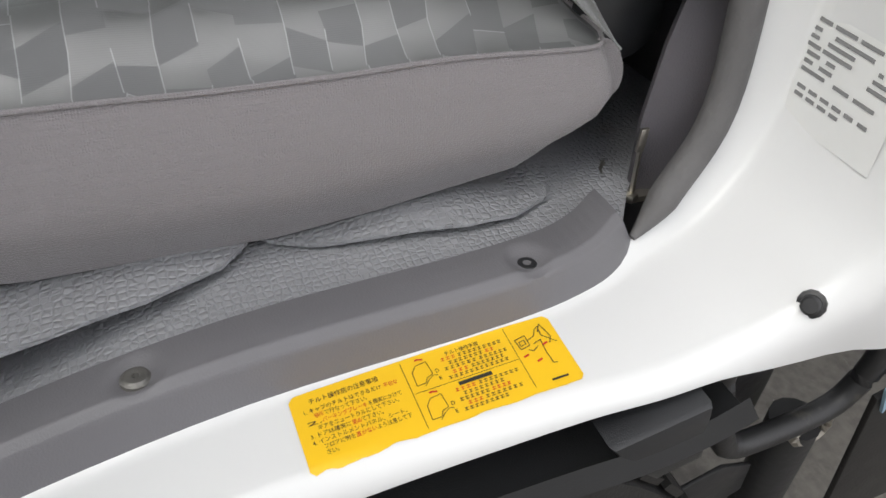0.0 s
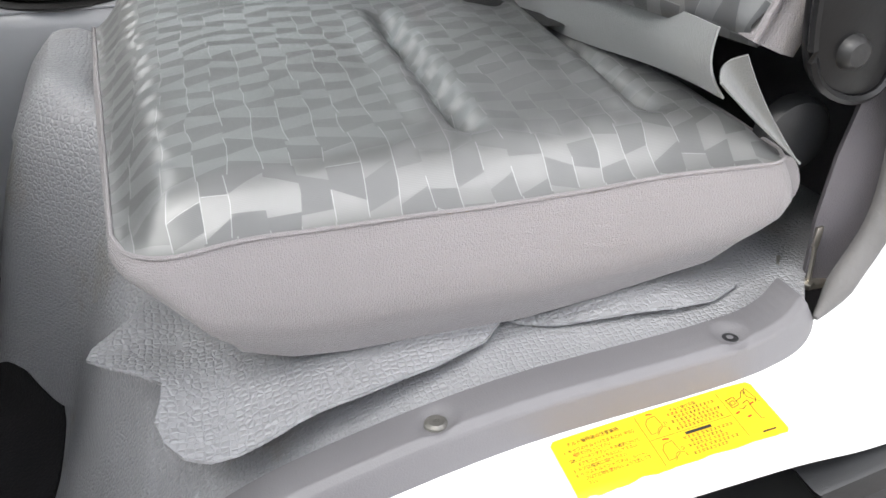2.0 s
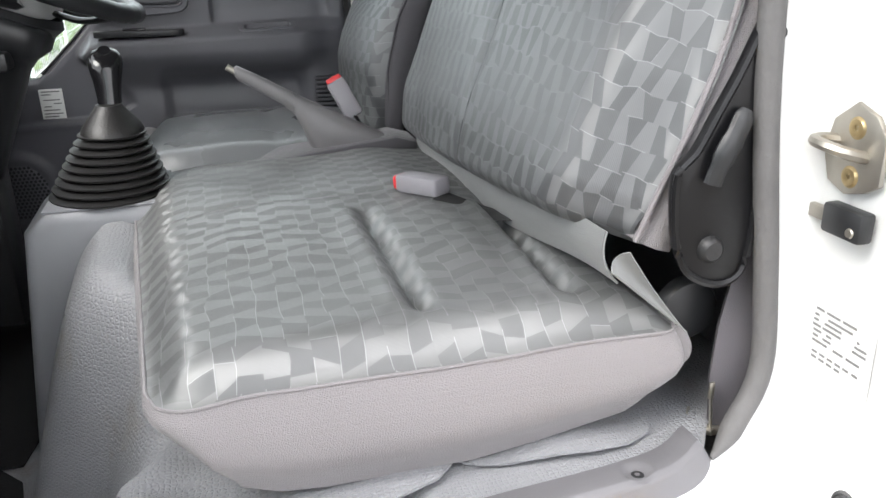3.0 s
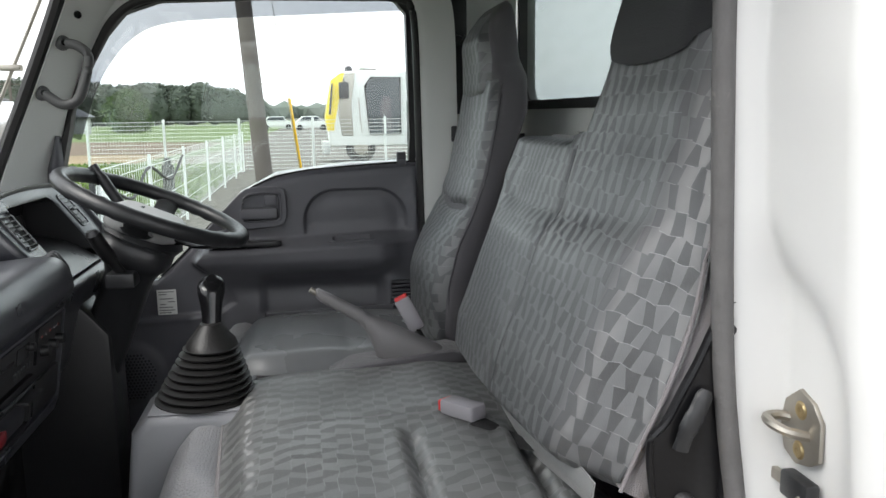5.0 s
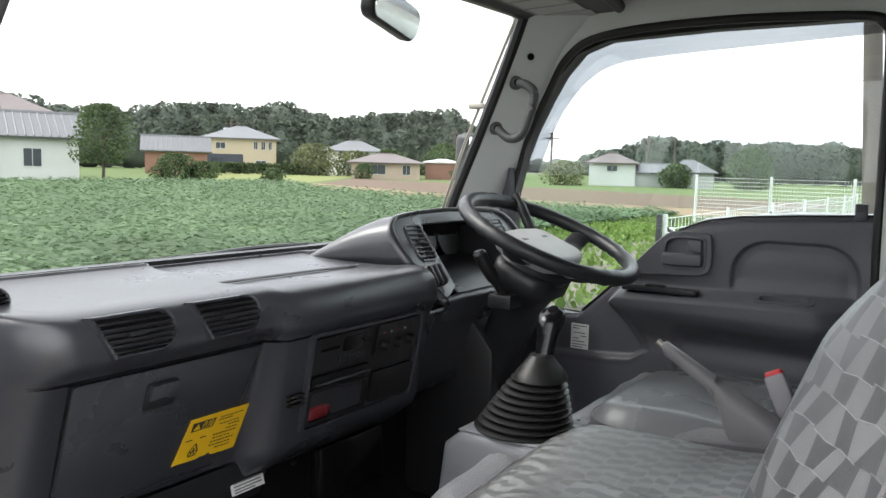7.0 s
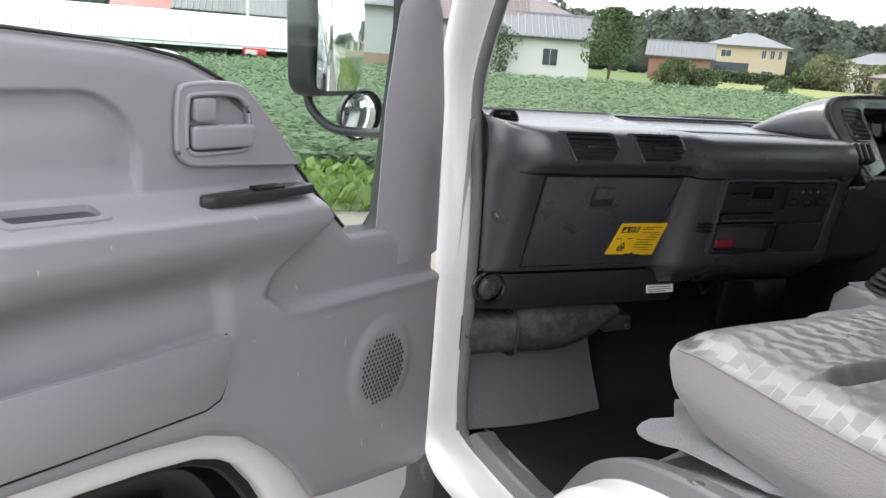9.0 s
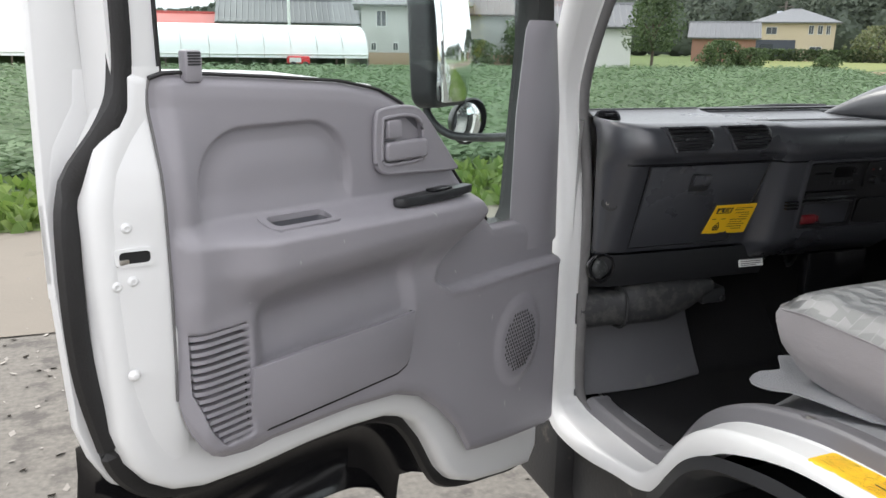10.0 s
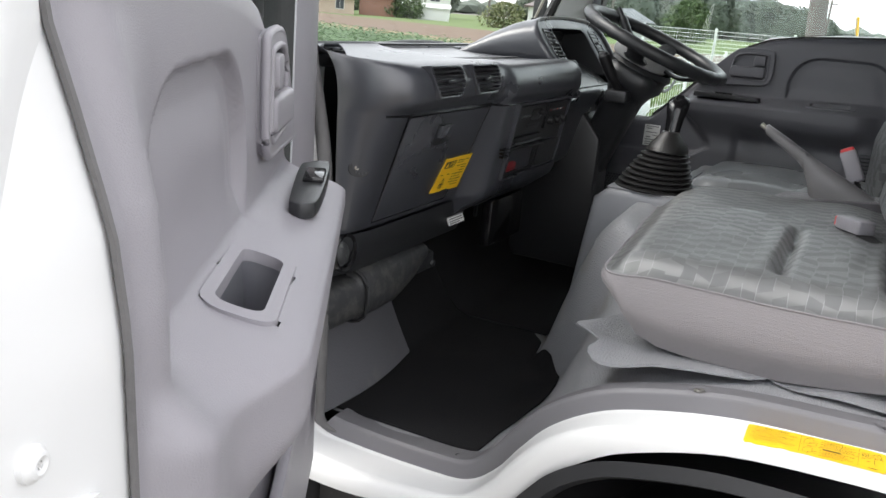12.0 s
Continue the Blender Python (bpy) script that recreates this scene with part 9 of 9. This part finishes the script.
ff = thing("mesh_fence", (23, 2.6, 0), "tall white wire-mesh fence", "fence", "yard fences")
ys = [6.70, 4.65, 2.58, 0.5, -1.6, -3.7, -5.8]
for y0, y1 in zip(ys, ys[1:]):
    fence_bay(ff, (23, y0), (23, y1), 0.06, 1.46, 0.075, [0.08 + 0.105 * k for k in range(14)])
for y in ys:
    part("post", tube([(23.05, y, 0), (23.05, y, 1.52)], 0.038, 8), FENCEW, ff)
nf = thing("mesh_fence", (12, 2.55, 0), "low white wire-mesh fence with posts", "fence", "yard fences")
xs_ = [7.15, 9.55, 12.2, 15.0, 17.8, 20.5, 23.0]
for x0, x1 in zip(xs_, xs_[1:]):
    fence_bay(nf, (x0, 2.55), (x1, 2.56), 0.05, 1.08, 0.12, (0.07, 0.30, 0.53, 0.76, 0.98, 1.09))
for x in xs_:
    part("post", tube([(x, 2.5, 0), (x, 2.5, 1.14)], 0.022, 8), FENCEW, nf)
part("rope", tube(spline([(7.2, 2.50, 1.0), (8.4, 2.48, 0.72), (9.5, 2.5, 0.98), (10.8, 2.48, 0.74), (12.1, 2.5, 1.0)], 8), 0.018, 6), RUBBER, nf)
part("gate_post", box(7.08, 7.13, 2.52, 2.57, 0, 1.14, 0.008), CHASSIS, nf)
um = thing("umbrella", (7.9, 2.66, 0.30), "folded white umbrella hung on the fence", "umbrella")
part("canopy", lathe([(0.02, 0.0), (0.10, 0.08), (0.16, 0.20), (0.13, 0.40), (0.05, 0.56), (0.02, 0.62)], (7.75, 2.62, 0.36), (0.05, 0.02, 1), 10), FENCEW, um)
part("handle", tube([(7.78, 2.63, 0.95), (7.78, 2.63, 1.06)], 0.012, 6), DARK, um)
solo("black_marker_post", join(tube([(13.1, 2.9, 0), (13.1, 2.9, 0.80)], 0.10, 10), tube([(13.1, 2.9, 0.80), (13.1, 2.9, 0.92)], 0.06, 10)), RUBBER, "short black marker post by the fence", "post", base=(13.1, 2.9, 0))
POLE = mat("weathered_pole", (0.11, 0.095, 0.085), 0.85, mottle=(2.0, 0.2), grain=(20.0, 0.4))
up = thing("utility_pole", (18, 1.62, 0), "weathered grey-brown utility pole, leaning a little", "utility pole")
part("pole", tube([(18, 1.63, 0), (18, 1.93, 4.4), (18, 2.28, 9.5)], [0.20, 0.175, 0.14], 14), POLE, up)
for k in range(5):
    z = 2.6 + 0.9 * k
    y = 1.63 + 0.0685 * z
    part("step_bolt", tube([(17.8, y + (0.16 if k % 2 else -0.16), z), (17.8, y + (0.30 if k % 2 else -0.30), z)], 0.012, 6), STEEL, up)
guy = thing("guy_wire", (20.2, 0.95, 0), "steel guy wire with a yellow sleeve", "guy wire")
part("wire", tube([(20.4, 0.85, 0), (18.2, 1.9, 9.0)], 0.010, 5), STEEL, guy)
part("sleeve", tube([(20.4, 0.85, 0.2), (19.95, 1.06, 2.0)], 0.04, 8), YELLOW, guy)


def line_pole(x, y, h):
    t = thing("power_pole", (x, y, 0), "thin distant power pole with a cross arm", "utility pole", "power poles")
    part("pole", tube([(x, y, 0), (x, y, h)], 0.16, 6), POLE, t)
    part("cross_arm", tube([(x - 0.5, y + 0.9, h - 0.7), (x + 0.5, y - 0.9, h - 0.7)], 0.07, 5), POLE, t)
    return t


spots_ = [(92, 44.5, 6.3), (120, 37.5, 7.0), (95, 33, 6.1), (135, 9, 7.5), (82, 92, 7.8), (95, 61, 7.0)]
for x, y, h in spots_:
    line_pole(x, y, h)
wires = thing("power_lines", (110, 40, 6), "thin overhead power lines", "power lines")
for a, b in (((92, 44.5, 6.2), (120, 37.5, 6.9)), ((120, 37.5, 6.9), (135, 9, 7.4)), ((95, 61, 6.9), (92, 44.5, 6.2)), ((135, 9, 7.4), (140, -30, 7.2))):
    for dz in (0, -0.7):
        mid_ = [(a[0] + (b[0] - a[0]) * t, a[1] + (b[1] - a[1]) * t, a[2] + (b[2] - a[2]) * t + dz - 0.9 * 4 * t * (1 - t) * 0.5) for t in np.linspace(0, 1, 9)]
        part("line", tube(mid_, 0.02, 4), RUBBER, wires)
mast = thing("radio_mast", (8.8, 61, 0), "slim white pole behind the greenhouse", "pole")
part("pole", tube([(8.8, 60.9, 0), (8.8, 60.9, 7.5)], 0.11, 8), FENCEW, mast)

# ---- parked yellow and white truck
tk = thing("parked_truck", (27, -1.5, 0), "parked heavy truck with a white cab and yellow front", "truck")
TYEL = mat("truck_yellow", (0.80, 0.62, 0.03), 0.35, mottle=(2.0, 0.05), grain=None, coat=0.4)
part("cab_body", prism([(0.45, 0.55), (0.52, 1.5), (0.30, 2.75), (-0.1, 2.98), (-2.1, 2.98), (-2.1, 0.55)], lambda p, q, d: (d, p, q), 26.0, 28.3, 0.08, 3), RENDERW, tk, "white cab")
part("yellow_front", prism([(0.50, 1.05), (0.58, 1.5), (0.36, 2.70), (0.05, 2.92), (-0.08, 2.92), (0.24, 1.45), (0.30, 1.05)], lambda p, q, d: (d, p, q), 25.97, 28.33, 0.04, 2), TYEL, tk, "yellow front")
part("sleeper_cap", prism([(-0.55, 2.98), (-0.65, 3.25), (-1.0, 3.3), (-1.2, 2.98)], lambda p, q, d: (d, p, q), 26.2, 28.1, 0.04, 2), CHROME, tk)
part("silver_pillar", prism([(-0.10, 2.90), (-0.42, 2.92), (-0.28, 1.9), (-0.32, 0.9), (0.05, 0.9), (0.16, 1.6), (0.06, 2.5)], lambda p, q, d: (d, p, q), 25.96, 28.34, 0.03, 2), STEEL, tk, "grey plastic corner pillar")
glass_ = part("door_window", prism([(-0.86, 0.95), (-0.74, 2.50), (-0.92, 2.76), (-1.88, 2.76), (-1.88, 0.95)], lambda p, q, d: (d, p, q), 25.955, 25.99), PANEDARK, tk)
part("window_rim", tube([(25.955, p, q) for p, q in ((-0.86, 0.95), (-0.74, 2.50), (-0.92, 2.76), (-1.88, 2.76), (-1.88, 0.95))], 0.035, 6, closed=True), RUBBER, glass_)
part("seat_inside", prism([(-1.25, 1.0), (-1.20, 1.7), (-1.30, 2.15), (-1.55, 2.15), (-1.62, 1.0)], lambda p, q, d: (d, p, q), 25.950, 25.953), DARKCLOTH, glass_)
part("handrail", tube([(25.93, -0.60, 1.0), (25.90, -0.58, 1.1), (25.90, -0.52, 2.0), (25.93, -0.52, 2.1)], 0.018, 6), STEEL, tk)
part("roof_lamp", lathe([(0, 0.22), (0.10, 0.20), (0.14, 0.08), (0.15, 0)], (26.6, -0.25, 2.96), (0, 0, 1), 12), DARK, tk)
part("windscreen", prism([(0.47, 1.60), (0.36, 2.55), (0.30, 2.6), (0.40, 1.60)], lambda p, q, d: (d, p, q), 25.9, 28.2), PANEDARK, tk)
mr_ = part("mirror", box(25.72, 25.84, -0.20, 0.12, 2.10, 2.62, 0.03), DARK, tk)
part("mirror_arm", tube([(25.78, -0.05, 2.6), (26.0, -0.05, 2.75)], 0.02, 6), DARK, mr_)
part("bumper", box(26.0, 28.3, 0.45, 0.70, 0.30, 0.70, 0.05), RENDERG, tk)
for y in (-0.55, -4.6):
    w_ = part("wheel", lathe([(0, -0.12), (0.30, -0.12), (0.48, -0.14), (0.50, 0), (0.48, 0.14), (0, 0.14)], (26.15, y, 0.5), (1, 0, 0), 24), RUBBER, tk)
    part("rim", lathe([(0, 0.02), (0.12, 0.02), (0.28, -0.02), (0.30, 0)], (26.02, y, 0.5), (-1, 0, 0), 18), STEEL, w_)
part("load_bed", box(26.05, 28.25, -8.5, -2.3, 0.95, 1.35, 0.03), RENDERG, tk)
part("chassis_frame", box(26.6, 27.7, -8.5, 0.2, 0.6, 0.95), CHASSIS, tk)
tk.matrix_basis = Matrix.Translation((27, -2.0, 0))
def far_car(x, y, yaw):
    m = Matrix.Translation((x, y, 0)) @ Matrix.Rotation(radians(yaw), 4, "Z")
    c = thing("parked_car", label="small white car far off by the road", category="car", group="far cars", turn=m)
    part("body", prism([(-2.0, 0.3), (-2.0, 0.85), (-1.2, 0.95), (-0.7, 1.5), (0.9, 1.5), (1.5, 0.95), (2.0, 0.85), (2.0, 0.3)], lambda p, q, d: (p, d, q), -0.8, 0.8, 0.06), RENDERW, c)
    part("glasshouse", prism([(-1.05, 0.98), (-0.65, 1.42), (0.85, 1.42), (1.3, 0.98)], lambda p, q, d: (p, d, q), -0.82, 0.82), PANEDARK, c)
    for px in (-1.25, 1.25):
        part("wheel", lathe([(0, -0.83), (0.3, -0.83), (0.31, 0.83), (0, 0.83)], (px, 0, 0.3), (0, 1, 0), 14), RUBBER, c)


far_car(95, 4.5, 95)
far_car(88, 0.6, 95)

# ---- the truck's own load box, front wheel and underside
lb = thing("load_box", (0.85, -1.6, 0.9), "white ribbed front wall of the truck's load box", "load box")
part("front_panel", box(-0.05, 1.75, -0.49, -0.45, 0.95, 2.55, 0.01), RENDERW, lb)
for k in range(9):
    part("rib", box(0.02 + 0.20 * k, 0.07 + 0.20 * k, -0.45, -0.435, 1.0, 2.5, 0.006), RENDERW, lb)
part("floor_frame", box(0.0, 1.70, -2.6, -0.49, 0.85, 0.98), CHASSIS, lb)
fw = thing("front_wheel", (0.17, 0.30, 0.0), "black front tyre on a steel rim under the cab", "wheel")
prof_ = [(0.20, -0.085), (0.27, -0.10), (0.33, -0.10), (0.358, -0.088), (0.366, -0.06), (0.366, 0.06), (0.358, 0.088), (0.33, 0.10), (0.20, 0.085)]
ty = part("tyre", lathe(prof_, (0.17, 0.30, 0.366), (1, 0, 0), 56), RUBBER, fw)
for k in range(44):
    a = k * math.tau / 44
    part("tread_block", moved(box(-0.085, -0.045, -0.018, 0.018, 0.364, 0.373), Matrix.Translation((0.17, 0.30, 0.366)) @ Matrix.Rotation(a, 4, "X")), RUBBER, ty)
part("rim", lathe([(0.0, 0.02), (0.08, 0.03), (0.12, -0.01), (0.19, -0.02), (0.21, 0.03)], (0.10, 0.30, 0.366), (-1, 0, 0), 30), STEEL, fw)
und = thing("underbody", (0.4, 0.1, 0.4), "black painted chassis parts, tilt hook and mud guard below the cab", "chassis")
line = [p for p in SILL if p[0] > 0.11]
gd = []
for y, z, x, d, w, ny, nz in line:
    if y < 0.80:
        gd.append([(0.012, y + ny * 0.052, z + nz * 0.052), (0.006, y + ny * 0.075, z + nz * 0.075), (0.03, y + ny * 0.09, z + nz * 0.09), (0.34, y + ny * 0.085, z + nz * 0.085)])
bm = mesh_of([v for r in gd for v in r], [(i * 4 + j, (i + 1) * 4 + j, (i + 1) * 4 + j + 1, i * 4 + j + 1) for i in range(len(gd) - 1) for j in range(3)])
part("arch_liner", bm, DARK, und, "black wheel-arch liner", sharp=50)
part("liner_end", prism([(0.20, 0.845), (0.125, 0.862), (0.112, 0.80), (0.150, 0.79), (0.175, 0.812)], lambda p, q, d: (d, p, q), 0.01, 0.05, 0.006), DARK, und)
part("tilt_hook", tube(spline([(0.10, 0.020, 0.80), (0.10, 0.005, 0.74), (0.10, -0.030, 0.652), (0.10, -0.050, 0.628), (0.10, -0.09, 0.625), (0.10, -0.165, 0.637), (0.10, -0.195, 0.665), (0.10, -0.205, 0.72), (0.12, -0.21, 0.80)], 5), 0.013, 10), CHASSIS, und, "bent black tube")
part("hook_stud", tube([(0.10, 0.020, 0.80), (0.10, 0.017, 0.775)], 0.015, 10), STEEL, und)
part("damper", tube([(0.12, -0.165, 0.60), (0.13, -0.20, 0.30)], 0.028, 14), CHASSIS, und)
part("damper_eye", tube([(0.10 + 0.0, -0.165 + 0.022 * math.cos(a), 0.608 + 0.022 * math.sin(a)) for a in np.linspace(0, math.tau, 14, endpoint=False)], 0.006, 6, closed=True), STEEL, und)
part("mount_plate", prism([(0.04, 0.82), (0.03, 0.64), (-0.01, 0.52), (0.02, 0.42), (0.08, 0.42), (0.09, 0.62), (0.10, 0.82)], lambda p, q, d: (d, p, q), 0.14, 0.15, 0.002), CHASSIS, und)
part("tab_plate", prism([(-0.02, 0.52), (-0.09, 0.545), (-0.135, 0.53), (-0.14, 0.48), (-0.10, 0.46), (-0.03, 0.47)], lambda p, q, d: (d, p, q), 0.12, 0.126, 0.002), CHASSIS, und)
part("mud_flap", prism([(-0.21, 0.66), (-0.40, 0.72), (-0.42, 0.42), (-0.26, 0.40)], lambda p, q, d: (d, p, q), 0.08, 0.088, 0.002), RUBBER, und)
part("blue_tag", prism([(-0.205, 0.68), (-0.225, 0.735), (-0.245, 0.715), (-0.222, 0.64)], lambda p, q, d: (d, p, q), 0.074, 0.078), mat("blue_tag", (0.25, 0.38, 0.47), 0.5, grain=None), und)
for x in (0.42, 1.20):
    part("frame_rail", box(x, x + 0.08, -2.6, 1.2, 0.46, 0.60, 0.006), CHASSIS, und)
part("cross_beam", box(0.16, 1.54, -0.16, -0.09, 0.55, 0.84, 0.01), CHASSIS, und)
part("axle", tube([(0.2, 0.30, 0.366), (1.5, 0.30, 0.366)], 0.05, 10), CHASSIS, und)
part("step_shield", prism([(1.12, 0.58), (0.86, 0.585), (0.78, 0.60), (0.76, 0.30), (1.05, 0.26), (1.12, 0.40)], lambda p, q, d: (d, p, q), 0.05, 0.06), CHASSIS, und, "black shield below the step")
part("front_corner", box(0.0, 0.30, 1.13, 1.42, 0.35, 0.60, 0.03), CHASSIS, und)
ow = thing("front_wheel", (1.52, 0.30, 0.0), "black front tyre on a steel rim under the cab", "wheel")
part("tyre", lathe(prof_, (1.52, 0.30, 0.366), (1, 0, 0), 40), RUBBER, ow)
